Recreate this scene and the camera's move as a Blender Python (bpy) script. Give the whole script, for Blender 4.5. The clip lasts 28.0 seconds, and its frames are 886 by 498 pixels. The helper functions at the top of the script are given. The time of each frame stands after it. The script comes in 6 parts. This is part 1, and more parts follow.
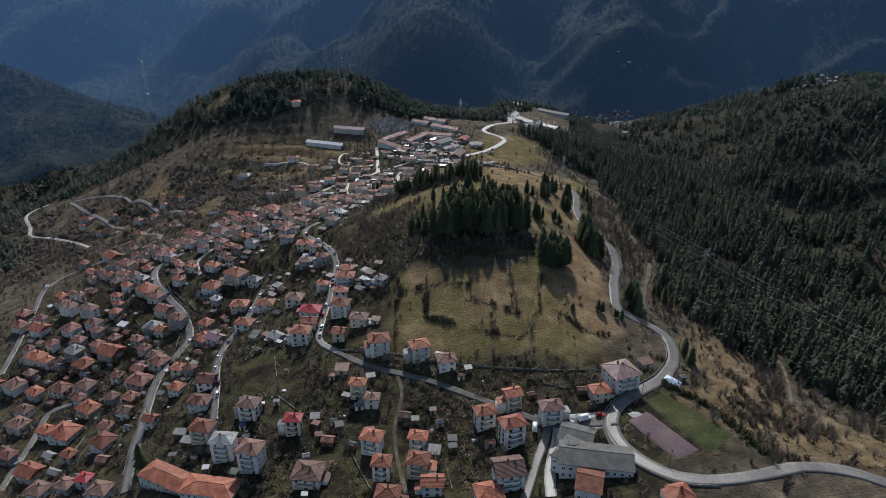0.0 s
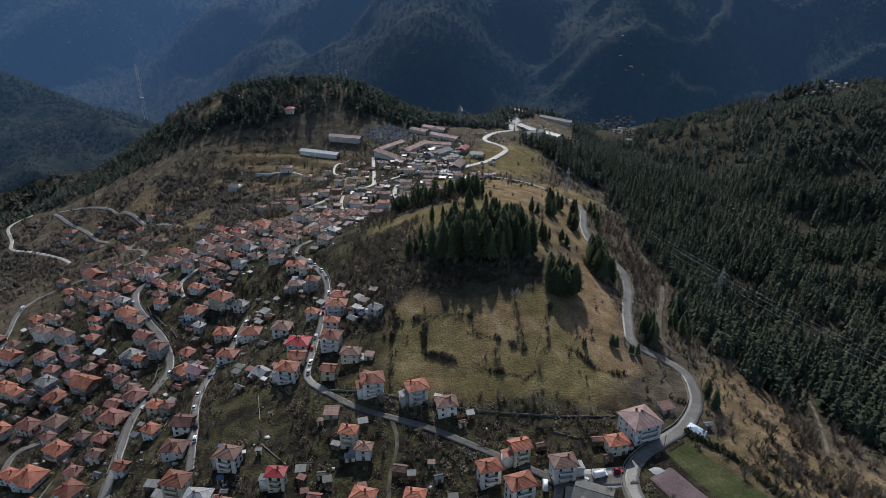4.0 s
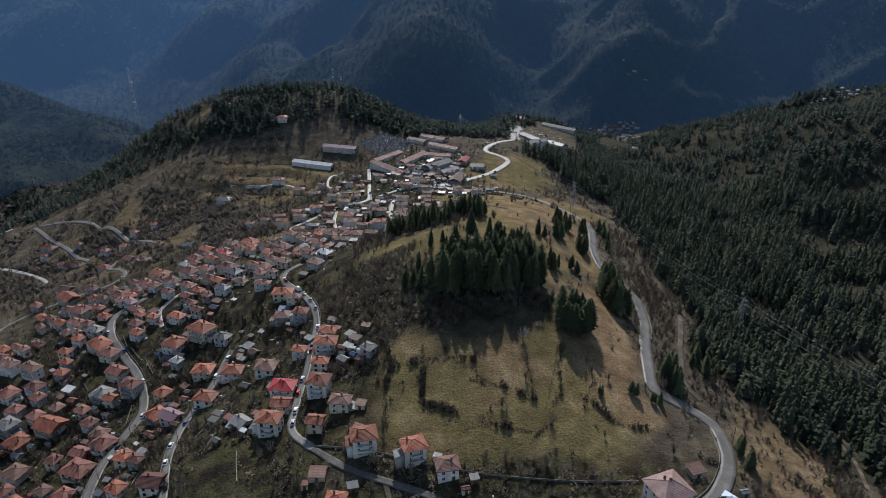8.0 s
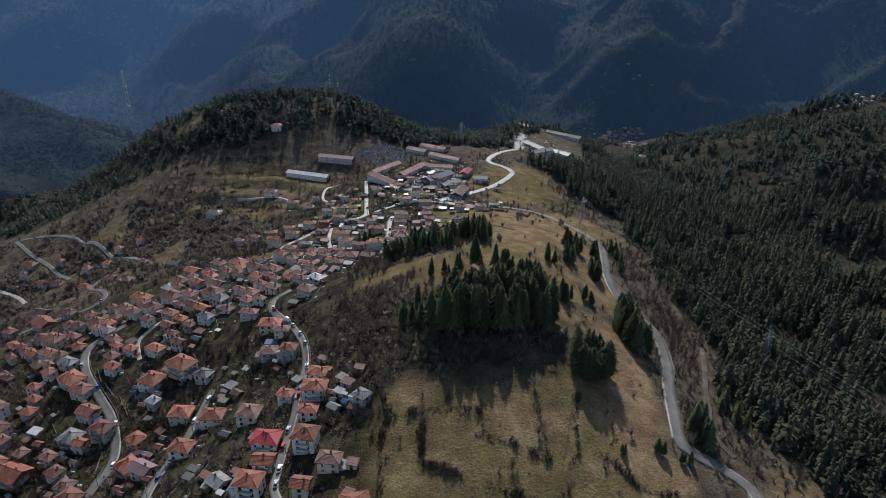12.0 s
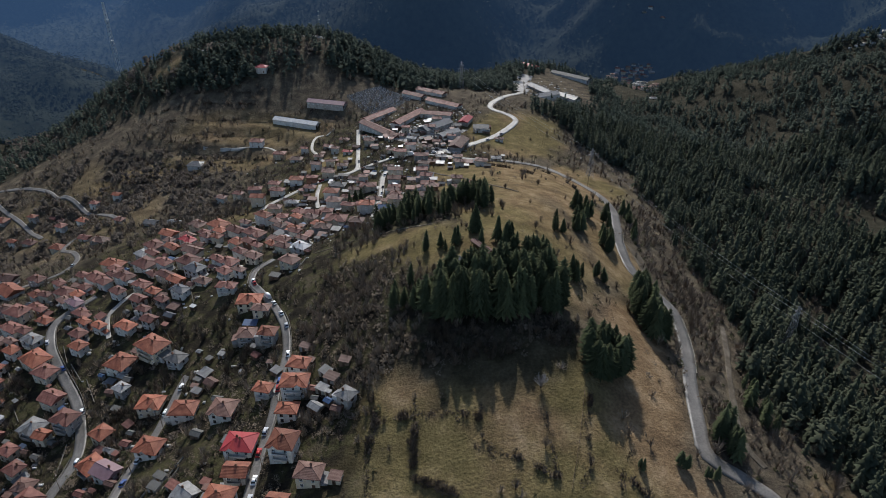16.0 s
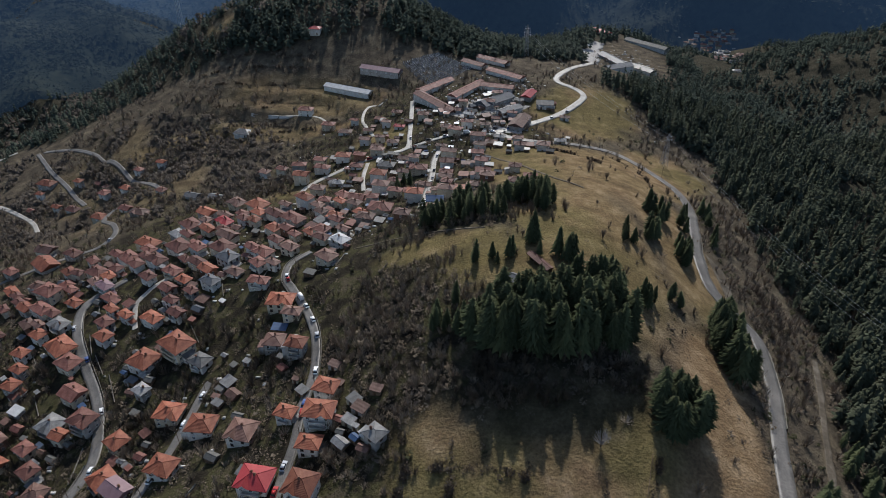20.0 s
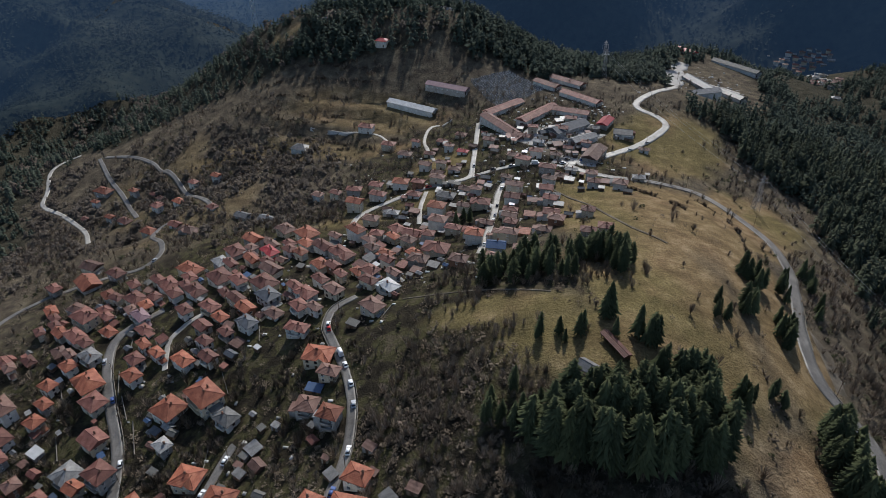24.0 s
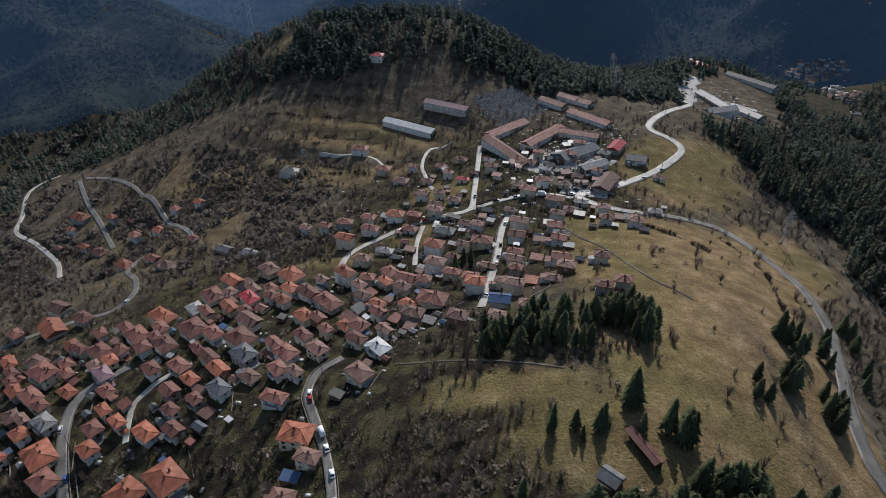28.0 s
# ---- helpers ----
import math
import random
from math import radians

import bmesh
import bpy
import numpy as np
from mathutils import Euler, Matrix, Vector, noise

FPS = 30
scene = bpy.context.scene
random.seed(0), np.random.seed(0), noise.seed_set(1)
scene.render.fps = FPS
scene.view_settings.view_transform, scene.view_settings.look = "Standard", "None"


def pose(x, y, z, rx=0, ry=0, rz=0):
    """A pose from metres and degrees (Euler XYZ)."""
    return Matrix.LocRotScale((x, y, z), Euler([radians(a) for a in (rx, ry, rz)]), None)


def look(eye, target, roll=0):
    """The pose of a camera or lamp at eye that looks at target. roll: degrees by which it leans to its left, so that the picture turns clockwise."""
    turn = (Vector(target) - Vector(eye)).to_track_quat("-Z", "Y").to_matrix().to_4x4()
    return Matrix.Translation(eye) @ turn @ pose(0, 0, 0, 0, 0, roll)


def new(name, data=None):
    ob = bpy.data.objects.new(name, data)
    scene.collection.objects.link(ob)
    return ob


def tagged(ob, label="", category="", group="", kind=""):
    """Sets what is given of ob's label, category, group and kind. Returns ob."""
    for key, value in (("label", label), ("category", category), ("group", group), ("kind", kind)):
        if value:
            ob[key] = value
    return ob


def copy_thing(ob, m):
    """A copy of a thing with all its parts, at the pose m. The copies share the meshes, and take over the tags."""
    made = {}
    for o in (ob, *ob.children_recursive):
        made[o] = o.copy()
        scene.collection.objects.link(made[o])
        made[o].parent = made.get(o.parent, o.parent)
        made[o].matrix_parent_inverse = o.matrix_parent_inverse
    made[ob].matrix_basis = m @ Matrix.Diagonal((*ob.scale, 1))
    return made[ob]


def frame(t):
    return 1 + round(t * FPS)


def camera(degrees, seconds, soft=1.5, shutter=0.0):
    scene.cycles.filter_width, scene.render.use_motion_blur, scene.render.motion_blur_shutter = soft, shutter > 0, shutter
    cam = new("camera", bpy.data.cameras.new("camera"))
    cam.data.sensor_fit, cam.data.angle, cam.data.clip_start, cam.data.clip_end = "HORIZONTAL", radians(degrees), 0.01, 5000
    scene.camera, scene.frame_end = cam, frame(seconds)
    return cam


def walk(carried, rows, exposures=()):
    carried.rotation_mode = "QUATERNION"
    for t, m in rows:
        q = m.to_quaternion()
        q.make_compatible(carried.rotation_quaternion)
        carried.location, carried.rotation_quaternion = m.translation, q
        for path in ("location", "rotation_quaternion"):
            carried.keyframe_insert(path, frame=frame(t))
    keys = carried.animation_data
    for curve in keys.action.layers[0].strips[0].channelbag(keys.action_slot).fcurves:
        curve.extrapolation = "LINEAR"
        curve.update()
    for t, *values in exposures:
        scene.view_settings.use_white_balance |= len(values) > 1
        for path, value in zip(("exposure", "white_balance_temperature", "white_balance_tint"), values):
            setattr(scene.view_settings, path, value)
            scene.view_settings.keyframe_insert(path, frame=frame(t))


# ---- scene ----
EXPOSURE = 0.07
cam = camera(68.35, 28.0, soft=0.65)


def at(t, x, y, z, pitch, yaw, roll):
    return t, pose(x, y, z, 90 + pitch, 0, yaw) @ pose(0, 0, 0, 0, 0, roll)


walk(cam, [
    at(0, 0.00, 0.00, 180.00, -24.83, -2.35, -0.14),
    at(1, -0.10, 6.49, 179.87, -24.83, -2.36, -0.13),
    at(2, -0.05, 14.14, 179.81, -24.78, -2.40, -0.10),
    at(3, 0.35, 22.45, 179.95, -24.74, -2.46, -0.08),
    at(3.5, 0.56, 26.82, 180.06, -24.72, -2.47, -0.04),
    at(5.5, 1.42, 44.97, 180.46, -24.64, -2.56, 0.02),
    at(6, 1.58, 49.55, 180.43, -24.63, -2.59, 0.03),
    at(7, 1.65, 58.39, 180.40, -24.60, -2.61, 0.04),
    at(8, 1.56, 67.10, 180.39, -24.56, -2.65, 0.06),
    at(9, 1.57, 75.67, 180.37, -24.55, -2.67, 0.10),
    at(10, 1.61, 84.26, 180.43, -24.52, -2.66, 0.13),
    at(11, 1.86, 92.96, 180.59, -24.50, -2.65, 0.14),
    at(12, 2.30, 102.10, 180.70, -24.48, -2.64, 0.12),
    at(12.5, 2.66, 106.85, 180.75, -24.47, -2.63, 0.10),
    at(14.5, 4.21, 126.95, 180.73, -26.70, -2.66, 0.18),
    at(15, 4.82, 132.16, 180.72, -27.86, -2.67, 0.18),
    at(15.5, 5.46, 137.37, 180.66, -28.97, -2.66, 0.14),
    at(16, 5.97, 142.86, 180.65, -30.12, -2.66, 0.13),
    at(16.5, 6.30, 148.29, 180.66, -31.30, -2.67, 0.15),
    at(17, 6.56, 153.50, 180.69, -32.42, -2.68, 0.12),
    at(17.5, 6.86, 158.81, 180.79, -33.48, -2.68, 0.10),
    at(18, 7.26, 164.08, 180.88, -33.89, -2.67, 0.06),
    at(18.5, 7.82, 169.35, 180.95, -33.90, -2.67, 0.02),
    at(19, 8.21, 174.71, 180.87, -33.87, -2.27, -0.01),
    at(19.5, 8.40, 180.06, 180.67, -33.85, 0.81, -0.03),
    at(20, 8.46, 185.54, 180.47, -33.82, 2.98, -0.04),
    at(20.5, 8.40, 190.87, 180.26, -33.76, 4.99, -0.08),
    at(21, 8.10, 196.11, 180.06, -33.72, 7.05, -0.09),
    at(21.5, 7.68, 201.43, 179.97, -33.66, 8.87, -0.13),
    at(23.5, 5.43, 222.17, 180.18, -33.60, 9.16, -0.07),
    at(24, 4.84, 227.36, 180.19, -33.58, 9.17, -0.10),
    at(25, 3.66, 237.63, 180.05, -33.55, 9.27, -0.12),
    at(26, 2.56, 247.99, 179.92, -33.50, 9.29, -0.14),
    at(27, 1.26, 258.42, 179.95, -33.49, 9.31, -0.11),
    at(28, -0.00, 268.80, 180.00, -33.47, 9.31, -0.12),
], exposures=[(0, EXPOSURE, 6150, 9), (13, EXPOSURE, 6150, 9), (17, EXPOSURE, 6250, 10), (28, EXPOSURE, 6250, 10)])

# ---- light ----
SUN_ELEVATION, SUN_TURN = 38.5, 1.0   # degrees; turn to the right of +y
world = bpy.data.worlds.new("world")
scene.world = world
world.use_nodes = True
wn = world.node_tree
sky = wn.nodes.new("ShaderNodeTexSky")
sky.sky_type, sky.sun_disc = "NISHITA", False
sky.sun_elevation, sky.sun_rotation = radians(SUN_ELEVATION), radians(SUN_TURN)
wn.links.new(sky.outputs[0], wn.nodes["Background"].inputs[0])
wn.nodes["Background"].inputs[1].default_value = 0.12
sun = new("sun", bpy.data.lights.new("sun", "SUN"))
sun.data.energy, sun.data.angle, sun.data.color = 3.9, radians(0.6), (1.0, 0.96, 0.90)
se, sa = radians(SUN_ELEVATION), radians(SUN_TURN)
sun.matrix_world = look((math.sin(sa) * math.cos(se) * 900, math.cos(sa) * math.cos(se) * 900, math.sin(se) * 900), (0, 0, 0))


# ---- materials ----
def material(name, colours, scale=0.5, rough=0.8, bump=0.3, metal=0.0, fine=8.0, spread=0.0, coords="Object", glow=None):
    """A mottled surface: colours are blended by noise at two scales; spread varies the brightness from object to object."""
    m = bpy.data.materials.new(name)
    m.use_nodes = True
    t = m.node_tree
    n, l = t.nodes, t.links
    b = n["Principled BSDF"]
    b.inputs["Roughness"].default_value, b.inputs["Metallic"].default_value = rough, metal
    b.inputs["Specular IOR Level"].default_value = 0.04 if rough >= 0.9 else 0.25
    c = n.new("ShaderNodeTexCoord")
    src = c.outputs[coords]
    big, small = n.new("ShaderNodeTexNoise"), n.new("ShaderNodeTexNoise")
    for tex, s in ((big, scale), (small, scale * fine)):
        tex.inputs["Scale"].default_value, tex.inputs["Detail"].default_value = s, 4
        l.new(src, tex.inputs["Vector"])
    mixf = n.new("ShaderNodeMath")
    mixf.operation = "MULTIPLY_ADD"
    l.new(small.outputs[0], mixf.inputs[0])
    mixf.inputs[1].default_value = 0.45
    sub = n.new("ShaderNodeMath")
    sub.operation = "MULTIPLY"
    l.new(big.outputs[0], sub.inputs[0])
    sub.inputs[1].default_value = 0.6
    l.new(sub.outputs[0], mixf.inputs[2])
    ramp = n.new("ShaderNodeValToRGB")
    ramp.color_ramp.elements[0].position, ramp.color_ramp.elements[1].position = 0.36, 0.68
    ramp.color_ramp.elements[0].color, ramp.color_ramp.elements[1].color = (*colours[0], 1), (*colours[-1], 1)
    for k, col in enumerate(colours[1:-1]):
        e = ramp.color_ramp.elements.new(0.36 + 0.32 * (k + 1) / (len(colours) - 1))
        e.color = (*col, 1)
    l.new(mixf.outputs[0], ramp.inputs[0])
    out = ramp.outputs[0]
    if spread:
        info = n.new("ShaderNodeObjectInfo")
        hsv = n.new("ShaderNodeHueSaturation")
        mr = n.new("ShaderNodeMapRange")
        mr.inputs["To Min"].default_value, mr.inputs["To Max"].default_value = 1 - spread, 1 + spread
        l.new(info.outputs["Random"], mr.inputs["Value"])
        l.new(mr.outputs[0], hsv.inputs["Value"])
        l.new(out, hsv.inputs["Color"])
        out = hsv.outputs[0]
    l.new(out, b.inputs["Base Color"])
    if bump:
        bp = n.new("ShaderNodeBump")
        bp.inputs["Strength"].default_value, bp.inputs["Distance"].default_value = bump, 0.1
        l.new(small.outputs[0], bp.inputs["Height"])
        l.new(bp.outputs[0], b.inputs["Normal"])
    if glow:
        b.inputs["Emission Color"].default_value, b.inputs["Emission Strength"].default_value = (*glow[0], 1), glow[1]
    return m


def tiled(name, colours, spread=0.25):
    """Clay roof tiles: mottled, with rows of relief down the slope."""
    m = material(name, colours, 0.35, 0.62, 0.0, 0.0, 9.0, spread)
    n, l = m.node_tree.nodes, m.node_tree.links
    c = n.new("ShaderNodeTexCoord")
    w = n.new("ShaderNodeTexWave")
    w.wave_type, w.bands_direction = "BANDS", "Z"
    w.inputs["Scale"].default_value, w.inputs["Distortion"].default_value = 1.6, 0.6
    l.new(c.outputs["Object"], w.inputs["Vector"])
    bp = n.new("ShaderNodeBump")
    bp.inputs["Strength"].default_value, bp.inputs["Distance"].default_value = 0.5, 0.08
    l.new(w.outputs[1], bp.inputs["Height"])
    l.new(bp.outputs[0], n["Principled BSDF"].inputs["Normal"])
    return m


M = {
    "o": tiled("orange_clay_tiles", [(0.115, 0.036, 0.022), (0.22, 0.069, 0.037), (0.315, 0.124, 0.070)], 0.4),
    "r": tiled("old_red_tiles", [(0.080, 0.033, 0.026), (0.146, 0.056, 0.041), (0.222, 0.104, 0.078)], 0.4),
    "b": tiled("brown_weathered_tiles", [(0.085, 0.043, 0.033), (0.14, 0.075, 0.056), (0.21, 0.125, 0.098)], 0.35),
    "q": tiled("dull_pink_tiles", [(0.17, 0.10, 0.085), (0.24, 0.155, 0.135), (0.33, 0.23, 0.205)], 0.1),
    "R": material("red_sheet_roof", [(0.25, 0.028, 0.032), (0.33, 0.05, 0.05)], 0.3, 0.45, 0.1, 0.0, 8, 0.15),
    "g": material("grey_sheet_roof", [(0.095, 0.092, 0.088), (0.24, 0.235, 0.225)], 0.5, 0.48, 0.15, 0.0, 8, 0.55),
    "d": material("dark_slate_roof", [(0.05, 0.055, 0.06), (0.11, 0.115, 0.125)], 0.5, 0.5, 0.2),
    "p": material("mauve_sheet_roof", [(0.17, 0.10, 0.11), (0.24, 0.15, 0.16)], 0.4, 0.5, 0.15),
    "W": material("white_sheet_roof", [(0.36, 0.355, 0.345), (0.54, 0.535, 0.52)], 0.4, 0.5, 0.1),
    "s": material("white_tarp_roof", [(0.62, 0.62, 0.60), (0.8, 0.8, 0.78)], 0.4, 0.6, 0.1),
    "k": material("grey_fibre_sheet", [(0.068, 0.065, 0.058), (0.10, 0.096, 0.086), (0.14, 0.134, 0.12)], 0.3, 0.7, 0.3),
    "B": material("blue_sheet_roof", [(0.04, 0.07, 0.13), (0.06, 0.10, 0.18)], 0.4, 0.4, 0.1),
}
WHITE = material("white_plaster", [(0.46, 0.435, 0.395), (0.70, 0.675, 0.63)], 0.35, 0.85, 0.1, 0, 6, 0.12)
CREAM = material("cream_plaster", [(0.46, 0.40, 0.30), (0.62, 0.55, 0.43)], 0.35, 0.85, 0.1, 0, 6, 0.15)
GREY_WALL = material("bare_grey_render", [(0.24, 0.22, 0.20), (0.42, 0.40, 0.37)], 0.35, 0.9, 0.2, 0, 6, 0.2)
BRICK = material("bare_brick", [(0.16, 0.085, 0.058), (0.26, 0.15, 0.105)], 0.6, 0.9, 0.3, 0, 9, 0.2)
WOOD = material("weathered_boards", [(0.09, 0.06, 0.04), (0.20, 0.14, 0.095)], 0.8, 0.85, 0.3, 0, 9, 0.3)
STONE = material("dry_stone", [(0.085, 0.078, 0.066), (0.15, 0.14, 0.12), (0.25, 0.235, 0.205)], 0.8, 0.9, 0.5, 0, 7, 0.2)
CONCRETE = material("concrete", [(0.26, 0.26, 0.25), (0.42, 0.41, 0.39)], 0.3, 0.85, 0.2)
FRAME = material("white_frame", [(0.6, 0.6, 0.58), (0.78, 0.78, 0.76)], 2, 0.5, 0)
BROWN_FRAME = material("brown_frame", [(0.08, 0.045, 0.025), (0.13, 0.08, 0.05)], 2, 0.5, 0)
GLASS = material("window_glass", [(0.012, 0.016, 0.02), (0.03, 0.036, 0.045)], 0.4, 0.08, 0)
ASPHALT = material("worn_asphalt", [(0.080, 0.074, 0.066), (0.130, 0.120, 0.107), (0.20, 0.185, 0.165)], 0.10, 0.46, 0.3, 0, 14)
DARK_ASPHALT = material("old_dark_asphalt", [(0.05, 0.046, 0.041), (0.085, 0.078, 0.069), (0.14, 0.13, 0.116)], 0.14, 0.75, 0.4, 0, 12)
TRACK = material("earth_track", [(0.06, 0.05, 0.038), (0.10, 0.084, 0.064), (0.17, 0.148, 0.118)], 0.2, 0.9, 0.5, 0, 10)
DIRT_ROAD = material("pale_dirt_road", [(0.20, 0.185, 0.16), (0.32, 0.30, 0.265), (0.42, 0.395, 0.35)], 0.15, 0.5, 0.35, 0, 10)
GALVANISED = material("galvanised_steel", [(0.28, 0.285, 0.29), (0.42, 0.425, 0.43)], 1, 0.5, 0.05, 0.5)
NEEDLES = material("pine_needles", [(0.036, 0.044, 0.022), (0.062, 0.072, 0.036), (0.100, 0.104, 0.054)], 0.045, 0.9, 0, 0, 14, 0.3)
BARK = material("bark", [(0.05, 0.036, 0.026), (0.10, 0.075, 0.055)], 1.5, 0.95, 0.3)
TWIGS = material("bare_twigs", [(0.135, 0.107, 0.081), (0.20, 0.160, 0.122), (0.28, 0.228, 0.178)], 0.05, 0.95, 0, 0, 10, 0.2)

BRAMBLE = material("brown_bramble", [(0.078, 0.060, 0.043), (0.125, 0.098, 0.071), (0.19, 0.152, 0.113)], 0.05, 0.95, 0, 0, 10)
# bare_twigs darkened, with the banks' shade in the colour; the hedges share it
DARK_TWIGS = material("shade_toned_twigs", [(0.055, 0.043, 0.032), (0.090, 0.071, 0.054), (0.14, 0.113, 0.088)], 0.05, 0.95, 0, 0, 10, 0.2)


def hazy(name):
    """Distant woods: crowns darkened, with blue haze painted on as a glow that grows with depth (a vertex attribute).
    """
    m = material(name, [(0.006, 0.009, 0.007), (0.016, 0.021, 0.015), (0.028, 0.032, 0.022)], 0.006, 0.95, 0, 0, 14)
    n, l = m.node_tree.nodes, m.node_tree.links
    glow_attr = n.new("ShaderNodeAttribute")
    glow_attr.attribute_name = "haze_glow"
    # the emission stands in for blue haze; nothing here is a lamp
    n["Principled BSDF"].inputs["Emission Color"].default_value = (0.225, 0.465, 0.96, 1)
    l.new(glow_attr.outputs["Fac"], n["Principled BSDF"].inputs["Emission Strength"])
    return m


WOOD_NEEDLES = material("wood_needles", [(0.032, 0.039, 0.026), (0.054, 0.062, 0.040), (0.084, 0.086, 0.057)], 0.012, 0.95, 0, 0, 9)
HAZE = hazy("hazy_wood")
# greyer and bluer than wood_needles: some distance haze is mixed into the colour
FAR_NEEDLES = material("haze_grey_needles", [(0.036, 0.046, 0.034), (0.054, 0.066, 0.049), (0.076, 0.083, 0.062)], 0.010, 0.95, 0, 0, 9)
MAROON_COURT = material("maroon_court", [(0.06, 0.04, 0.046), (0.095, 0.06, 0.064), (0.13, 0.09, 0.09)], 0.12, 0.8, 0.1, 0, 10)
TURF = material("green_turf", [(0.030, 0.036, 0.015), (0.052, 0.058, 0.024), (0.095, 0.088, 0.044)], 0.10, 0.95, 0.4, 0, 10)
GRAVEL = material("pale_gravel", [(0.28, 0.26, 0.235), (0.44, 0.42, 0.39)], 0.12, 0.9, 0.4, 0, 14)
ROCK = material("grey_rock", [(0.16, 0.15, 0.14), (0.34, 0.32, 0.29)], 0.3, 0.9, 0.5)
BLUE_SHEET = material("pale_blue_canvas", [(0.45, 0.53, 0.62), (0.6, 0.68, 0.76)], 0.4, 0.6, 0.1)
TYRE = material("tyre_rubber", [(0.02, 0.02, 0.02), (0.035, 0.035, 0.035)], 2, 0.8, 0)
PAINTS = [material("car_paint", [c, tuple(min(1, v * 1.15) for v in c)], 0.5, 0.3, 0, 0.1) for c in ((0.75, 0.75, 0.74), (0.42, 0.43, 0.45), (0.03, 0.03, 0.035), (0.35, 0.03, 0.03), (0.06, 0.10, 0.25), (0.75, 0.75, 0.74))]

BROAD_HILLS = [
    (-680, 926, 715, -72.8), (198, -174, 450, 70.6), (163, 1382, 350, -70.5), (-2, 285, 236, 58.5), (423, 1398, 174, -70.3),
    (-206, 965, 172, 61.1), (603, 980, 165, 70), (619, 770, 155, 56.4), (-446, 993, 142, -36.5), (318, 591, 130, 28.5),
    (473, 642, 129, -38.8), (-18, 701, 127, 70), (-181, 310, 126, -37), (138, 1046, 124, 65.4), (-248, 421, 120, 32.4),
    (-304, 720, 112, 55.7),
]
SMALL_HILLS = [
    (-557, 896, 110, 24.6), (271, 21, 109, 10), (273, 370, 108, -32.7), (496, 336, 101, -10.2), (-118, 892, 98, 70.2),
    (149, 820, 96, 46), (355, 1146, 93, 22), (52, 408, 81, 70.2), (-317, 657, 76, -21.3), (-116, 748, 75, -28.3),
    (-131, 470, 64, 18.8), (99, 397, 55, -21.1), (81, 544, 54, 19.3), (-95, 286, 47, 16.9), (21, 184, 40, -8.3),
    (167, 160, 40, 5.7), (190, 985, 60, 20), (-100, 908, 60, 20),
]
# ---- the lie of the land ----
HILLS = np.array(BROAD_HILLS + SMALL_HILLS + [(-800, 1220, 210, 115), (-285, 915, 60, 44), (-370, 925, 60, 36), (-220, 905, 50, 20), (158, 985, 55, 6)], float)
GRAIN = np.random.default_rng(7).random((128, 128))


def grain(x, y, size):
    """Smooth value noise, 0 to 1, with lumps about size metres across."""
    x, y = np.asarray(x, float) / size, np.asarray(y, float) / size
    i, j = np.floor(x).astype(int), np.floor(y).astype(int)
    u, v = x - i, y - j
    u, v = u * u * (3 - 2 * u), v * v * (3 - 2 * v)
    i, j, i2, j2 = i % 128, j % 128, (i + 1) % 128, (j + 1) % 128
    return (GRAIN[i, j] * (1 - u) + GRAIN[i2, j] * u) * (1 - v) + (GRAIN[i, j2] * (1 - u) + GRAIN[i2, j2] * u) * v


def smooth(a, lo, hi):
    a = np.clip((np.asarray(a, float) - lo) / (hi - lo), 0, 1)
    return a * a * (3 - 2 * a)


def ranges(x, y):
    """Heights of the mountains round the valley: north-east, north, north-west and west."""
    ribs = np.cos((x * 0.93 - y * 0.36 + 230 * grain(x, y, 420)) / 78.0) * 44 + (grain(x + 90, y, 190) - 0.5) * 46
    ribs = ribs + (0.4 - (2 * grain(x * 1.3, y * 0.6 + 50, 82) - 1) ** 2) * 20
    s1 = (x - 430) * 0.196 + (y - 1300) * 0.98
    l1 = np.maximum((x + 397) * -0.758 + (y - 1600) * 0.652, 0)
    north = -195 + 0.62 * np.minimum(s1, 260) + 0.42 * np.maximum(s1 - 260, 0) - 1.0 * l1
    s2 = (x - 430) * 0.22 + (y - 1280) * 0.975
    l2 = np.maximum((x - 430) * -0.72 + (y - 1290) * 0.69, 0)
    east = -190 + 0.62 * s2 - 1.1 * l2
    s3 = (x + 420) * 0.79 + (y - 1620) * 0.613
    l3 = np.maximum((x + 300) * 0.758 - (y - 1600) * 0.652, 0)
    far = -235 + 0.46 * np.minimum(s3, 900) - 1.0 * l3
    s4 = -(x + 480) * 0.79 - (y - 1400) * 0.613 - 40
    west = -270 + 0.42 * np.minimum(s4, 900) - 400 * (1 - smooth(y, 820, 1250))
    k = smooth(s1, -20, 200), smooth(s2, -20, 200), smooth(s3, -40, 250), smooth(s4, -40, 250)
    r = np.hypot(x, y)
    end = -340 + 0.62 * (r - 2450) + ribs * 1.5 * smooth(r, 2500, 2900)
    return np.stack([east + ribs * k[1], north + ribs * 1.3 * k[0], far + ribs * 1.5 * k[2], west + ribs * k[3], end])


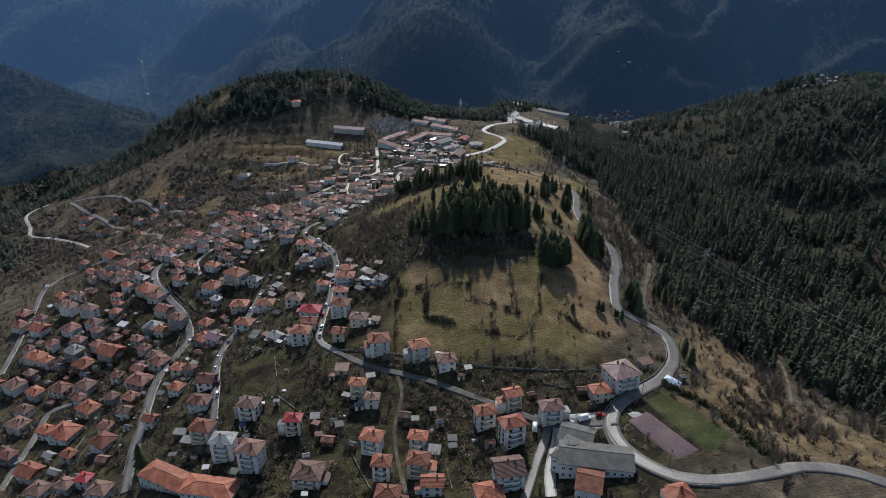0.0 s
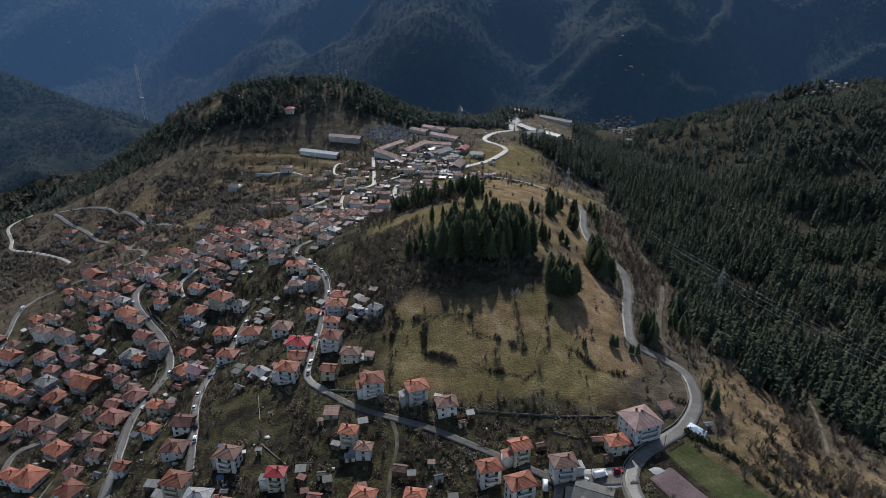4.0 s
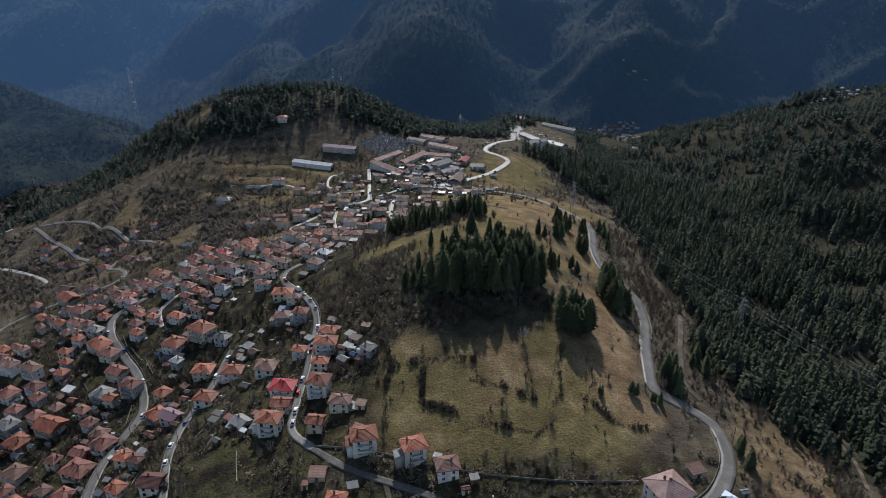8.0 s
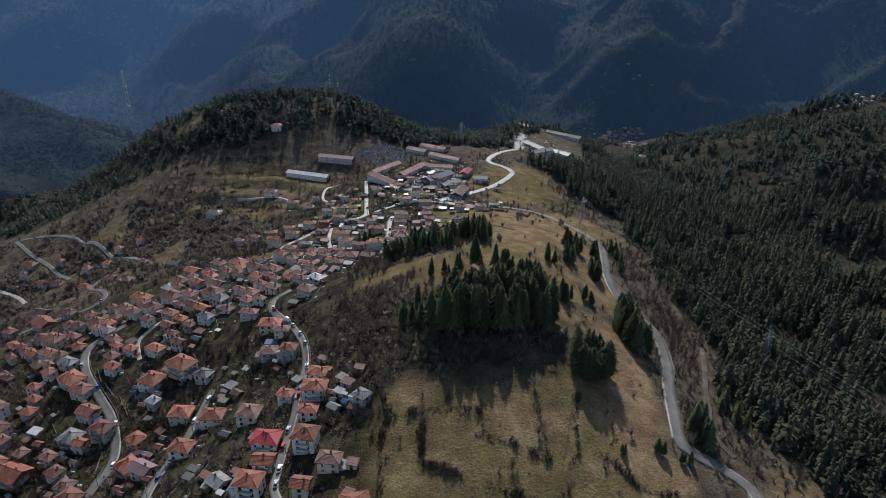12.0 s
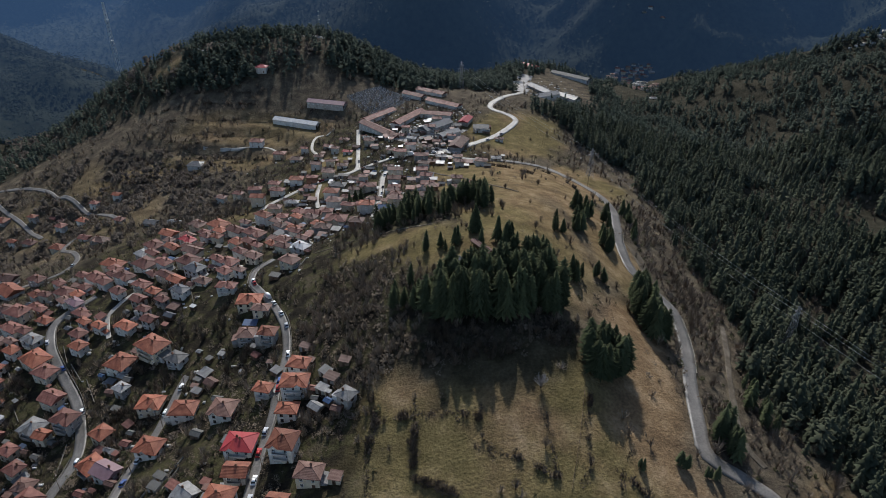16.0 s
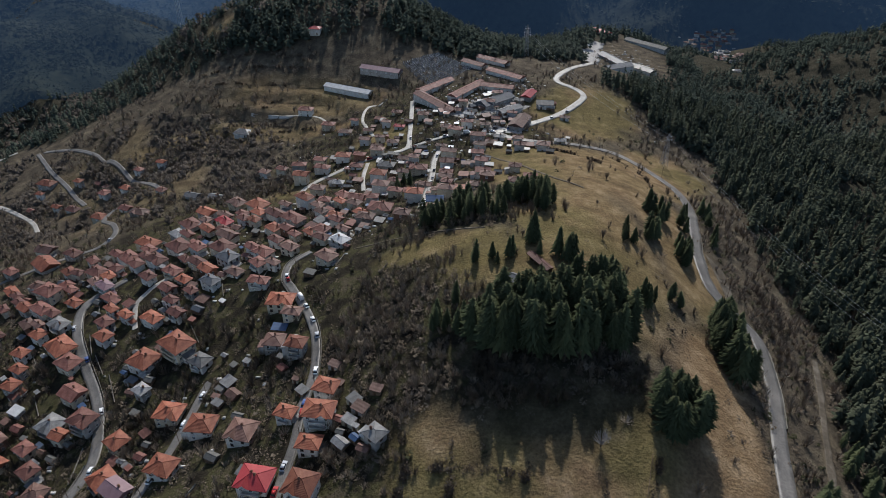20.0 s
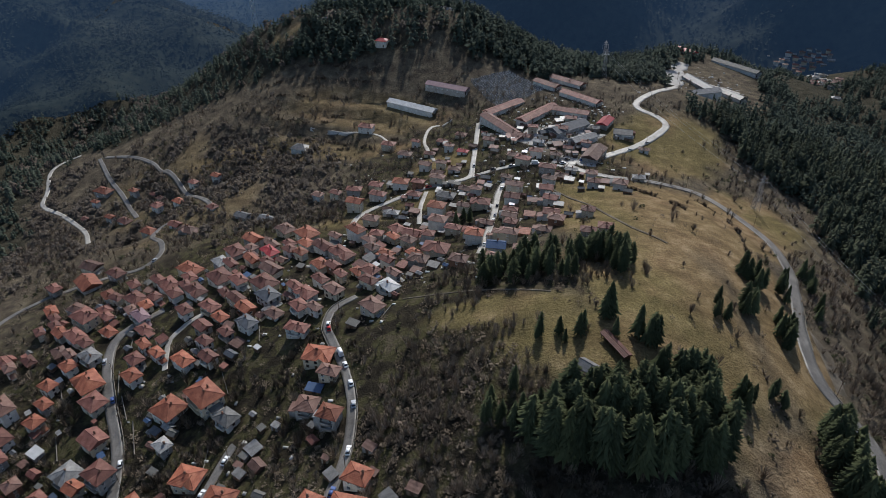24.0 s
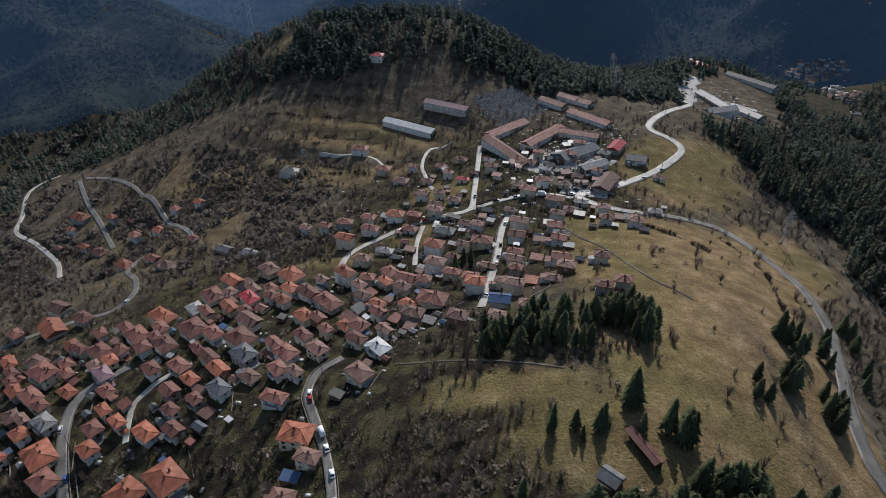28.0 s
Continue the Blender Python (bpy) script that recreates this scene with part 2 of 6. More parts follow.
def ground(x, y):
    """Height of the land: hills of the spur, then the mountains beyond the valley."""
    x, y = np.asarray(x, float), np.asarray(y, float)
    z = np.full(np.broadcast(x, y).shape, -70.0)
    for cx, cy, s, a in HILLS:
        z = z + a * np.exp(-((x - cx) ** 2 + (y - cy) ** 2) / (2 * s * s))
    z = z - 165 * np.maximum(smooth(y, 1180, 1500), smooth(-x, 560, 1000))
    z = np.maximum(z, np.max(ranges(x, y), 0))
    top = np.interp(x, [-1600, -1000, -820, -700, -550, -420], [150, 45, -8, -55, -118, -190])              # the wooded spur to the west
    z = np.maximum(z, top - 0.30 * np.maximum(1310 - y, 0) - 0.55 * np.maximum(y - 1310, 0) + (grain(x, y, 130) - 0.5) * 26)
    shelf = smooth(1.3 - np.hypot((x - 410) / 85, (y - 1335) / 60), 0, 0.45)
    z = z * (1 - shelf) + (-152 + 0.16 * (y - 1335)) * shelf
    shelf = smooth(1.35 - np.hypot((x - 178) / 62, (y - 912) / 82), 0, 0.4)
    z = z * (1 - shelf) + (-37 - 0.13 * (x - 150) - 0.03 * (y - 870)) * shelf
    e = np.maximum(x - 640 - 0.1 * (y - 900), 0)                     # slopes to the east
    z = z + (0.42 * e + (grain(x, y, 210) - 0.5) * 60 * smooth(e, 0, 200)) * (1 - smooth(y, 450, 760))
    wild = smooth(x, 230, 340) * smooth(y, 250, 380) + smooth(-x, 400, 520) * (1 - smooth(y, 1150, 1300))   # ravines of the wooded slopes
    z = z + (0.35 - np.abs(2 * grain(x + 20, y, 120) - 1)) * 34 * wild + (grain(x, y, 45) - 0.5) * 9 * wild
    gully = smooth(1.15 - np.hypot((x + 235) / 110, (y - 645) / 95), 0, 0.5)                                # gullied bare hillside
    z = z - (1 - np.abs(2 * grain(x * 1.0, y * 0.55, 42) - 1)) ** 2 * 9 * gully
    step = smooth(1.2 - np.hypot((x + 150) / 105, (y - 728) / 52), 0, 0.35)                                 # old field terraces
    f = z / 7.0 - np.floor(z / 7.0)
    z = z + step * 7.0 * (smooth(f, 0.7, 1.0) - f) * 0.95
    return z + (grain(x, y, 34) - 0.5) * 1.6


def g0(x, y):
    return float(ground(x, y))


def np_mesh(name, verts, faces, soft=False):
    """A mesh from arrays; all faces have the same number of corners."""
    verts, faces = np.asarray(verts, np.float32), np.asarray(faces, np.int32)
    me = bpy.data.meshes.new(name)
    k = faces.shape[1]
    me.vertices.add(len(verts))
    me.vertices.foreach_set("co", verts.ravel())
    me.loops.add(faces.size)
    me.loops.foreach_set("vertex_index", faces.ravel())
    me.polygons.add(len(faces))
    me.polygons.foreach_set("loop_start", np.arange(0, faces.size, k, dtype=np.int32))
    me.polygons.foreach_set("loop_total", np.full(len(faces), k, np.int32))
    if soft:
        me.polygons.foreach_set("use_smooth", np.ones(len(faces), bool))
    me.update()
    me.validate()
    return me


def steps(lo, hi, fine, a, b, grow=1.09, most=60.0):
    """Grid lines from lo to hi: fine between a and b, wider and wider outside."""
    mid = list(np.arange(a, b + 0.1, fine))
    up, s = [], fine
    while (up or mid)[-1] < hi:
        s = min(s * grow, most)
        up.append((up or mid)[-1] + s)
    down, s = [], fine
    while (down or [mid[0]])[-1] > lo:
        s = min(s * grow, most)
        down.append((down or [mid[0]])[-1] - s)
    return np.array(down[::-1] + mid + up)


# ---- roads as lines on the plan ----
ROADS = {
    "school_road": (6.0, [(164, 168), (154, 175), (139, 178), (123, 175), (106, 174), (93, 178), (83, 189), (78, 202), (79, 214), (85, 223), (97, 231), (108, 239), (119, 253), (125, 267), (126, 282), (118, 290), (106, 299), (108, 313), (115, 338), (126, 370), (132, 398), (131, 408), (119, 428), (121, 461), (126, 480), (136, 525), (138, 559), (129, 585), (118, 608), (105, 619), (83, 618), (58, 614), (38, 620), (24, 630)]),
    "upper_street": (3.0, [(48, 219), (33, 230), (21, 238), (4, 249), (-15, 259), (-29, 267), (-42, 278), (-49, 285)]),
    "school_street": (6.0, [(81, 213), (69, 214), (56, 216), (47, 219)]),
    "ridge_street": (3.6, [(-42, 278), (-53, 292), (-53, 316), (-52, 335), (-53, 353), (-52, 369), (-56, 390), (-64, 409), (-75, 428), (-83, 442), (-83, 455), (-75, 464)]),
    "brook_road": (5.0, [(-129, 218), (-136, 245), (-141, 274), (-148, 306), (-146, 328), (-143, 350), (-156, 380), (-177, 408), (-191, 428), (-198, 446), (-194, 457), (-182, 468)]),
    "parked_lane": (3.7, [(-97, 247), (-102, 270), (-109, 299), (-110, 325), (-106, 350), (-103, 377), (-102, 381)]),
    "old_lane_road": (2.8, [(-157, 424), (-162, 435), (-165, 444), (-162, 451), (-159, 456), (-147, 465)]),
    "west_road": (3.7, [(-264, 350), (-271, 384), (-280, 420), (-296, 470), (-285, 496), (-272, 507), (-253, 517), (-232, 524), (-230, 542), (-243, 563), (-258, 576), (-261, 591), (-257, 596)]),
    "hairpin": (3.7, [(-316, 582), (-335, 604), (-354, 618), (-381, 636), (-412, 654), (-426, 679), (-452, 718), (-454, 740), (-442, 752)]),
    "west_branch": (3.7, [(-294, 613), (-327, 648), (-364, 684), (-406, 731)]),
    "upper_west": (3.7, [(-399, 731), (-354, 712), (-305, 680), (-270, 648), (-240, 624), (-230, 612)]),
    "lower_west": (3.7, [(-204, 245), (-207, 266), (-209, 286), (-211, 305), (-200, 311)]),
    "bright_street": (3.7, [(-20, 495), (-19, 524), (-18, 558), (-18, 589), (-14, 611)]),
    "lane_to_square": (3.7, [(-104, 548), (-103, 568), (-88, 587), (-70, 602), (-54, 609), (-40, 615), (-40, 637), (-42, 671), (-45, 716)]),
    "small_street": (2.8, [(-62, 552), (-66, 578), (-66, 598)]),
    "square_road": (3.7, [(-40, 615), (-17, 626), (3, 630), (24, 627)]),
    "works_road": (5.5, [(22, 630), (42, 643), (67, 670), (90, 701), (100, 722), (94, 736), (81, 745), (81, 760), (100, 796), (126, 837), (128, 870), (122, 905)]),
    "side_track": (2.8, [(128, 299), (125, 312), (138, 347), (154, 384), (163, 408)]),
    "school_lane": (3.6, [(36, 176), (41, 187), (46, 199), (50, 207), (53, 216)]),
    "school_drive": (4.4, [(47, 178), (49, 191), (54, 204), (57, 214)]),
    "hill_lane": (2.0, [(-192, 729), (-175, 727), (-156, 722), (-142, 722), (-127, 717), (-113, 699)]),
    "bend_lane": (2.6, [(-68, 727), (-84, 726), (-86, 699), (-77, 667), (-69, 647)]),
    "meadow_path": (1.5, [(14, 589), (25, 569), (36, 552), (45, 527), (53, 510), (62, 500), (67, 494)]),
    "ravine_track": (1.5, [(194, 296), (191, 280), (182, 260), (172, 241), (164, 227)]),
    "plateau_path": (0.9, [(-50, 454), (-32, 450), (-15, 445), (0, 439), (14, 433)]),
    "east_lane": (1.8, [(-12, 258), (-9, 243), (-12, 224), (-10, 205), (-6, 187)]),
}

def line(points, step=4.0):
    """Even points along a smooth curve through the given ones."""
    p = [np.array(q, float) for q in points]
    p = [2 * p[0] - p[1]] + p + [2 * p[-1] - p[-2]]
    out = []
    for a, b, c, d in zip(p, p[1:], p[2:], p[3:]):
        n = max(2, int(np.linalg.norm(c - b) / step))
        for u in np.arange(n) / n:
            out.append(0.5 * (2 * b + (c - a) * u + (2 * a - 5 * b + 4 * c - d) * u * u + (3 * b - a - 3 * c + d) * u ** 3))
    out.append(p[-2])
    return np.array(out)


LINES = {k: line(v[1]) for k, v in ROADS.items()}
ROAD_POINTS = np.concatenate(list(LINES.values()))


def off_road(x, y):
    """Distance to the nearest road line, for arrays."""
    x, y = np.ravel(x), np.ravel(y)
    out = np.full(len(x), 1e9)
    for k in range(0, len(ROAD_POINTS), 100):
        p = ROAD_POINTS[k:k + 100]
        out = np.minimum(out, ((x[:, None] - p[:, 0]) ** 2 + (y[:, None] - p[:, 1]) ** 2).min(1))
    return np.sqrt(out)


def blob(x, y, cx, cy, rx, ry, turn=0.0, edge=0.25):
    """1 inside an ellipse, 0 outside, ragged at its edge."""
    c, s = math.cos(radians(turn)), math.sin(radians(turn))
    u, v = ((x - cx) * c + (y - cy) * s) / rx, (-(x - cx) * s + (y - cy) * c) / ry
    r = np.sqrt(u * u + v * v) + (grain(x + 31, y, 14) - 0.5) * 0.35
    return 1 - smooth(r, 1 - edge, 1 + edge)


def meadow(x, y):
    m = np.maximum(blob(x, y, 30, 291, 50, 29, 0), blob(x, y, 52, 324, 38, 23, 0))
    for b in ((-2, 322, 15, 20, 0), (66, 292, 36, 32, -20), (60, 545, 48, 70, 15), (58, 440, 34, 70, 10), (95, 560, 45, 50, -20), (140, 600, 30, 40, 0),
              (108, 470, 16, 90, 4), (92, 330, 14, 60, -10), (30, 400, 32, 19, 0), (-2, 426, 30, 10, -6), (95, 690, 40, 60, -25), (-60, 640, 20, 20, 0)):
        m = np.maximum(m, blob(x, y, *b))
    m = np.maximum(m, 0.5 * blob(x, y, -235, 650, 110, 90) * smooth(np.abs(2 * grain(x, y * 0.55, 42) - 1) + 0.3 * grain(x, y, 12), 0.5, 0.85))
    for b in ((-150, 752, 75, 26, -12), (-185, 700, 60, 16, -10), (-120, 690, 30, 14, 0), (-250, 690, 40, 14, 20), (150, 262, 22, 40, -10), (148, 215, 40, 20, -20), (180, 190, 50, 18, -15), (-70, 590, 18, 14, 0), (-110, 560, 26, 10, 10), (-150, 905, 40, 14, 30), (-258, 868, 22, 11, 35)):
        m = np.maximum(m, 0.72 * blob(x, y, *b))
    return m


def woods(x, y):
    """Where the conifer woods stand."""
    x, y = np.asarray(x, float), np.asarray(y, float)
    edge = np.interp(y, [150, 220, 300, 330, 360, 420, 500, 600, 645, 680, 700, 730, 760, 800, 940, 1020, 1100], [330, 212, 158, 150, 154, 172, 172, 192, 194, 166, 150, 146, 120, 114, 130, 130, 110])
    w = smooth(x - edge + (grain(x, y, 40) - 0.5) * 26, -6, 6)
    north = smooth(y - np.interp(x, [-400, -300, -260, -200, -150, -95, -60, 20, 60, 90, 115, 135, 260], [760, 800, 812, 812, 838, 838, 814, 806, 822, 818, 850, 990, 1010]) + (grain(x, y, 45) - 0.5) * 30, -8, 8)
    west = smooth(-x - np.interp(y, [200, 400, 500, 578, 640, 690, 740, 800, 900], [360, 372, 378, 384, 420, 446, 462, 400, 330]) + (grain(x, y, 50) - 0.5) * 40, -10, 10)
    w = np.maximum(np.maximum(w, north), west)
    w = w * np.maximum(1 - smooth(x, 60, 140), 0.22 + 0.78 * smooth(grain(x + 17, y + 5, 52) + 0.4 * grain(x, y, 15), 0.34, 0.62))
    clear = np.maximum(blob(x, y, 575, 945, 75, 30, 15), np.maximum(blob(x, y, 166, 872, 50, 78, -14), blob(x, y, 200, 948, 36, 30, 0)))
    for q in ((152, 400, 16, 26, 0), (245, 455, 22, 14, 20), (330, 520, 34, 18, 0), (285, 400, 16, 10, 0), (400, 600, 40, 20, 10), (360, 430, 26, 12, 0), (300, 640, 26, 12, 30)):
        clear = np.maximum(clear, blob(x, y, *q))
    clear = np.maximum(clear, np.maximum(np.maximum(0.8 * blob(x, y, -128, 868, 48, 28, 8), 0.8 * blob(x, y, -205, 884, 30, 12, 20)), blob(x, y, -258, 868, 22, 11, 35)))
    clear = np.maximum(clear, np.maximum(blob(x, y, 350, 1120, 40, 70, 0), blob(x, y, 300, 985, 34, 60, -25)))
    clear = np.maximum(clear, blob(x, y, 375, 1255, 60, 50, 0))
    return np.clip(w - clear, 0, 1)

def beyond(x, y):
    """1 on the far side of the valleys, where the woods get the blue haze glow."""
    return np.maximum(np.maximum(smooth(y, 1200, 1240), smooth(-x, 560, 600)), smooth((y - 850) - 0.96 * (x + 560), 0, 40))


# ---- ground ----
def ground_material():
    m = bpy.data.materials.new("land")
    m.use_nodes = True
    n, l = m.node_tree.nodes, m.node_tree.links
    b = n["Principled BSDF"]
    b.inputs["Roughness"].default_value, b.inputs["Specular IOR Level"].default_value = 0.95, 0.04
    c = n.new("ShaderNodeTexCoord")
    tex = []
    for s, detail in ((0.018, 5), (0.11, 6), (0.9, 5)):
        t = n.new("ShaderNodeTexNoise")
        t.inputs["Scale"].default_value, t.inputs["Detail"].default_value, t.inputs["Roughness"].default_value = s, detail, 0.62
        l.new(c.outputs["Object"], t.inputs["Vector"])
        tex.append(t)

    def ramp(src, *stops):
        r = n.new("ShaderNodeValToRGB")
        r.color_ramp.elements[0].position, r.color_ramp.elements[0].color = stops[0][0], (*stops[0][1], 1)
        r.color_ramp.elements[1].position, r.color_ramp.elements[1].color = stops[-1][0], (*stops[-1][1], 1)
        for p, col in stops[1:-1]:
            r.color_ramp.elements.new(p).color = (*col, 1)
        l.new(src, r.inputs[0])
        return r.outputs[0]

    def mix(f, a, bb, mode="MIX"):
        x = n.new("ShaderNodeMix")
        x.data_type, x.blend_type = "RGBA", mode
        if isinstance(f, float):
            x.inputs[0].default_value = f
        else:
            l.new(f, x.inputs[0])
        l.new(a, x.inputs[6]), l.new(bb, x.inputs[7])
        return x.outputs[2]

    scrub = ramp(tex[1].outputs[0], (0.3, (0.042, 0.034, 0.026)), (0.5, (0.086, 0.070, 0.050)), (0.62, (0.128, 0.105, 0.071)), (0.75, (0.20, 0.166, 0.115)))
    yard = ramp(tex[1].outputs[0], (0.32, (0.016, 0.0135, 0.010)), (0.47, (0.031, 0.026, 0.018)), (0.56, (0.060, 0.056, 0.026)), (0.66, (0.075, 0.061, 0.04)), (0.76, (0.14, 0.116, 0.08)))
    dry = ramp(tex[1].outputs[0], (0.3, (0.112, 0.074, 0.042)), (0.5, (0.20, 0.135, 0.075)), (0.7, (0.30, 0.213, 0.128)))
    green = ramp(tex[1].outputs[0], (0.3, (0.086, 0.070, 0.031)), (0.55, (0.148, 0.117, 0.052)), (0.72, (0.215, 0.166, 0.083)))
    grass = mix(ramp(tex[0].outputs[0], (0.48, (0, 0, 0)), (0.66, (1, 1, 1))), green, dry)
    dried = n.new("ShaderNodeVertexColor")
    dried.layer_name = "cover"
    grass = mix(dried.outputs[1], grass, dry)
    # dark woods floor; on the knoll bank it also paints shade
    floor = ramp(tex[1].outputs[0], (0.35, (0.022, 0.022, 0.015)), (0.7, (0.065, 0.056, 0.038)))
    at_ = n.new("ShaderNodeVertexColor")
    at_.layer_name = "cover"
    sep = n.new("ShaderNodeSeparateColor")
    l.new(at_.outputs[0], sep.inputs[0])
    col = mix(sep.outputs[2], scrub, yard)
    col = mix(sep.outputs[0], col, grass)
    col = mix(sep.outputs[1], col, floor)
    fine = ramp(tex[2].outputs[0], (0.3, (0.68, 0.68, 0.68)), (0.7, (1.28, 1.28, 1.28)))
    col = mix(1.0, col, fine, "MULTIPLY")
    l.new(col, b.inputs["Base Color"])
    bp = n.new("ShaderNodeBump")
    bp.inputs["Strength"].default_value, bp.inputs["Distance"].default_value = 1.0, 0.9
    l.new(tex[2].outputs[0], bp.inputs["Height"])
    l.new(bp.outputs[0], b.inputs["Normal"])
    return m


gx = steps(-4200, 3600, 5.0, -340, 260)
gy = steps(-500, 4500, 5.0, 150, 790)
X, Y = np.meshgrid(gx, gy)
Z = ground(X, Y) - 26 * np.maximum(smooth(Y, 1300, 1360), smooth(-X, 720, 780))
nx, ny = len(gx), len(gy)
idx = np.arange(nx * ny).reshape(ny, nx)
quads = np.stack([idx[:-1, :-1], idx[:-1, 1:], idx[1:, 1:], idx[1:, :-1]], -1).reshape(-1, 4)
me = np_mesh("ground", np.stack([X, Y, Z], -1).reshape(-1, 3), quads, True)
yardness = np.maximum(blob(X, Y, -120, 400, 150, 190, 20), blob(X, Y, -30, 620, 110, 120, 0))
yardness = np.maximum(yardness, blob(X, Y, 10, 215, 130, 50, 0))
dryness = np.maximum(np.maximum(0.7 * blob(X, Y, 168, 225, 70, 85), blob(X, Y, 98, 330, 26, 60)), 0.6 * blob(X, Y, 100, 520, 50, 120))
dryness = np.maximum(dryness, 0.4 * blob(X, Y, -200, 690, 130, 110))
outer = np.maximum(smooth(Y, 1230, 1290), smooth(-X, 640, 700))
# the 0.85 blob paints the pine belt's shadow on the bank as dark floor
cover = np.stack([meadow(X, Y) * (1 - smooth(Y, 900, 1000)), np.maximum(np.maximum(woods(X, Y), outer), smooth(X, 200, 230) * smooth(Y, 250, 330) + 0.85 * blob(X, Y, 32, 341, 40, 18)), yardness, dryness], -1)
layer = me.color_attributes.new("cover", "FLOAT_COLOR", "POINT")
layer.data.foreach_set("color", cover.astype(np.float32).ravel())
land = tagged(new("ground", me), "steep mountain land of dry grass, brown scrub and wooded slopes", "ground", kind="structure")
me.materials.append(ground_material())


def strip(name, pts, width, mat, label, lift=0.30, wobble=0.0):
    """A road laid on the land: a slab with edges that go into the ground."""
    d = np.gradient(pts, axis=0)
    d /= np.linalg.norm(d, axis=1)[:, None] + 1e-9
    side = np.stack([d[:, 1], -d[:, 0]], 1)
    rows = []
    half = width / 2 * (1 + wobble * (grain(pts[:, 0] * 3, pts[:, 1] * 3, 20) - 0.5))
    offs = (-1, -1, -0.5, 0, 0.5, 1, 1)
    mid = ground(pts[:, 0], pts[:, 1])
    for k, o in enumerate(offs):
        q = pts + side * (o * half)[:, None]
        z = np.maximum(ground(q[:, 0], q[:, 1]), 0.5 * ground(q[:, 0], q[:, 1]) + 0.5 * mid) + (lift if 0 < k < 6 else -1.2)
        rows.append(np.c_[q, z])
    v = np.stack(rows, 1)
    n, k = v.shape[:2]
    i = np.arange(n * k).reshape(n, k)
    f = np.stack([i[:-1, :-1], i[:-1, 1:], i[1:, 1:], i[1:, :-1]], -1).reshape(-1, 4)
    mesh = np_mesh(name, v.reshape(-1, 3), f)
    mesh.materials.append(mat)
    return tagged(new(name, mesh), label, "road", kind="structure")


DARK = {"upper_street", "school_street"}
PALE = {"hill_lane", "bend_lane", "school_drive", "lane_to_square", "bright_street", "works_road", "square_road", "hairpin", "old_lane_road", "small_street"}
for k, pts in LINES.items():
    w = ROADS[k][0]
    if k in PALE:
        strip("road", pts, w, DIRT_ROAD, "pale dusty village street worn smooth by wheels", 0.30, 0.2)
    elif k in DARK:
        strip("road", pts, w, DARK_ASPHALT, "narrow dark worn asphalt street between houses", 0.32, 0.3)
    elif k in ("east_lane", "side_track", "meadow_path", "ravine_track", "plateau_path"):
        strip("road", pts, w, TRACK, "thin brown earth track worn in the slope", 0.28, 0.5)
    else:
        strip("road", pts, w, ASPHALT, "narrow grey asphalt road winding over the slope", 0.34, 0.2)


# ---- houses ----
def part(name, mesh, mat, parent, label="", m=None):
    ob = new(name, mesh)
    if not mesh.materials:
        mesh.materials.append(mat)
    ob.parent = parent
    if m is not None:
        ob.matrix_basis = m
    return tagged(ob, label)


def boxes(name, list_of_boxes):
    """One mesh of boxes given as (x0, y0, z0, x1, y1, z1)."""
    v, f = [], []
    for x0, y0, z0, x1, y1, z1 in list_of_boxes:
        k = len(v)
        v += [(x0, y0, z0), (x1, y0, z0), (x1, y1, z0), (x0, y1, z0), (x0, y0, z1), (x1, y0, z1), (x1, y1, z1), (x0, y1, z1)]
        f += [(k, k + 3, k + 2, k + 1), (k + 4, k + 5, k + 6, k + 7), (k, k + 1, k + 5, k + 4), (k + 1, k + 2, k + 6, k + 5), (k + 2, k + 3, k + 7, k + 6), (k + 3, k, k + 4, k + 7)]
    return np_mesh(name, v, f)


def polys(name, v, f):
    me = bpy.data.meshes.new(name)
    me.from_pydata(v, [], f)
    me.update()
    return me


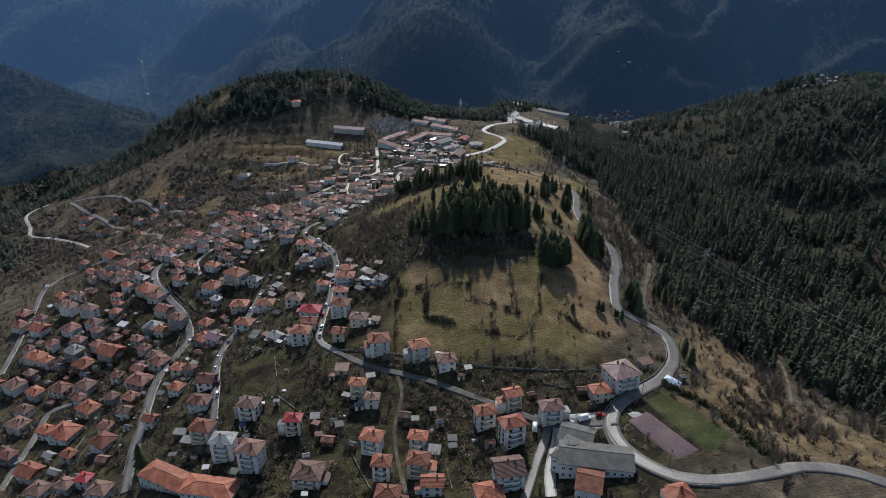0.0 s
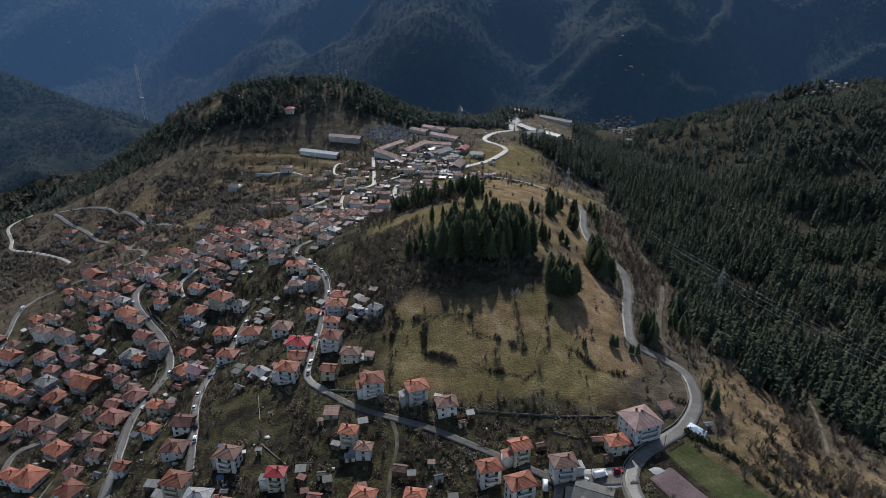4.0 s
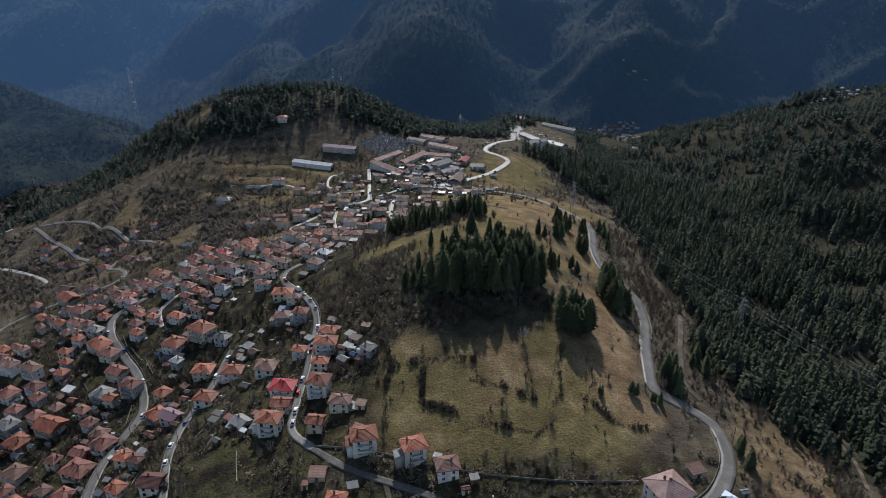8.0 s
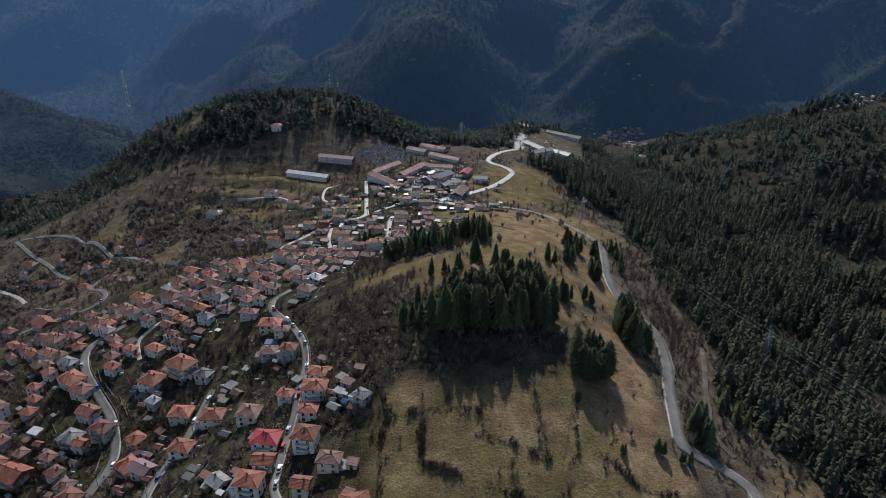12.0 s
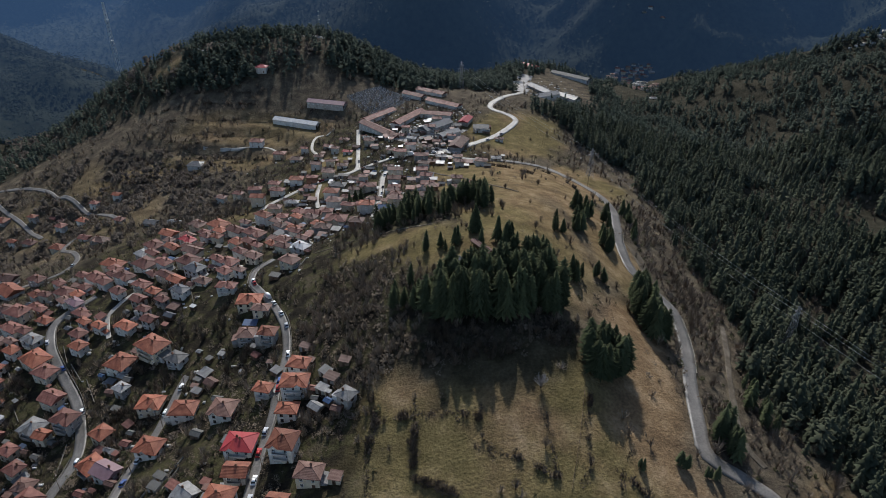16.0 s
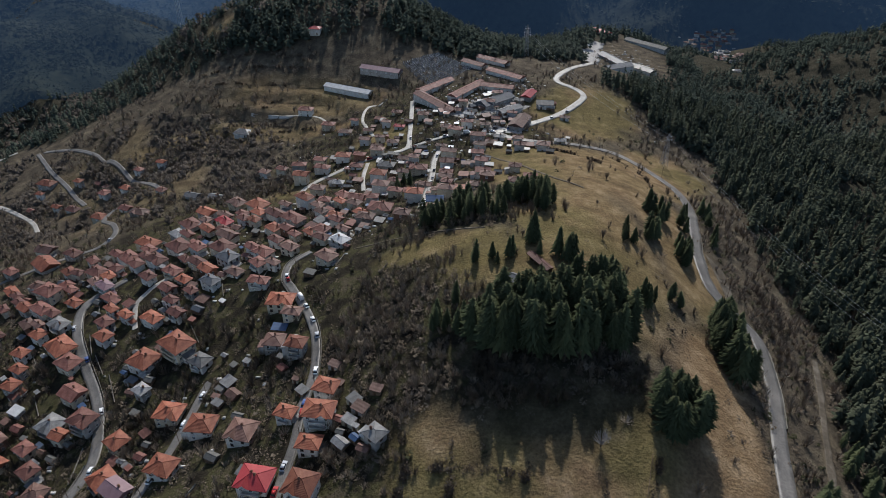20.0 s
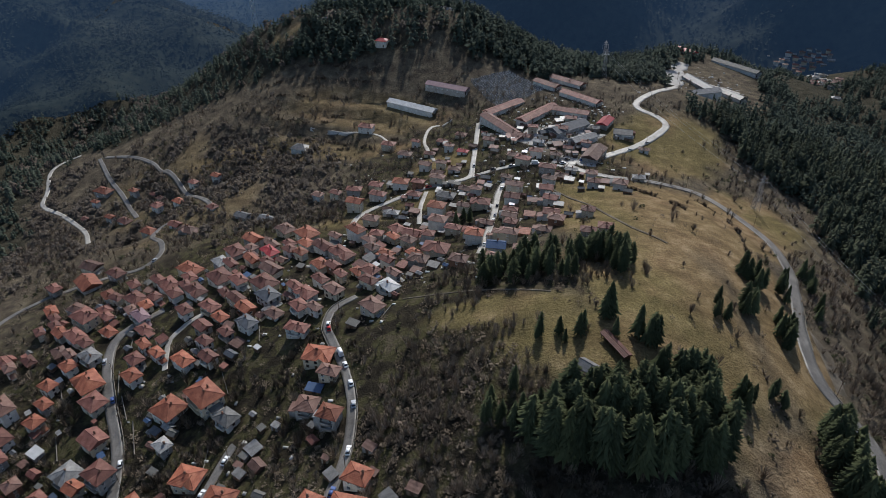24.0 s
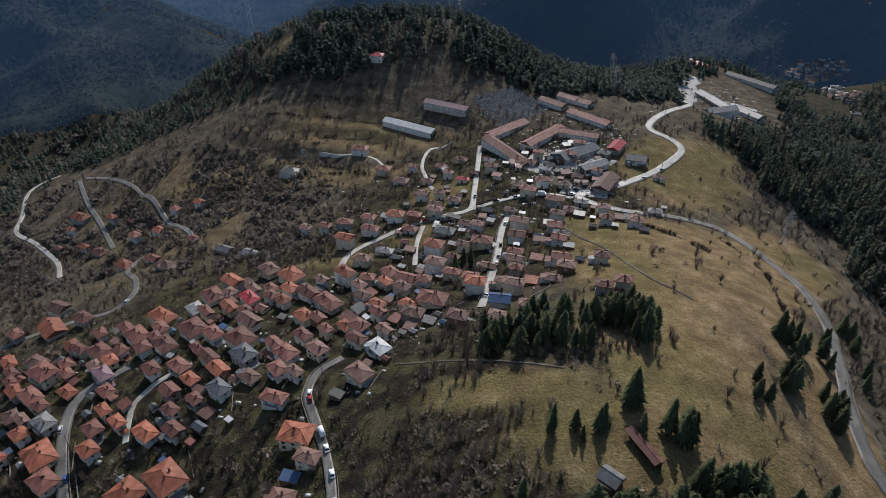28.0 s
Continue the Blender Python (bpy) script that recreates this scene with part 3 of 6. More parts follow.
def roof_mesh(w, d, z, rise, kind, over=0.7):
    """Hip, gable or single-pitch roof over a w by d block, with thick eaves and raised hips and ridge."""
    a, b, t = w / 2 + over, d / 2 + over, 0.22
    if kind == "shed":
        lo, hi = z + 0.1, z + rise
        v = [(-a, -b, lo), (a, -b, lo), (a, b, hi), (-a, b, hi), (-a, -b, lo + t), (a, -b, lo + t), (a, b, hi + t), (-a, b, hi + t)]
        return polys("roof", v, [(3, 2, 1, 0), (4, 5, 6, 7), (0, 1, 5, 4), (1, 2, 6, 5), (2, 3, 7, 6), (3, 0, 4, 7)])
    r = max(a - b * (1.0 if kind == "hip" else 0), 0.12 * a) if kind == "hip" else a
    v = [(-a, -b, z), (a, -b, z), (a, b, z), (-a, b, z), (-a, -b, z + t), (a, -b, z + t), (a, b, z + t), (-a, b, z + t), (-r, 0, z + rise + t), (r, 0, z + rise + t)]
    f = [(3, 2, 1, 0), (0, 1, 5, 4), (1, 2, 6, 5), (2, 3, 7, 6), (3, 0, 4, 7), (4, 5, 9, 8), (6, 7, 8, 9), (5, 6, 9), (7, 4, 8)]
    ends = [(4, 8), (5, 9), (6, 9), (7, 8), (8, 9)] if kind == "hip" else [(8, 9)]
    for p, q in ends:
        p, q = Vector(v[p]), Vector(v[q])
        if (q - p).length < 0.3:
            continue
        u = (q - p).normalized()
        s = u.cross(Vector((0, 0, 1))).normalized() * 0.16
        k = len(v)
        up = Vector((0, 0, 0.12))
        for e in (p, q):
            v += [tuple(e - s - up * 0.5), tuple(e + up), tuple(e + s - up * 0.5)]
        f += [(k, k + 3, k + 4, k + 1), (k + 1, k + 4, k + 5, k + 2), (k, k + 1, k + 2), (k + 5, k + 4, k + 3)]
    return polys("roof", v, f)


WINDOW = boxes("window", [(-0.62, -0.10, 0, -0.5, 0.02, 1.4), (0.5, -0.10, 0, 0.62, 0.02, 1.4), (-0.5, -0.10, 1.28, 0.5, 0.02, 1.4), (-0.7, -0.18, -0.1, 0.7, 0.02, 0.0), (-0.04, -0.08, 0, 0.04, 0.02, 1.28)])
WINDOW.materials.append(FRAME)
WINDOW_B = WINDOW.copy()
WINDOW_B.materials[0] = BROWN_FRAME
PANE = boxes("pane", [(-0.5, -0.05, 0.0, 0.5, 0.01, 1.28)])
PANE.materials.append(GLASS)
DOOR = boxes("door", [(-0.5, -0.10, 0, 0.5, 0.02, 2.05), (-0.6, -0.14, 0, -0.5, 0.02, 2.15), (0.5, -0.14, 0, 0.6, 0.02, 2.15), (-0.5, -0.14, 2.05, 0.5, 0.02, 2.15)])
DOOR.materials.append(BROWN_FRAME)
CHIMNEY = boxes("chimney", [(-0.32, -0.32, -1.4, 0.32, 0.32, 1.2), (-0.42, -0.42, 1.2, 0.42, 0.42, 1.35), (-0.22, -0.22, 1.35, 0.22, 0.22, 1.6)])
CHIMNEY.materials.append(BRICK)

ROOF_WORDS = {"o": "orange clay-tiled roof", "r": "old red tiled roof", "b": "weathered brown tiled roof", "q": "dull pink tiled hip roof", "R": "bright red sheet roof", "g": "grey metal sheet roof", "d": "dark slate-grey roof",
              "p": "mauve sheet-metal roof", "W": "white sheet-metal roof", "s": "white sheeted roof", "B": "dark blue sheet roof", "k": "grey fibre-cement roof"}
HOUSES = {
    "near_east": (12, [(39.2, 228.1, 8.8, 'o3'), (26.5, 220.3, 10, 'o3'), (36.5, 208.8, 11.5, 'o4'), (54.1, 218, 10.9, 'b3'), (77.1, 227.8, 9.5, 'o2'), (88.5, 236, 15.1, 'q3'), (32.4, 188.8, 13, 'b3'), (24.1, 180.8, 11.4, 'o2'), (-20.5, 274.2, 11.8, 'o3'), (-0.6, 265.6, 10.7, 'o3'), (12, 256.8, 10, 'b2'), (90, 168.2, 8.7, 'o1'), (119, 240, 3.2, 'g1'), (104.8, 250.3, 6.2, 'b1')]),
    "near_middle": (-10, [(-29, 246.5, 8.4, 'o3'), (-22.3, 239.3, 6.3, 'b2'), (-38.1, 263.7, 8.3, 'b1'), (-56.2, 229.7, 8.7, 'R3'), (-45.7, 201, 13.5, 'b2'), (-20.8, 214, 10.4, 'o3'), (-1.7, 214.4, 9.1, 'o2'), (-7.6, 229.2, 5.7, 'b1'), (-16.3, 199.5, 8.7, 'o3'), (-1.8, 199.4, 10, 'o3'), (3.5, 189.2, 9.8, 'o2'), (-78.7, 244.4, 10.7, 'b3'), (-98.8, 237.3, 11.9, 'o3'), (-85.2, 222.8, 11.7, 'g4'), (-71.3, 214.1, 11.3, 'b4'), (-13.2, 181.9, 10.4, 'o3'), (-40.3, 220.6, 7.1, 'r1'), (4, 208.9, 6.8, 'g1'), (-132.8, 260.9, 7.5, 'o2'), (-108.1, 276.1, 10.3, 'r2'), (-107.2, 260.3, 12.2, 'r2'), (-112.4, 244.6, 6, 'g1')]),
    "west_slope": (-25, [(-153.8, 327.3, 12.2, 'r2'), (-159.8, 311.9, 15.3, 'r2'), (-183.2, 297.1, 13.4, 'o2'), (-188.4, 279.8, 15.8, 'o2'), (-157.5, 259.4, 12, 'o2'), (-218.1, 355.8, 12.3, 'g3'), (-207.7, 344.6, 12.7, 'o2'), (-245.1, 359.3, 14.3, 'o2'), (-244.7, 332.8, 13, 'b2'), (-227.6, 323.5, 11.1, 'o2'), (-212.2, 323.1, 13.1, 'r2'), (-196.1, 321.3, 12.1, 'b2'), (-247, 410.7, 13.7, 'b3'), (-228.5, 402, 14.1, 'b3'), (-258.3, 391.4, 12.6, 'o2'), (-233.8, 384.9, 13, 'r2'), (-219.2, 387, 12.1, 'r2'), (-277.1, 400.2, 12.2, 'r2'), (-282.8, 416.5, 11.6, 'r2'), (-198.1, 382.5, 8.2, 'W1'), (-173.1, 371, 12, 'g2'), (-155.8, 369.2, 12.4, 'r3')]),
    "west_low": (-20, [(-182.8, 405.6, 12, 'r2'), (-202.8, 433.2, 11, 'g2'), (-226.2, 463, 13.5, 'r3'), (-191.1, 250.9, 12.5, 'o2'), (-176.8, 233.2, 10.7, 'b2'), (-153.6, 231.6, 7.4, 'R2'), (-140.7, 220.2, 10.8, 'b2'), (-152.2, 246.5, 7.6, 'b1'), (-239.3, 474, 12.1, 'b2'), (-271.7, 529.3, 12.4, 'b2'), (-222.2, 295.1, 12.7, 'b2'), (-225.8, 307.6, 10.8, 'b2'), (-177.4, 247.9, 8, 'g1'), (-106.8, 237.2, 5.3, 'g1'), (-212.4, 268.3, 10, 'r2'), (-189.3, 264.6, 7.7, 'g1')]),
    "ridge_road": (-8, [(-32.3, 299.5, 10.7, 'b2'), (-41.8, 289.2, 8, 'o2'), (-43.3, 313.3, 11.2, 'o3'), (-44.8, 330.9, 9.4, 'o2'), (-43.4, 342.4, 12.5, 'o3'), (-43.7, 355.5, 10, 'o2'), (-57.7, 347.7, 8.5, 'o2'), (-59.5, 306.2, 9.9, 'o2'), (-61.9, 293.2, 11.3, 'o3'), (-61.2, 320, 13.1, 'R2'), (-62.2, 383.2, 9.3, 'o3'), (-74.7, 392.3, 9.7, 'b2'), (-70.6, 408.2, 9.1, 'b2'), (-75.5, 402.8, 6.2, 'B1'), (-79, 419.6, 12.7, 'o2'), (-95.4, 438, 10.9, 'r2'), (-74.2, 344.2, 11.7, 'b2'), (-94.5, 353.9, 12.4, 'o2'), (-113.7, 365.4, 12.5, 'o2'), (-103.5, 335.8, 12, 'o2')]),
    "terraces": (-35, [(-86.8, 369, 7.2, 'b1'), (-91.7, 377, 7.4, 'g1'), (-33.9, 330.5, 5.6, 'g1'), (-21.5, 329.1, 5.9, 'g2'), (-28.8, 343.1, 5.7, 'b1'), (-31.7, 347.5, 4.9, 'g1'), (-32.2, 338.9, 4.8, 'g1'), (-54.6, 359.6, 4.6, 'g1'), (-67.2, 376.5, 3.8, 'r1'), (-77.3, 302.8, 6.9, 'g1'), (-84.4, 308.9, 4.3, 'r1'), (-133.7, 381.1, 7.8, 'g2'), (-132.9, 355.1, 9.7, 'o2'), (-122.4, 358.3, 4.6, 'r1'), (-129.1, 336, 11, 'o2')]),
    "brook": (-30, [(-119.3, 328.8, 11.6, 'p2'), (-140.6, 399.4, 13.8, 'o2'), (-124.9, 403.1, 15.4, 'o3'), (-109.7, 391.8, 10.1, 'g2'), (-146.9, 425.1, 11.2, 'o2'), (-164.1, 431.2, 8.2, 'o2'), (-175.3, 437.9, 8.4, 'o2'), (-170.8, 386.8, 11.5, 'r2'), (-193.6, 417.4, 15.2, 'o2'), (-223, 449.5, 13.6, 'r2'), (-194.2, 353.4, 15.8, 'o2')]),
    "old_west": (-34, [(-280, 503.8, 9.8, 'r2'), (-257.2, 506.2, 15.8, 'o2'), (-262.8, 479.3, 9.9, 'o1'), (-222.2, 473.6, 8.5, 'r1'), (-205, 478.2, 12.9, 'r2'), (-190.4, 460.1, 11.1, 'p2'), (-190.9, 488.9, 13.4, 'r2'), (-179.1, 492.2, 9.7, 'r2'), (-167.1, 476.8, 13.5, 'r2'), (-158.3, 488.1, 14.2, 'r2'), (-144.1, 481.4, 10.5, 'r2'), (-179.4, 476.5, 8.9, 'r2'), (-164.5, 460, 9.4, 'r2'), (-150, 460, 11.2, 'r2'), (-137.2, 464, 10, 'r2'), (-128.4, 455.7, 9.6, 'o2'), (-141.6, 453.6, 6.9, 'o1')]),
    "old_lane": (-30, [(-234.6, 452.8, 9, 'o2'), (-205.5, 452.5, 9.6, 'o1'), (-168.5, 442.8, 5.2, 'r1'), (-146.8, 445.5, 8.4, 'r2'), (-140.5, 435.1, 8.1, 'r2'), (-133.9, 425.2, 8.3, 'r2'), (-123.2, 445, 10.3, 'd2'), (-124.1, 434.7, 5.6, 'b1')]),
    "old_quarter": (-34, [(-158.5, 531.7, 11.3, 'o3'), (-144.6, 548, 12.2, 'b2'), (-126.9, 537.8, 13.9, 'o2'), (-95, 533.3, 12.1, 'o3'), (-71.9, 537.1, 9.3, 'r2'), (-165.3, 521.2, 13, 'r2'), (-139.6, 512.2, 11.7, 'R2'), (-131.4, 521.6, 8.4, 'r2'), (-119.5, 508.2, 8, 'o2'), (-109.3, 516.6, 11.9, 'r2'), (-95.4, 506.4, 15.5, 'r2'), (-167.3, 506.8, 9.8, 'g2'), (-146.6, 504, 10.5, 'o2'), (-129.2, 489.9, 12, 'b2')]),
    "old_middle": (-34, [(-127.2, 476.3, 14.1, 'r2'), (-108.4, 470.9, 8.7, 'r2'), (-97.3, 476.9, 9.6, 'r2'), (-86.9, 466.3, 10.1, 'b2'), (-100.4, 464.3, 10.7, 'r2'), (-120.5, 464.8, 11.6, 'd2'), (-113, 452.8, 9.4, 'b1'), (-100.2, 454, 9.1, 'r2'), (-91.7, 451.6, 8, 'b2'), (-71.1, 472.4, 9.6, 'r2'), (-58.8, 463.7, 10, 'W2'), (-62.5, 447.2, 10.9, 'b2'), (-80.9, 486.7, 6.3, 'o1'), (-88, 480.8, 7.2, 'r2'), (-78.7, 502.3, 6, 'g1'), (-81.9, 494.4, 7.9, 'r1'), (-59.8, 477.4, 7.8, 'b2')]),
    "upper_lane": (-6, [(-116.3, 601.8, 10.6, 'r2'), (-108.3, 576.4, 10.5, 'o3'), (-96.9, 590.6, 11.4, 'r2'), (-91.9, 553.9, 9.9, 'b2'), (-61.8, 529.7, 10.1, 'r2'), (-84.9, 606.7, 11, 'o2'), (-72.7, 604.6, 9, 'r2'), (-60.7, 609.7, 10.3, 'b2'), (-73, 592.2, 9.4, 'r1'), (-53.2, 563.2, 10.9, 'o3'), (-49, 542.7, 10.8, 'b3'), (-68, 568.1, 5.9, 'b1'), (-51.2, 587.3, 12.2, 'g1'), (-27.5, 567.9, 12, 'r2'), (-24.7, 513.3, 9.8, 'o3'), (-43.7, 504.6, 14.1, 'r2'), (-21.1, 541.2, 7, 'b1'), (-50.2, 491.2, 10.3, 'b2')]),
    "upper_street": (-6, [(-28.7, 481.9, 8.9, 'b2'), (-8.3, 583.6, 11.2, 'b3'), (-8.9, 571.3, 9.7, 'r2'), (-8.5, 549.6, 8.7, 'r2'), (-7.1, 528.7, 7.1, 'r2'), (-6.8, 505.4, 9.9, 'b3'), (0.7, 515.8, 7.3, 'o1'), (-11.9, 493.1, 9.6, 'B2'), (0.3, 488, 8, 'b1'), (3.4, 567, 7.4, 'r1'), (2.6, 543.2, 5.8, 'o1'), (-11.7, 474.9, 7.7, 'b2'), (30.7, 493.9, 7.6, 'r2'), (38.9, 498.3, 5.9, 'r2'), (69.2, 616.1, 8.4, 'g1')]),
    "far_west": (-20, [(-352.6, 658.5, 15.8, 'o2'), (-282.6, 624.3, 9.1, 'r2'), (-269, 633.2, 9.9, 'o2'), (-226.1, 607.4, 8.3, 'r1'), (-301.7, 608.7, 11.7, 'r1'), (-268.2, 588.2, 10.9, 'o2'), (-245.6, 587.6, 9, 'r1'), (-229.4, 576.3, 13, 'b1'), (-268.3, 657.7, 8.5, 'r2'), (-185.9, 504.5, 15.8, 'o2'), (-194.9, 591.1, 10.6, 'g1'), (-242.8, 514.1, 12, 'r2'), (-175.4, 587.4, 11.7, 'g1'), (-142.8, 602.6, 8.1, 'b2'), (-128.8, 600.2, 8.7, 'r2')]),
    "plateau_edge": (-10, [(-140.5, 724.5, 13.2, 'r2'), (-192.1, 704.2, 15.8, 'g1'), (-113.8, 692.1, 11.5, 'r2'), (-89.8, 683.9, 7.2, 'r2'), (-94.4, 664.5, 10.8, 'b1'), (-150.7, 831.7, 12.3, 'R2'), (-32, 665.6, 9, 'r2'), (-27.4, 655.7, 7.4, 'r1'), (-49.6, 654.2, 6.7, 'R1'), (-5.6, 628.9, 10.4, 'r2'), (10.9, 615.9, 11.4, 'r2'), (-14.7, 607.6, 8, 'b1'), (-60.8, 662.3, 7.5, 'b2'), (-74.4, 658.3, 6.8, 'r1'), (-42.7, 662.9, 6, 'b1'), (16.2, 640.5, 6.4, 'b1')]),
    "valley_hamlet": (-10, [(444.7, 1455.1, 10.2, 'b2'), (450.8, 1432.8, 10.2, 'g1'), (463.2, 1437.3, 10.2, 'b2'), (479.8, 1453.5, 10.2, 'g1'), (484.7, 1426, 10.2, 'r2'), (328.9, 1074.2, 10.2, 'b2'), (499.9, 1449.4, 10.2, 'g1'), (465.2, 1468.4, 10.2, 'b2'), (328.7, 992.4, 10.2, 'g1'), (456.9, 1488.3, 10.2, 'g1'), (366.2, 1089.5, 9.3, 'b2'), (346.8, 1086.1, 9.2, 'g1')]),
}
PLACED = []


def house(x, y, w, code, rot, group, rng):
    col, storeys = code[0], int(code[1])
    w = (w - 1.2) * 0.88 if w > 7 else w * 0.95
    d = w * (rng.uniform(0.72, 0.95) if y < 400 else rng.uniform(0.56, 0.85))
    w *= 1.0 if y < 400 else 1.1
    shed = w < 6.5 and storeys == 1
    if shed:
        d = w * rng.uniform(0.6, 0.9)
    rot += rng.uniform(-7, 7)
    c, s = math.cos(radians(rot)), math.sin(radians(rot))
    corners = [(x + u * c - v * s, y + u * s + v * c) for u in (-w / 2, w / 2) for v in (-d / 2, d / 2)]
    zs = [g0(*p) for p in corners]
    base = sum(zs) / 4 - (max(zs) - min(zs)) * 0.25
    deep = min(zs) - base - 0.6
    tall = 2.65 * storeys + (0.2 if not shed else -0.3)
    wall = WHITE
    k = rng.random()
    if col in "ob" and k > 0.5 or col == "r" and k > 0.4:
        wall = CREAM if k < 0.8 else (GREY_WALL if k < 0.93 else BRICK)
    if col == "g" and not shed:
        wall = WHITE if k < 0.4 else (CREAM if k < 0.6 else GREY_WALL)
    if shed:
        wall = WOOD if k < 0.6 else (GREY_WALL if k < 0.85 else CREAM)
    if y < 300 and x > -120 and not shed:
        wall = WHITE if k < 0.72 else CREAM
    wall_word = {WHITE: "white plastered", CREAM: "cream plastered", GREY_WALL: "grey rendered", BRICK: "bare brick", WOOD: "weathered board"}[wall]
    kind = "shed" if shed and rng.random() < 0.6 or col in "sW" and storeys == 1 else ("hip" if rng.random() < 0.75 and not shed else "gable")
    if col == "q":
        kind, wall = "hip", WHITE
    ob = new("shed" if shed else "house")
    words = f"small {wall_word} outbuilding with {ROOF_WORDS[col]}" if shed else f"{('one', 'two', 'three', 'four')[storeys - 1]}-storey {wall_word} house with {ROOF_WORDS[col]}"
    tagged(ob, words, "shed" if shed else "house", group)
    ob.matrix_basis = pose(x, y, base, 0, 0, rot)
    rise = {"hip": 0.50, "gable": 0.54, "shed": 0.22}[kind] * d / 2 if kind != "shed" else 0.18 * d
    over = 0.8 if not shed else 0.25
    a, b = w / 2, d / 2
    v = [(-a, -b, deep), (a, -b, deep), (a, b, deep), (-a, b, deep), (-a, -b, tall), (a, -b, tall), (a, b, tall), (-a, b, tall)]
    f = [(0, 1, 5, 4), (1, 2, 6, 5), (2, 3, 7, 6), (3, 0, 4, 7), (3, 2, 1, 0), (4, 5, 6, 7)]
    if kind == "gable":
        g = rise * b / (b + over)
        v += [(-a, 0, tall + g), (a, 0, tall + g)]
        f += [(4, 5, 9, 8), (6, 7, 8, 9), (5, 6, 9), (7, 4, 8)]
        f.remove((4, 5, 6, 7))
    part("wall", polys("wall", v, f), wall, ob)
    part("roof", roof_mesh(w, d, tall, rise, kind, over), M[col], ob, ROOF_WORDS[col])
    if not shed:
        for _ in range(1 if w < 10 else 2):
            part("chimney", CHIMNEY, BRICK, ob, "", pose(rng.uniform(-0.3, 0.3) * w, rng.uniform(-0.12, 0.22) * d, tall + rise * 0.75))
    near = y < 470 and x > -230
    wm = WINDOW if rng.random() < 0.7 else WINDOW_B
    sides = [(0, w, -b), (90 if x < 0 else -90, d, -a)] if near else ([(0, w, -b), (90 if x < 0 else -90, d, -a)] if y < 660 else [(0, w, -b)])
    for turn, span, off in sides if y < 1000 else ():
        if shed and turn:
            continue
        n = max(1, int(span / (3.3 if near else 4.8)))
        for st in range(storeys):
            for i in range(n):
                u = (i + 0.5) / n * span - span / 2
                m = pose(0, 0, 0, 0, 0, turn) @ pose(u, off, 2.65 * st + 0.9)
                if st == 0 and i == n // 2 and turn == 0:
                    part("door", DOOR, BROWN_FRAME, ob, "", pose(0, 0, 0, 0, 0, turn) @ pose(u, off, 0.0))
                    continue
                win = part("window", wm, FRAME, ob, "", m)
                if near:
                    part("pane", PANE, GLASS, win)
    if y < 580 and not shed and kind == "hip" and w > 8.5 and rng.random() < 0.6:     # cross gable over the front
        gw, gd, gr = 0.34 * w, 0.62 * d, rise * 0.86
        gx = rng.choice((-0.2, 0.0, 0.2)) * w
        y0, y1, e = -b - 0.9, -b - 0.9 + gd, gw / 2
        v = [(gx - e, y0, tall), (gx + e, y0, tall), (gx, y0, tall + gr), (gx - e, y1, tall), (gx + e, y1, tall), (gx, y1, tall + gr)]
        v += [(p[0] * 1.0 + (0.25 if p[0] > gx else -0.25 if p[0] < gx else 0), p[1] - 0.2 if p[1] == y0 else p[1], p[2] + 0.2) for p in v]
        part("gable", polys("gable", v[:6], [(0, 1, 2), (0, 3, 4, 1)]), wall, ob)
        part("gable_roof", polys("gable_roof", v, [(6, 8, 11, 9), (8, 7, 10, 11), (0, 6, 9, 3), (1, 4, 10, 7), (0, 2, 8, 6), (2, 1, 7, 8)]), M[col], ob)
        part("window", wm, FRAME, ob, "", pose(gx, y0, tall + 0.15) @ Matrix.Diagonal((0.7, 1, 0.55, 1)))
    if storeys >= 3 and near or storeys == 2 and near and rng.random() < 0.3:
        for st in range(1, storeys):
            z = 2.65 * st
            part("balcony", boxes("balcony", [(-0.3 * w, -b - 1.3, z - 0.16, 0.3 * w, -b, z), (-0.3 * w, -b - 1.3, z, 0.3 * w, -b - 1.22, z + 0.95), (-0.3 * w, -b - 1.22, z, -0.3 * w + 0.08, -b, z + 0.95), (0.3 * w - 0.08, -b - 1.22, z, 0.3 * w, -b, z + 0.95)]), wall, ob, "railed concrete balcony")
    if y < 580 and not shed and rng.random() < 0.5:            # lean-to against a side wall
        e, q, t2 = rng.uniform(2.4, 3.6), rng.uniform(0.5, 0.8) * d, 2.5 if storeys < 3 else 5.0
        s2 = 1 if rng.random() < 0.5 else -1
        lo, hi = sorted((s2 * a, s2 * (a + e)))
        part("annex", boxes("annex", [(lo, -q / 2, deep, hi, q / 2, t2)]), WHITE if rng.random() < 0.5 else GREY_WALL, ob)
        r0, r1 = (t2 + 0.75, t2 + 0.05) if s2 > 0 else (t2 + 0.05, t2 + 0.75)
        lo, hi = (lo, hi + 0.3) if s2 > 0 else (lo - 0.3, hi)
        v = [(lo, -q / 2 - 0.3, r0), (hi, -q / 2 - 0.3, r1), (hi, q / 2 + 0.3, r1), (lo, q / 2 + 0.3, r0)]
        v += [(p[0], p[1], p[2] + 0.15) for p in v]
        part("annex_roof", polys("annex_roof", v, [(3, 2, 1, 0), (4, 5, 6, 7), (0, 1, 5, 4), (1, 2, 6, 5), (2, 3, 7, 6), (3, 0, 4, 7)]), M[col] if rng.random() < 0.5 else M["g"], ob)
    PLACED.append((x, y, max(w, d) * 0.62))
    return ob


rng = random.Random(5)
for group, (rot, rows) in HOUSES.items():
    for x, y, w, code in rows:
        house(x, y, w, code, rot, "village houses", rng)
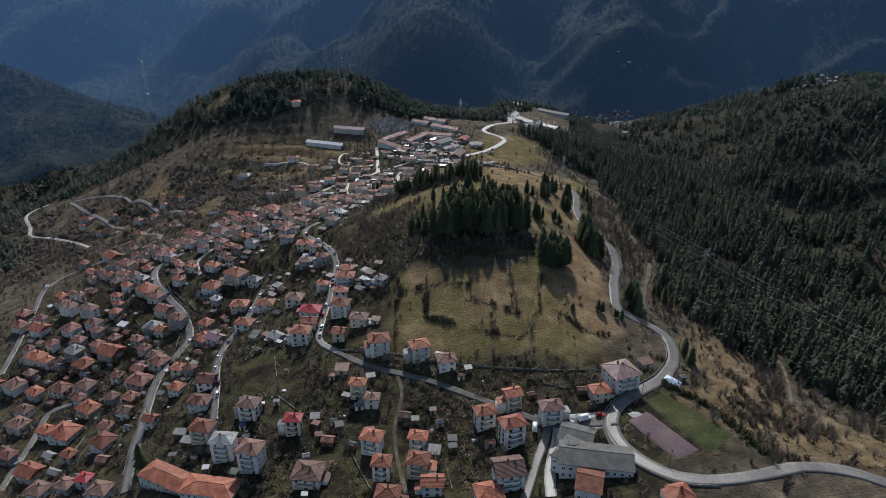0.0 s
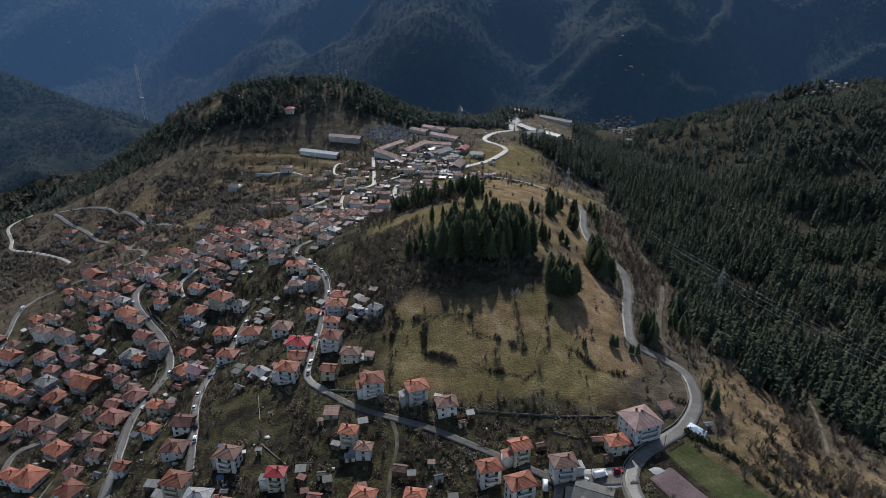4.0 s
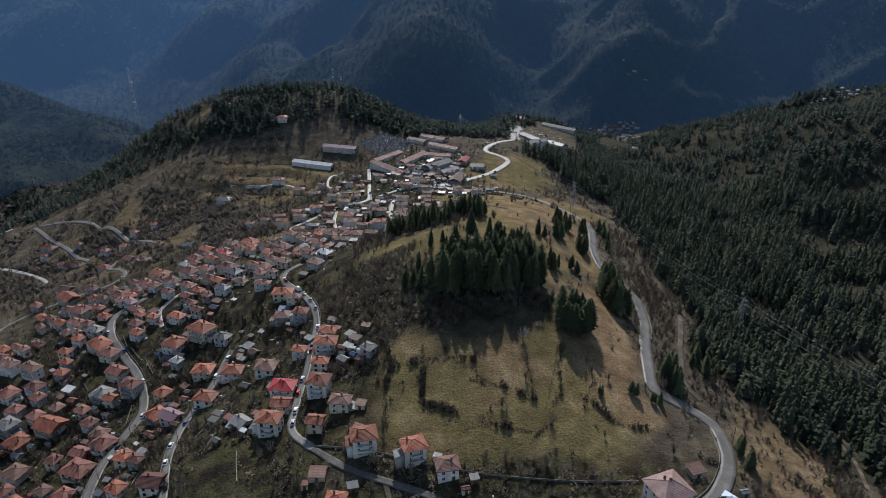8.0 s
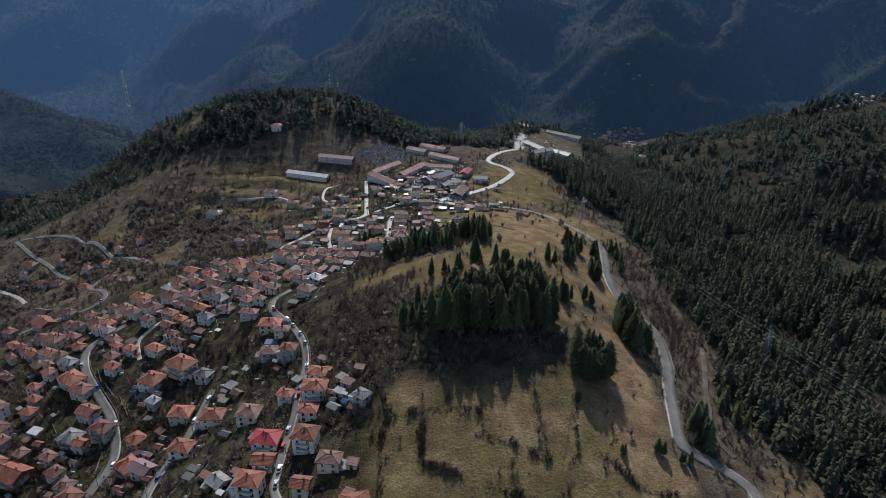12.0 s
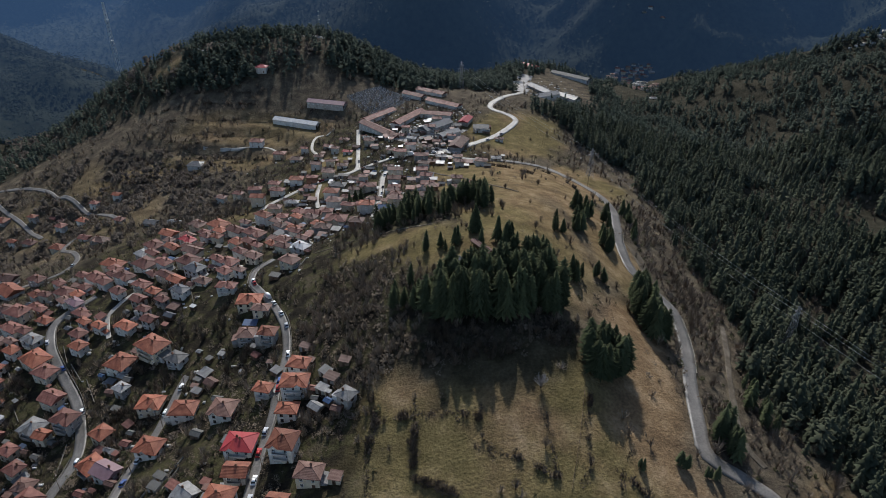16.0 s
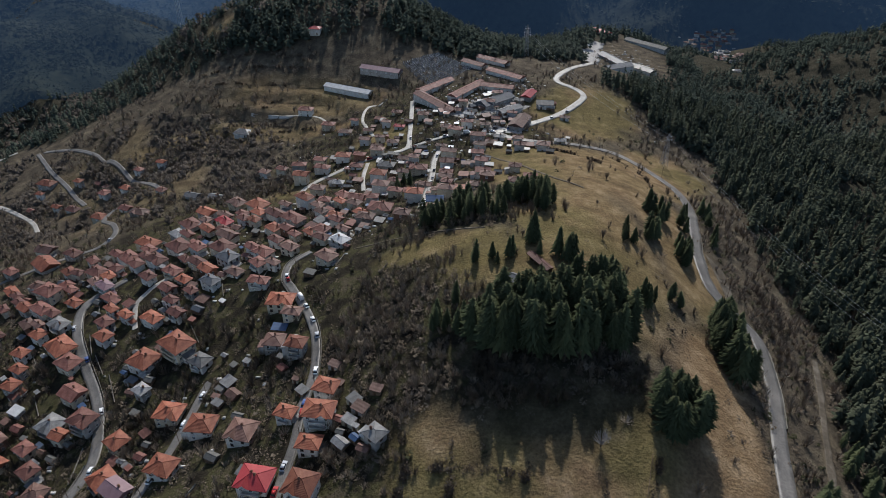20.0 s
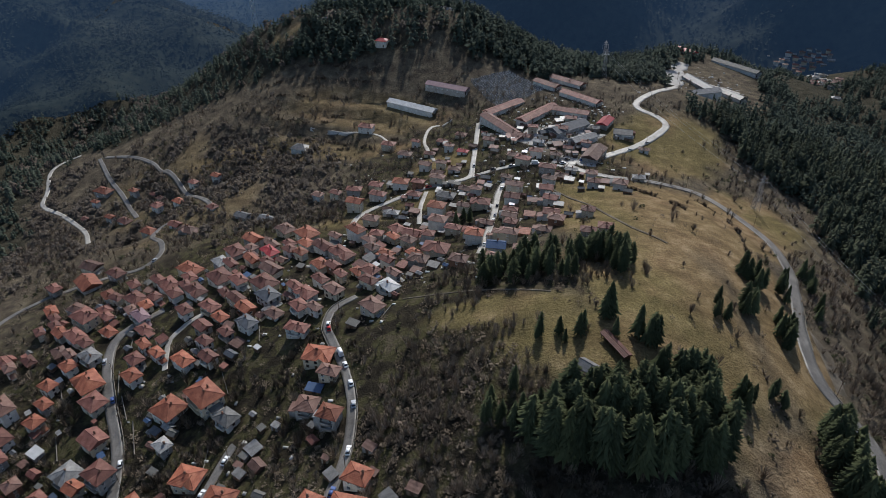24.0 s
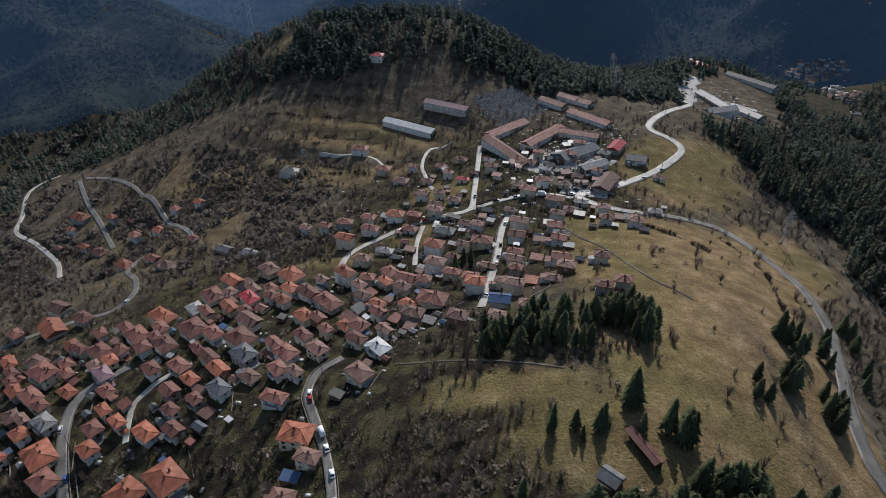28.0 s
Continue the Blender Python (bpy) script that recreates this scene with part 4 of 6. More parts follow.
MAIN = []


# smaller houses and sheds that fill the lanes between the mapped ones
def crowd(n, cx, cy, rx, ry, turn, rot, codes, lo, hi, gap):
    k = tries = 0
    c, s = math.cos(radians(turn)), math.sin(radians(turn))
    while k < n and tries < 40 * n:
        tries += 1
        u, v = rng.uniform(-1, 1), rng.uniform(-1, 1)
        if u * u + v * v > 1:
            continue
        x, y = cx + u * rx * c - v * ry * s, cy + u * rx * s + v * ry * c
        w = rng.uniform(lo, hi)
        if hi < 7 and min(math.hypot(x - a, y - b) for a, b, r in MAIN) > 13:
            continue
        if off_road([x], [y])[0] < 2.6 + w * 0.5 or any(math.hypot(x - a, y - b) < r + w * 0.5 + gap for a, b, r in PLACED):
            continue
        house(x, y, w, rng.choice(codes), rot, "village houses", rng)
        k += 1


crowd(40, -150, 478, 115, 45, 20, -34, ("r2", "b2", "r2", "r1", "o2"), 7.4, 9.5, -0.9)
crowd(34, -25, 575, 85, 70, 0, -8, ("r2", "b2", "b1", "r2", "g1"), 7.4, 9.5, -0.5)
crowd(26, -215, 385, 55, 110, 10, -24, ("o2", "r2", "b2", "r2"), 7.6, 10, -0.3)
crowd(12, -180, 285, 60, 60, 0, -20, ("o2", "b2", "r2"), 7.6, 10, 0)
crowd(9, -300, 640, 60, 60, 0, -20, ("r1", "b1", "o2"), 7.4, 9, 1)
crowd(14, 0, 670, 80, 34, 0, -10, ("r1", "b1", "g1", "r2"), 7.4, 10, 0.5)
crowd(30, 410, 1338, 46, 30, 20, -10, ("b2", "r2", "g1", "r1", "k1"), 7.4, 10.5, 0)
crowd(14, 345, 1085, 18, 50, -10, -10, ("b2", "r1", "g1", "k1"), 7.4, 9.5, 0)
MAIN = list(PLACED)
SHED_CODES = ("g1", "b1", "r1", "g1", "b1", "d1", "k1", "r1", "k1")
crowd(95, -120, 420, 150, 130, 30, -20, SHED_CODES, 2.6, 5.2, -1.5)
crowd(40, -110, 300, 150, 100, 0, -20, SHED_CODES, 2.6, 5.0, -1.0)
crowd(45, -20, 610, 110, 90, 0, -8, SHED_CODES, 2.8, 5.5, -1.0)
crowd(20, 20, 235, 80, 28, 0, 5, SHED_CODES, 2.6, 4.8, 0)
crowd(22, 25, 690, 50, 50, 0, 20, SHED_CODES, 3.0, 6.2, -1)
crowd(14, 160, 870, 40, 50, 0, 30, SHED_CODES, 3.5, 6.4, 0)
TIN_CODES = ("W1", "g1", "B1", "k1", "g1", "W1", "r1")
crowd(58, -130, 410, 150, 130, 30, -30, TIN_CODES, 1.9, 3.6, -1.6)
crowd(22, -10, 640, 90, 80, 0, -8, TIN_CODES, 2.2, 4.0, -1.0)
crowd(12, -60, 225, 70, 50, 0, 5, TIN_CODES, 1.9, 3.2, -0.8)
HOUSE_AT = np.array(PLACED)
CLEAR = [[(85, 213), (95, 218), (107, 191), (96, 186)], [(95, 225), (106, 232), (126, 200), (110, 187)], [(84, 216), (90, 219), (94, 215), (86, 211)], [(58, 208), (78, 210), (79, 220), (57, 221)],
         [(52, 184), (78, 178), (82, 200), (56, 208)], [(18, 384), (40, 384), (40, 396), (18, 397)]]


def inside(x, y, corners):
    """True inside a convex outline, for arrays."""
    ok = None
    turn = sum((b[0] - a[0]) * (b[1] + a[1]) for a, b in zip(corners, corners[1:] + corners[:1]))
    for a, b in zip(corners, corners[1:] + corners[:1]):
        s = ((b[0] - a[0]) * (y - a[1]) - (b[1] - a[1]) * (x - a[0])) * (-1 if turn > 0 else 1) > -0.6
        ok = s if ok is None else ok & s
    return ok


def free(x, y, gap=1.0):
    """True where no house stands, for arrays."""
    ok = np.ones(len(x), bool)
    for hx, hy, hr in HOUSE_AT:
        ok &= (x - hx) ** 2 + (y - hy) ** 2 > (hr + gap) ** 2
    for c in CLEAR:
        ok &= ~inside(x, y, c)
    return ok


# ---- barns of the works and farm on the plateau ----
BARNS = [(-130, 769, -86, 750, 9.5, "W"), (-98, 783, -61, 770, 10, "p"), (-40, 712, -8, 671, 9, "r"), (-39, 715, -14, 746, 9, "r"), (-11, 696, 13, 732, 9, "r"), (13, 722, 40, 715, 9, "r"),
         (-3, 788, 16, 773, 9, "r"), (11, 800, 37, 781, 9, "r"), (20, 763, 49, 740, 9, "r"), (13, 677, 36, 699, 12, "d"), (27, 664, 43, 677, 8, "g"), (38, 637, 46, 658, 11, "b"),
         (58, 691, 71, 690, 10, "g"), (49, 696, 55, 711, 8, "R"), (186, 978, 224, 938, 10, "k")]
BARNS += [(142, 888, 160, 850, 11, "d"), (168, 862, 186, 838, 10, "g"), (136, 826, 162, 838, 11, "g"), (150, 1000, 165, 980, 11, "R")]


def barn(x0, y0, x1, y1, d, col):
    w, rot = math.hypot(x1 - x0, y1 - y0), math.degrees(math.atan2(y1 - y0, x1 - x0))
    if rot > 90:
        rot -= 180
    x, y = (x0 + x1) / 2, (y0 + y1) / 2
    base = min(g0(x0, y0), g0(x1, y1), g0(x, y)) - 0.3
    ob = tagged(new("barn"), f"long low farm building with {ROOF_WORDS[col]}", "barn", "works buildings")
    ob.matrix_basis = pose(x, y, base, 0, 0, rot)
    tall, rise = 3.4 + (max(g0(x0, y0), g0(x1, y1)) - base) * 0.6, 0.22 * d
    a, b, g = w / 2, d / 2, rise * (d / 2) / (d / 2 + 0.5)
    v = [(-a, -b, -2), (a, -b, -2), (a, b, -2), (-a, b, -2), (-a, -b, tall), (a, -b, tall), (a, b, tall), (-a, b, tall), (-a, 0, tall + g), (a, 0, tall + g)]
    part("wall", polys("wall", v, [(0, 1, 5, 4), (1, 2, 6, 5, 9), (2, 3, 7, 6), (3, 0, 4, 8, 7), (3, 2, 1, 0), (4, 5, 9, 8), (6, 7, 8, 9)]), WHITE if col in "Wgrk" else GREY_WALL, ob)
    part("roof", roof_mesh(w, d, tall, rise, "gable", 0.5), M[col], ob)
    n = int(w / 4.5)
    for i in range(n):
        part("window", WINDOW, FRAME, ob, "", pose((i + 0.5) / n * w - a, -b, tall * 0.5))
    PLACED.append((x, y, w * 0.3))


for row in BARNS:
    barn(*row)

# ---- trees ----
def conifer_mesh(seed, tiers=8, segs=9):
    """A ragged spruce crown of drooping tiers, one metre tall."""
    r = random.Random(seed)
    v, f = [], []
    for t in range(tiers):
        u = t / tiers
        z0, z1 = 0.10 + 0.84 * u, 0.10 + 0.84 * u + 0.30 * (1 - 0.5 * u)
        rad = 0.20 * (1 - u) ** 0.75 + 0.018
        k = len(v)
        v.append((r.uniform(-0.01, 0.01), r.uniform(-0.01, 0.01), min(z1, 1.0)))
        for s in range(segs * 2):
            a = math.pi * s / segs + r.uniform(-0.12, 0.12) + t
            q = rad * (r.uniform(0.8, 1.3) if s % 2 else r.uniform(0.4, 0.7))
            v.append((q * math.cos(a), q * math.sin(a), z0 - (0.05 if s % 2 else -0.03) * (1 - u) + r.uniform(-0.02, 0.02)))
        for s in range(segs * 2):
            f.append((k, k + 1 + s, k + 1 + (s + 1) % (segs * 2)))
    return np.array(v), np.array(f)


def tuft_mesh(seed, n, low=0.25, wide=0.20, size=0.10):
    """A pine crown of n ragged needle tufts round a leaning axis, one metre tall."""
    r = random.Random(seed)
    v, f = [], []
    lean = (r.uniform(-0.05, 0.05), r.uniform(-0.05, 0.05))
    for k in range(n):
        u = (k + r.random()) / n
        rad = wide * math.sin(math.pi * (0.18 + 0.80 * u)) ** 0.8
        a = r.uniform(0, 6.28)
        q = rad * math.sqrt(r.random())
        c = (q * math.cos(a) + lean[0] * u, q * math.sin(a) + lean[1] * u, low + (0.95 - low) * u)
        s = size * r.uniform(0.7, 1.25) * (1.15 - 0.5 * u)
        b = len(v)
        t = r.uniform(0, 6.28)
        for k3 in range(3):
            e = t + k3 * 2.094 + r.uniform(-0.3, 0.3)
            g = s * r.uniform(0.8, 1.3)
            v.append((c[0] + g * math.cos(e), c[1] + g * math.sin(e), c[2] + s * r.uniform(-0.55, 0.05)))
        v.append((c[0] + s * r.uniform(-0.3, 0.3), c[1] + s * r.uniform(-0.3, 0.3), c[2] + s * r.uniform(0.6, 1.1)))
        f += [(b, b + 1, b + 3), (b + 1, b + 2, b + 3), (b + 2, b, b + 3)]
    return np.array(v), np.array(f)


def bough_mesh(seed, n, low, wide, size):
    """A pine crown of n drooping boughs, each folded along its length, one metre tall; its outline is lobed."""
    r = random.Random(seed)
    v, f = [], []
    lobes = [r.uniform(0.65, 1.3) for _ in range(7)]
    lean = (r.uniform(-0.05, 0.05), r.uniform(-0.05, 0.05))
    for k in range(n):
        u = (k + r.random()) / n
        a = r.uniform(0, 6.283)
        rad = wide * lobes[int(a * 1.114) % 7] * math.sin(math.pi * (0.28 + 0.69 * u)) ** 0.7 * r.uniform(0.65, 1.1)
        z = low + (0.97 - low) * u
        ca, sa_ = math.cos(a), math.sin(a)
        x0, y0 = lean[0] * u, lean[1] * u
        w = size * r.uniform(0.7, 1.3) * (1.2 - 0.6 * u)
        m = 0.55 * rad
        b = len(v)
        v += [(x0 - 0.03 * ca, y0 - 0.03 * sa_, z + 0.05), (x0 + m * ca - w * sa_, y0 + m * sa_ + w * ca, z - 0.35 * w),
              (x0 + rad * ca, y0 + rad * sa_, z - 0.10 * rad + r.uniform(-0.02, 0.03)), (x0 + m * ca + w * sa_, y0 + m * sa_ - w * ca, z - 0.35 * w), (x0 + m * ca, y0 + m * sa_, z + 0.35 * w)]
        f += [(b, b + 1, b + 4), (b + 1, b + 2, b + 4), (b + 2, b + 3, b + 4), (b + 3, b, b + 4)]
    return np.array(v), np.array(f)


def twig_mesh(seed, n, spread_=0.45, thick=0.035):
    """A bare crown: n forked, tapering shoots that fan out from the base, one metre tall."""
    r = random.Random(seed)
    v, f = [], []
    for k in range(n):
        a, q = r.uniform(0, 6.28), spread_ * math.sqrt(r.random())
        z = math.sqrt(max(0.1, 1 - (q / (spread_ * 1.2)) ** 2)) * r.uniform(0.6, 1.0)
        root = (0.12 * q * math.cos(a), 0.12 * q * math.sin(a), r.uniform(0, 0.25) * z)
        tip = (q * math.cos(a), q * math.sin(a), z)
        t = a + r.uniform(0.8, 2.2)
        d = (thick * math.cos(t), thick * math.sin(t))
        b = len(v)
        v += [(root[0] - d[0], root[1] - d[1], root[2]), (root[0] + d[0], root[1] + d[1], root[2]), tip]
        f.append((b, b + 1, b + 2))
        mid = [root[i] * 0.45 + tip[i] * 0.55 for i in range(3)]
        e = a + r.uniform(-1.5, 1.5)
        v += [(mid[0] - d[0] * 0.7, mid[1] - d[1] * 0.7, mid[2]), (mid[0] + d[0] * 0.7, mid[1] + d[1] * 0.7, mid[2] + 0.02), (mid[0] + 0.28 * spread_ * math.cos(e), mid[1] + 0.28 * spread_ * math.sin(e), min(1, mid[2] + r.uniform(0.12, 0.3)))]
        f.append((b + 3, b + 4, b + 5))
    return np.array(v), np.array(f)


def trunk_mesh(name, h, r0, r1, n=6):
    v, f = [], []
    for z, r in ((-0.8, r0), (h * 0.5, (r0 + r1) / 2), (h, r1)):
        v += [(r * math.cos(2 * math.pi * i / n), r * math.sin(2 * math.pi * i / n), z) for i in range(n)]
    for k in range(2):
        f += [(k * n + i, k * n + (i + 1) % n, (k + 1) * n + (i + 1) % n, (k + 1) * n + i) for i in range(n)]
    return np_mesh(name, v, f)


def conifer(seed):
    ob = new("conifer_tree")
    if seed < 2:
        tagged(ob, "dark green spruce with drooping ragged boughs", "tree", "conifers on the knoll")
        v, f = conifer_mesh(seed)
        v = v * np.array([15, 15, 14.0])
    else:
        tagged(ob, "tall dark pine with tufted rounded crown", "tree", "conifers on the knoll")
        v, f = bough_mesh(seed, 300, 0.10, 0.27, 0.030)
        v = v * np.array([11.5, 11.5, 14.0])
    part("crown", np_mesh("crown", v, f, True), NEEDLES, ob)
    part("trunk", trunk_mesh("trunk", 12.5, 0.24, 0.05), BARK, ob)
    return ob


CONIFERS = [conifer(k) for k in range(7)]
TREE_ROWS = []
nr = np.random.default_rng(3)


def stand(n, cx, cy, rx, ry, turn, lo, hi, spruce=0.2):
    """n conifers scattered in an ellipse; their heights run from lo to hi metres."""
    c, s = math.cos(radians(turn)), math.sin(radians(turn))
    k = 0
    while k < n:
        u, v = nr.uniform(-1, 1, 2)
        if u * u + v * v > 1:
            continue
        kind = nr.integers(0, 2) if nr.random() < spruce else nr.integers(2, 7)
        TREE_ROWS.append((cx + u * rx * c - v * ry * s, cy + u * rx * s + v * ry * c, nr.uniform(lo, hi), kind))
        k += 1


stand(96, 38, 364, 30, 11, 4, 15, 24, 0.1)   # belt below the hut
stand(26, 58, 379, 12, 9, 0, 14, 20, 0.15)
stand(12, 6, 376, 13, 10, 20, 7, 12, 0.4)
stand(74, 15, 459, 34, 15, 4, 8, 16, 0.12)   # belt behind the hut
stand(20, 77, 334, 8, 8, 0, 13, 19, 0.1)
stand(30, 111, 381, 6, 16, 0, 14, 20, 0.1)
stand(5, 92, 400, 3, 3, 0, 6, 9)
stand(5, 78, 393, 4, 5, 0, 9, 13)
stand(4, 79, 440, 4, 6, 0, 8, 11, 0.4)
stand(5, 94, 454, 3, 5, 0, 11, 14, 0.3)
stand(9, 110, 448, 4, 12, 0, 9, 13, 0.3)
stand(6, 103, 480, 5, 9, 0, 9, 14, 0.3)
stand(5, 122, 486, 4, 14, 0, 9, 13, 0.3)
stand(9, 22, 403, 16, 4, 0, 6, 11, 0.5)
stand(4, 33, 416, 2, 2, 0, 12, 16, 0.9)
stand(6, 45, 406, 5, 4, 0, 11, 15, 0.5)
stand(10, 117, 309, 4, 9, 0, 11, 15, 0.1)
stand(3, 95, 294, 2, 2, 0, 6, 9)
stand(2, 79, 291, 1, 1, 0, 4, 6)
stand(3, 104, 289, 3, 2, 0, 5, 7)
stand(12, 141, 338, 6, 24, 0, 8, 15, 0.2)
stand(6, 140, 500, 6, 24, 0, 9, 13, 0.8)
stand(5, -40, 548, 10, 8, 0, 9, 12, 0.5)
stand(4, -130, 225, 6, 12, 0, 12, 16, 0.8)
stand(4, 128, 262, 3, 8, 0, 8, 11)
TREE_AT = np.array(TREE_ROWS)
keep = free(TREE_AT[:, 0], TREE_AT[:, 1], 1.5) & (off_road(TREE_AT[:, 0], TREE_AT[:, 1]) > 4.5)
keep &= ~((TREE_AT[:, 0] > 14) & (TREE_AT[:, 0] < 42) & (TREE_AT[:, 1] > 375) & (TREE_AT[:, 1] < 400))
used = set()
for x, y, h, kind in TREE_AT[keep]:
    m = pose(x, y, g0(x, y), 0, 0, nr.uniform(0, 360)) @ Matrix.Diagonal((h / 14 * nr.uniform(0.85, 1.2),) * 2 + (h / 14, 1))
    kind = int(kind)
    if kind not in used:
        used.add(kind)
        CONIFERS[kind].matrix_basis = m
    else:
        copy_thing(CONIFERS[kind], Matrix()).matrix_basis = m


def spread(name, shape, x, y, z, h, wide, turn, mat, label, category, soft=False):
    """Many copies of one small shape joined in one mesh."""
    v, f = shape
    c, s = np.cos(turn)[:, None], np.sin(turn)[:, None]
    vx, vy, vz = v[:, 0] * wide[:, None], v[:, 1] * wide[:, None], v[:, 2] * h[:, None]
    V = np.stack([x[:, None] + vx * c - vy * s, y[:, None] + vx * s + vy * c, z[:, None] + vz], -1).reshape(-1, 3)
    F = (f[None] + (np.arange(len(x)) * len(v))[:, None, None]).reshape(-1, f.shape[1])
    me = np_mesh(name, V, F, soft)
    me.materials.append(mat)
    return tagged(new(name, me), label, category, kind="stuff")


def grow(name, n, box, seed, shapes, mask, lo, hi, fat, mat, label, road_gap=4.0, category="trees"):
    """Scatter n plants in a box, kept by a mask, off the roads and houses."""
    r = np.random.default_rng(seed)
    x, y = r.uniform(box[0], box[1], n), r.uniform(box[2], box[3], n)
    ok = r.random(n) < mask(x, y)
    x, y = x[ok], y[ok]
    ok = (off_road(x, y) > road_gap) & free(x, y, 0.5)
    x, y = x[ok], y[ok]
    for k, shape in enumerate(shapes):
        q = np.arange(len(x)) % len(shapes) == k
        m = q.sum()
        h = lo + (hi - lo) * r.random(m) ** 1.5
        spread(name, shape, x[q], y[q], ground(x[q], y[q]) - 0.3, h, h * r.uniform(*fat, m), r.uniform(0, 6.28, m), mat, label, category, name in ("conifer_wood", "brown_scrub", "dark_shrubs", "bare_wood"))


PINE_SHAPES = [bough_mesh(60 + k, 38, 0.10, 0.24, 0.070) for k in range(4)] + [conifer_mesh(80 + k, 5, 4) for k in range(2)]
PINE_FAR = [bough_mesh(70 + k, 14, 0.10, 0.26, 0.16) for k in range(3)] + [conifer_mesh(85 + k, 3, 4) for k in range(2)]
grow("conifer_wood", 11500, (100, 480, 190, 760), 11, PINE_SHAPES, woods, 6, 21, (0.65, 1.15), WOOD_NEEDLES, "dense dark pine wood on the steep slope", 5)
grow("conifer_wood", 13000, (150, 760, 650, 1230), 12, PINE_FAR, woods, 6, 13, (0.9, 1.4), FAR_NEEDLES, "dense dark pine wood on the far slope", 5)
grow("conifer_wood", 10500, (-600, 260, 560, 1230), 13, PINE_FAR, lambda x, y: woods(x, y) * (1 - beyond(x, y)), 6, 13, (0.9, 1.4), FAR_NEEDLES, "dense dark pine wood round the village", 5)
grow("conifer_wood", 2600, (-240, 150, 795, 960), 15, PINE_FAR, woods, 8, 17, (0.9, 1.4), FAR_NEEDLES, "dense dark pine wood above the graveyard", 4)
FAR_BROWN = [tuft_mesh(90 + k, 9, 0.1, 0.34, 0.24) for k in range(3)]
BARE_FAR = material("far_bare_wood", [(0.050, 0.041, 0.034), (0.082, 0.068, 0.055), (0.125, 0.105, 0.086)], 0.03, 0.95, 0, 0, 10)
grow("bare_wood", 3000, (-580, -100, 360, 1200), 14, FAR_BROWN, lambda x, y: (1 - beyond(x, y)) * np.maximum(0.5 * woods(x, y), 0.8 * blob(x, y, -128, 868, 48, 28, 8)) * smooth(grain(x, y + 77, 70), 0.3, 0.6), 6, 11, (0.9, 1.4), BARE_FAR, "grey-brown leafless wood on the far hill", 5)


def thicket(x, y):
    """Where bare scrub is thick: the flank of the knoll, banks, gardens and lanes."""
    d = 0.22 + 0.0 * x
    for b, w in (((-22, 372, 30, 62, -15), 0.38), ((6, 344, 22, 14, 0), 0.8), ((-60, 500, 50, 36, 0), 0.35), ((-150, 400, 120, 170, 20), 0.35), ((5, 250, 100, 22, -8), 0.45),
                 ((-60, 215, 60, 40, 0), 0.4), ((-110, 330, 26, 60, 10), 0.5), ((-245, 640, 100, 80, -30), 0.9), ((-170, 560, 60, 60, 0), 0.6), ((-330, 560, 60, 70, 0), 0.8), ((120, 330, 22, 70, 10), 0.6),
                 ((150, 345, 20, 40, 0), 0.95), ((150, 300, 26, 40, 20), 0.6), ((165, 240, 46, 56, 0), 0.75), ((-130, 440, 30, 26, 0), 0.5), ((-175, 385, 20, 40, 20), 0.5), ((10, 520, 26, 36, 0), 0.4), ((0, 640, 110, 90, 0), 0.25),
                 ((-200, 720, 70, 60, 0), 0.4), ((-130, 860, 60, 40, 0), 0.7), ((60, 700, 60, 60, 0), 0.2), ((-250, 300, 120, 130, 0), 0.45), ((150, 440, 18, 90, 0), 0.6), ((115, 520, 14, 70, 5), 0.35)):
        d = np.maximum(d, w * blob(x, y, *b))
    clump = smooth(0.55 * grain(x + 70, y, 44) + 0.45 * grain(x, y + 30, 17), 0.33, 0.6)
    return np.clip(d * (0.25 + 1.5 * clump) * (1 - 0.93 * meadow(x, y)) * (1 - woods(x, y)), 0, 1)


BUSHES = [twig_mesh(100 + k, 24, 0.55, 0.026) for k in range(4)]
BARE_TREES = [twig_mesh(120 + k, 42, 0.42, 0.014) for k in range(4)]
BROWN_SHRUB = [tuft_mesh(150 + k, 10, 0.02, 0.50, 0.17) for k in range(3)]
grow("brown_scrub", 36000, (-380, 200, 165, 800), 24, BROWN_SHRUB, thicket, 0.8, 3.2, (0.9, 1.6), BRAMBLE, "dense brown bramble and hazel scrub", 2.8, "shrubs")
def flank(x, y):
    return blob(x, y, -20, 374, 30, 62, -15) * (1 - meadow(x, y)) * (0.35 + 0.65 * smooth(grain(x + 3, y, 18), 0.3, 0.6))


grow("brown_scrub", 3200, (-70, 70, 300, 440), 27, BROWN_SHRUB, flank, 1.0, 3.6, (0.9, 1.6), BRAMBLE, "dense brown hazel scrub on the knoll's flank", 2.8, "shrubs")
grow("bare_trees", 3000, (-70, 70, 300, 440), 28, BARE_TREES, flank, 3.0, 7.0, (0.8, 1.2), TWIGS, "bare grey saplings on the knoll's flank", 4.0)
grow("scrub", 30000, (-380, 200, 165, 800), 21, BUSHES, thicket, 1.2, 4.0, (0.9, 1.5), TWIGS, "bare grey-brown winter scrub on the slope", 3.4, "shrubs")
grow("bare_trees", 11000, (-380, 200, 165, 900), 22, BARE_TREES, thicket, 4.0, 9.0, (0.7, 1.1), TWIGS, "bare leafless trees among the gardens", 4.0)
DARK_SHRUB = [tuft_mesh(140 + k, 15, 0.03, 0.44, 0.20) for k in range(3)]
EVERGREEN = material("dark_shrub", [(0.022, 0.026, 0.014), (0.045, 0.046, 0.024), (0.075, 0.068, 0.036)], 0.2, 0.95, 0, 0, 10)
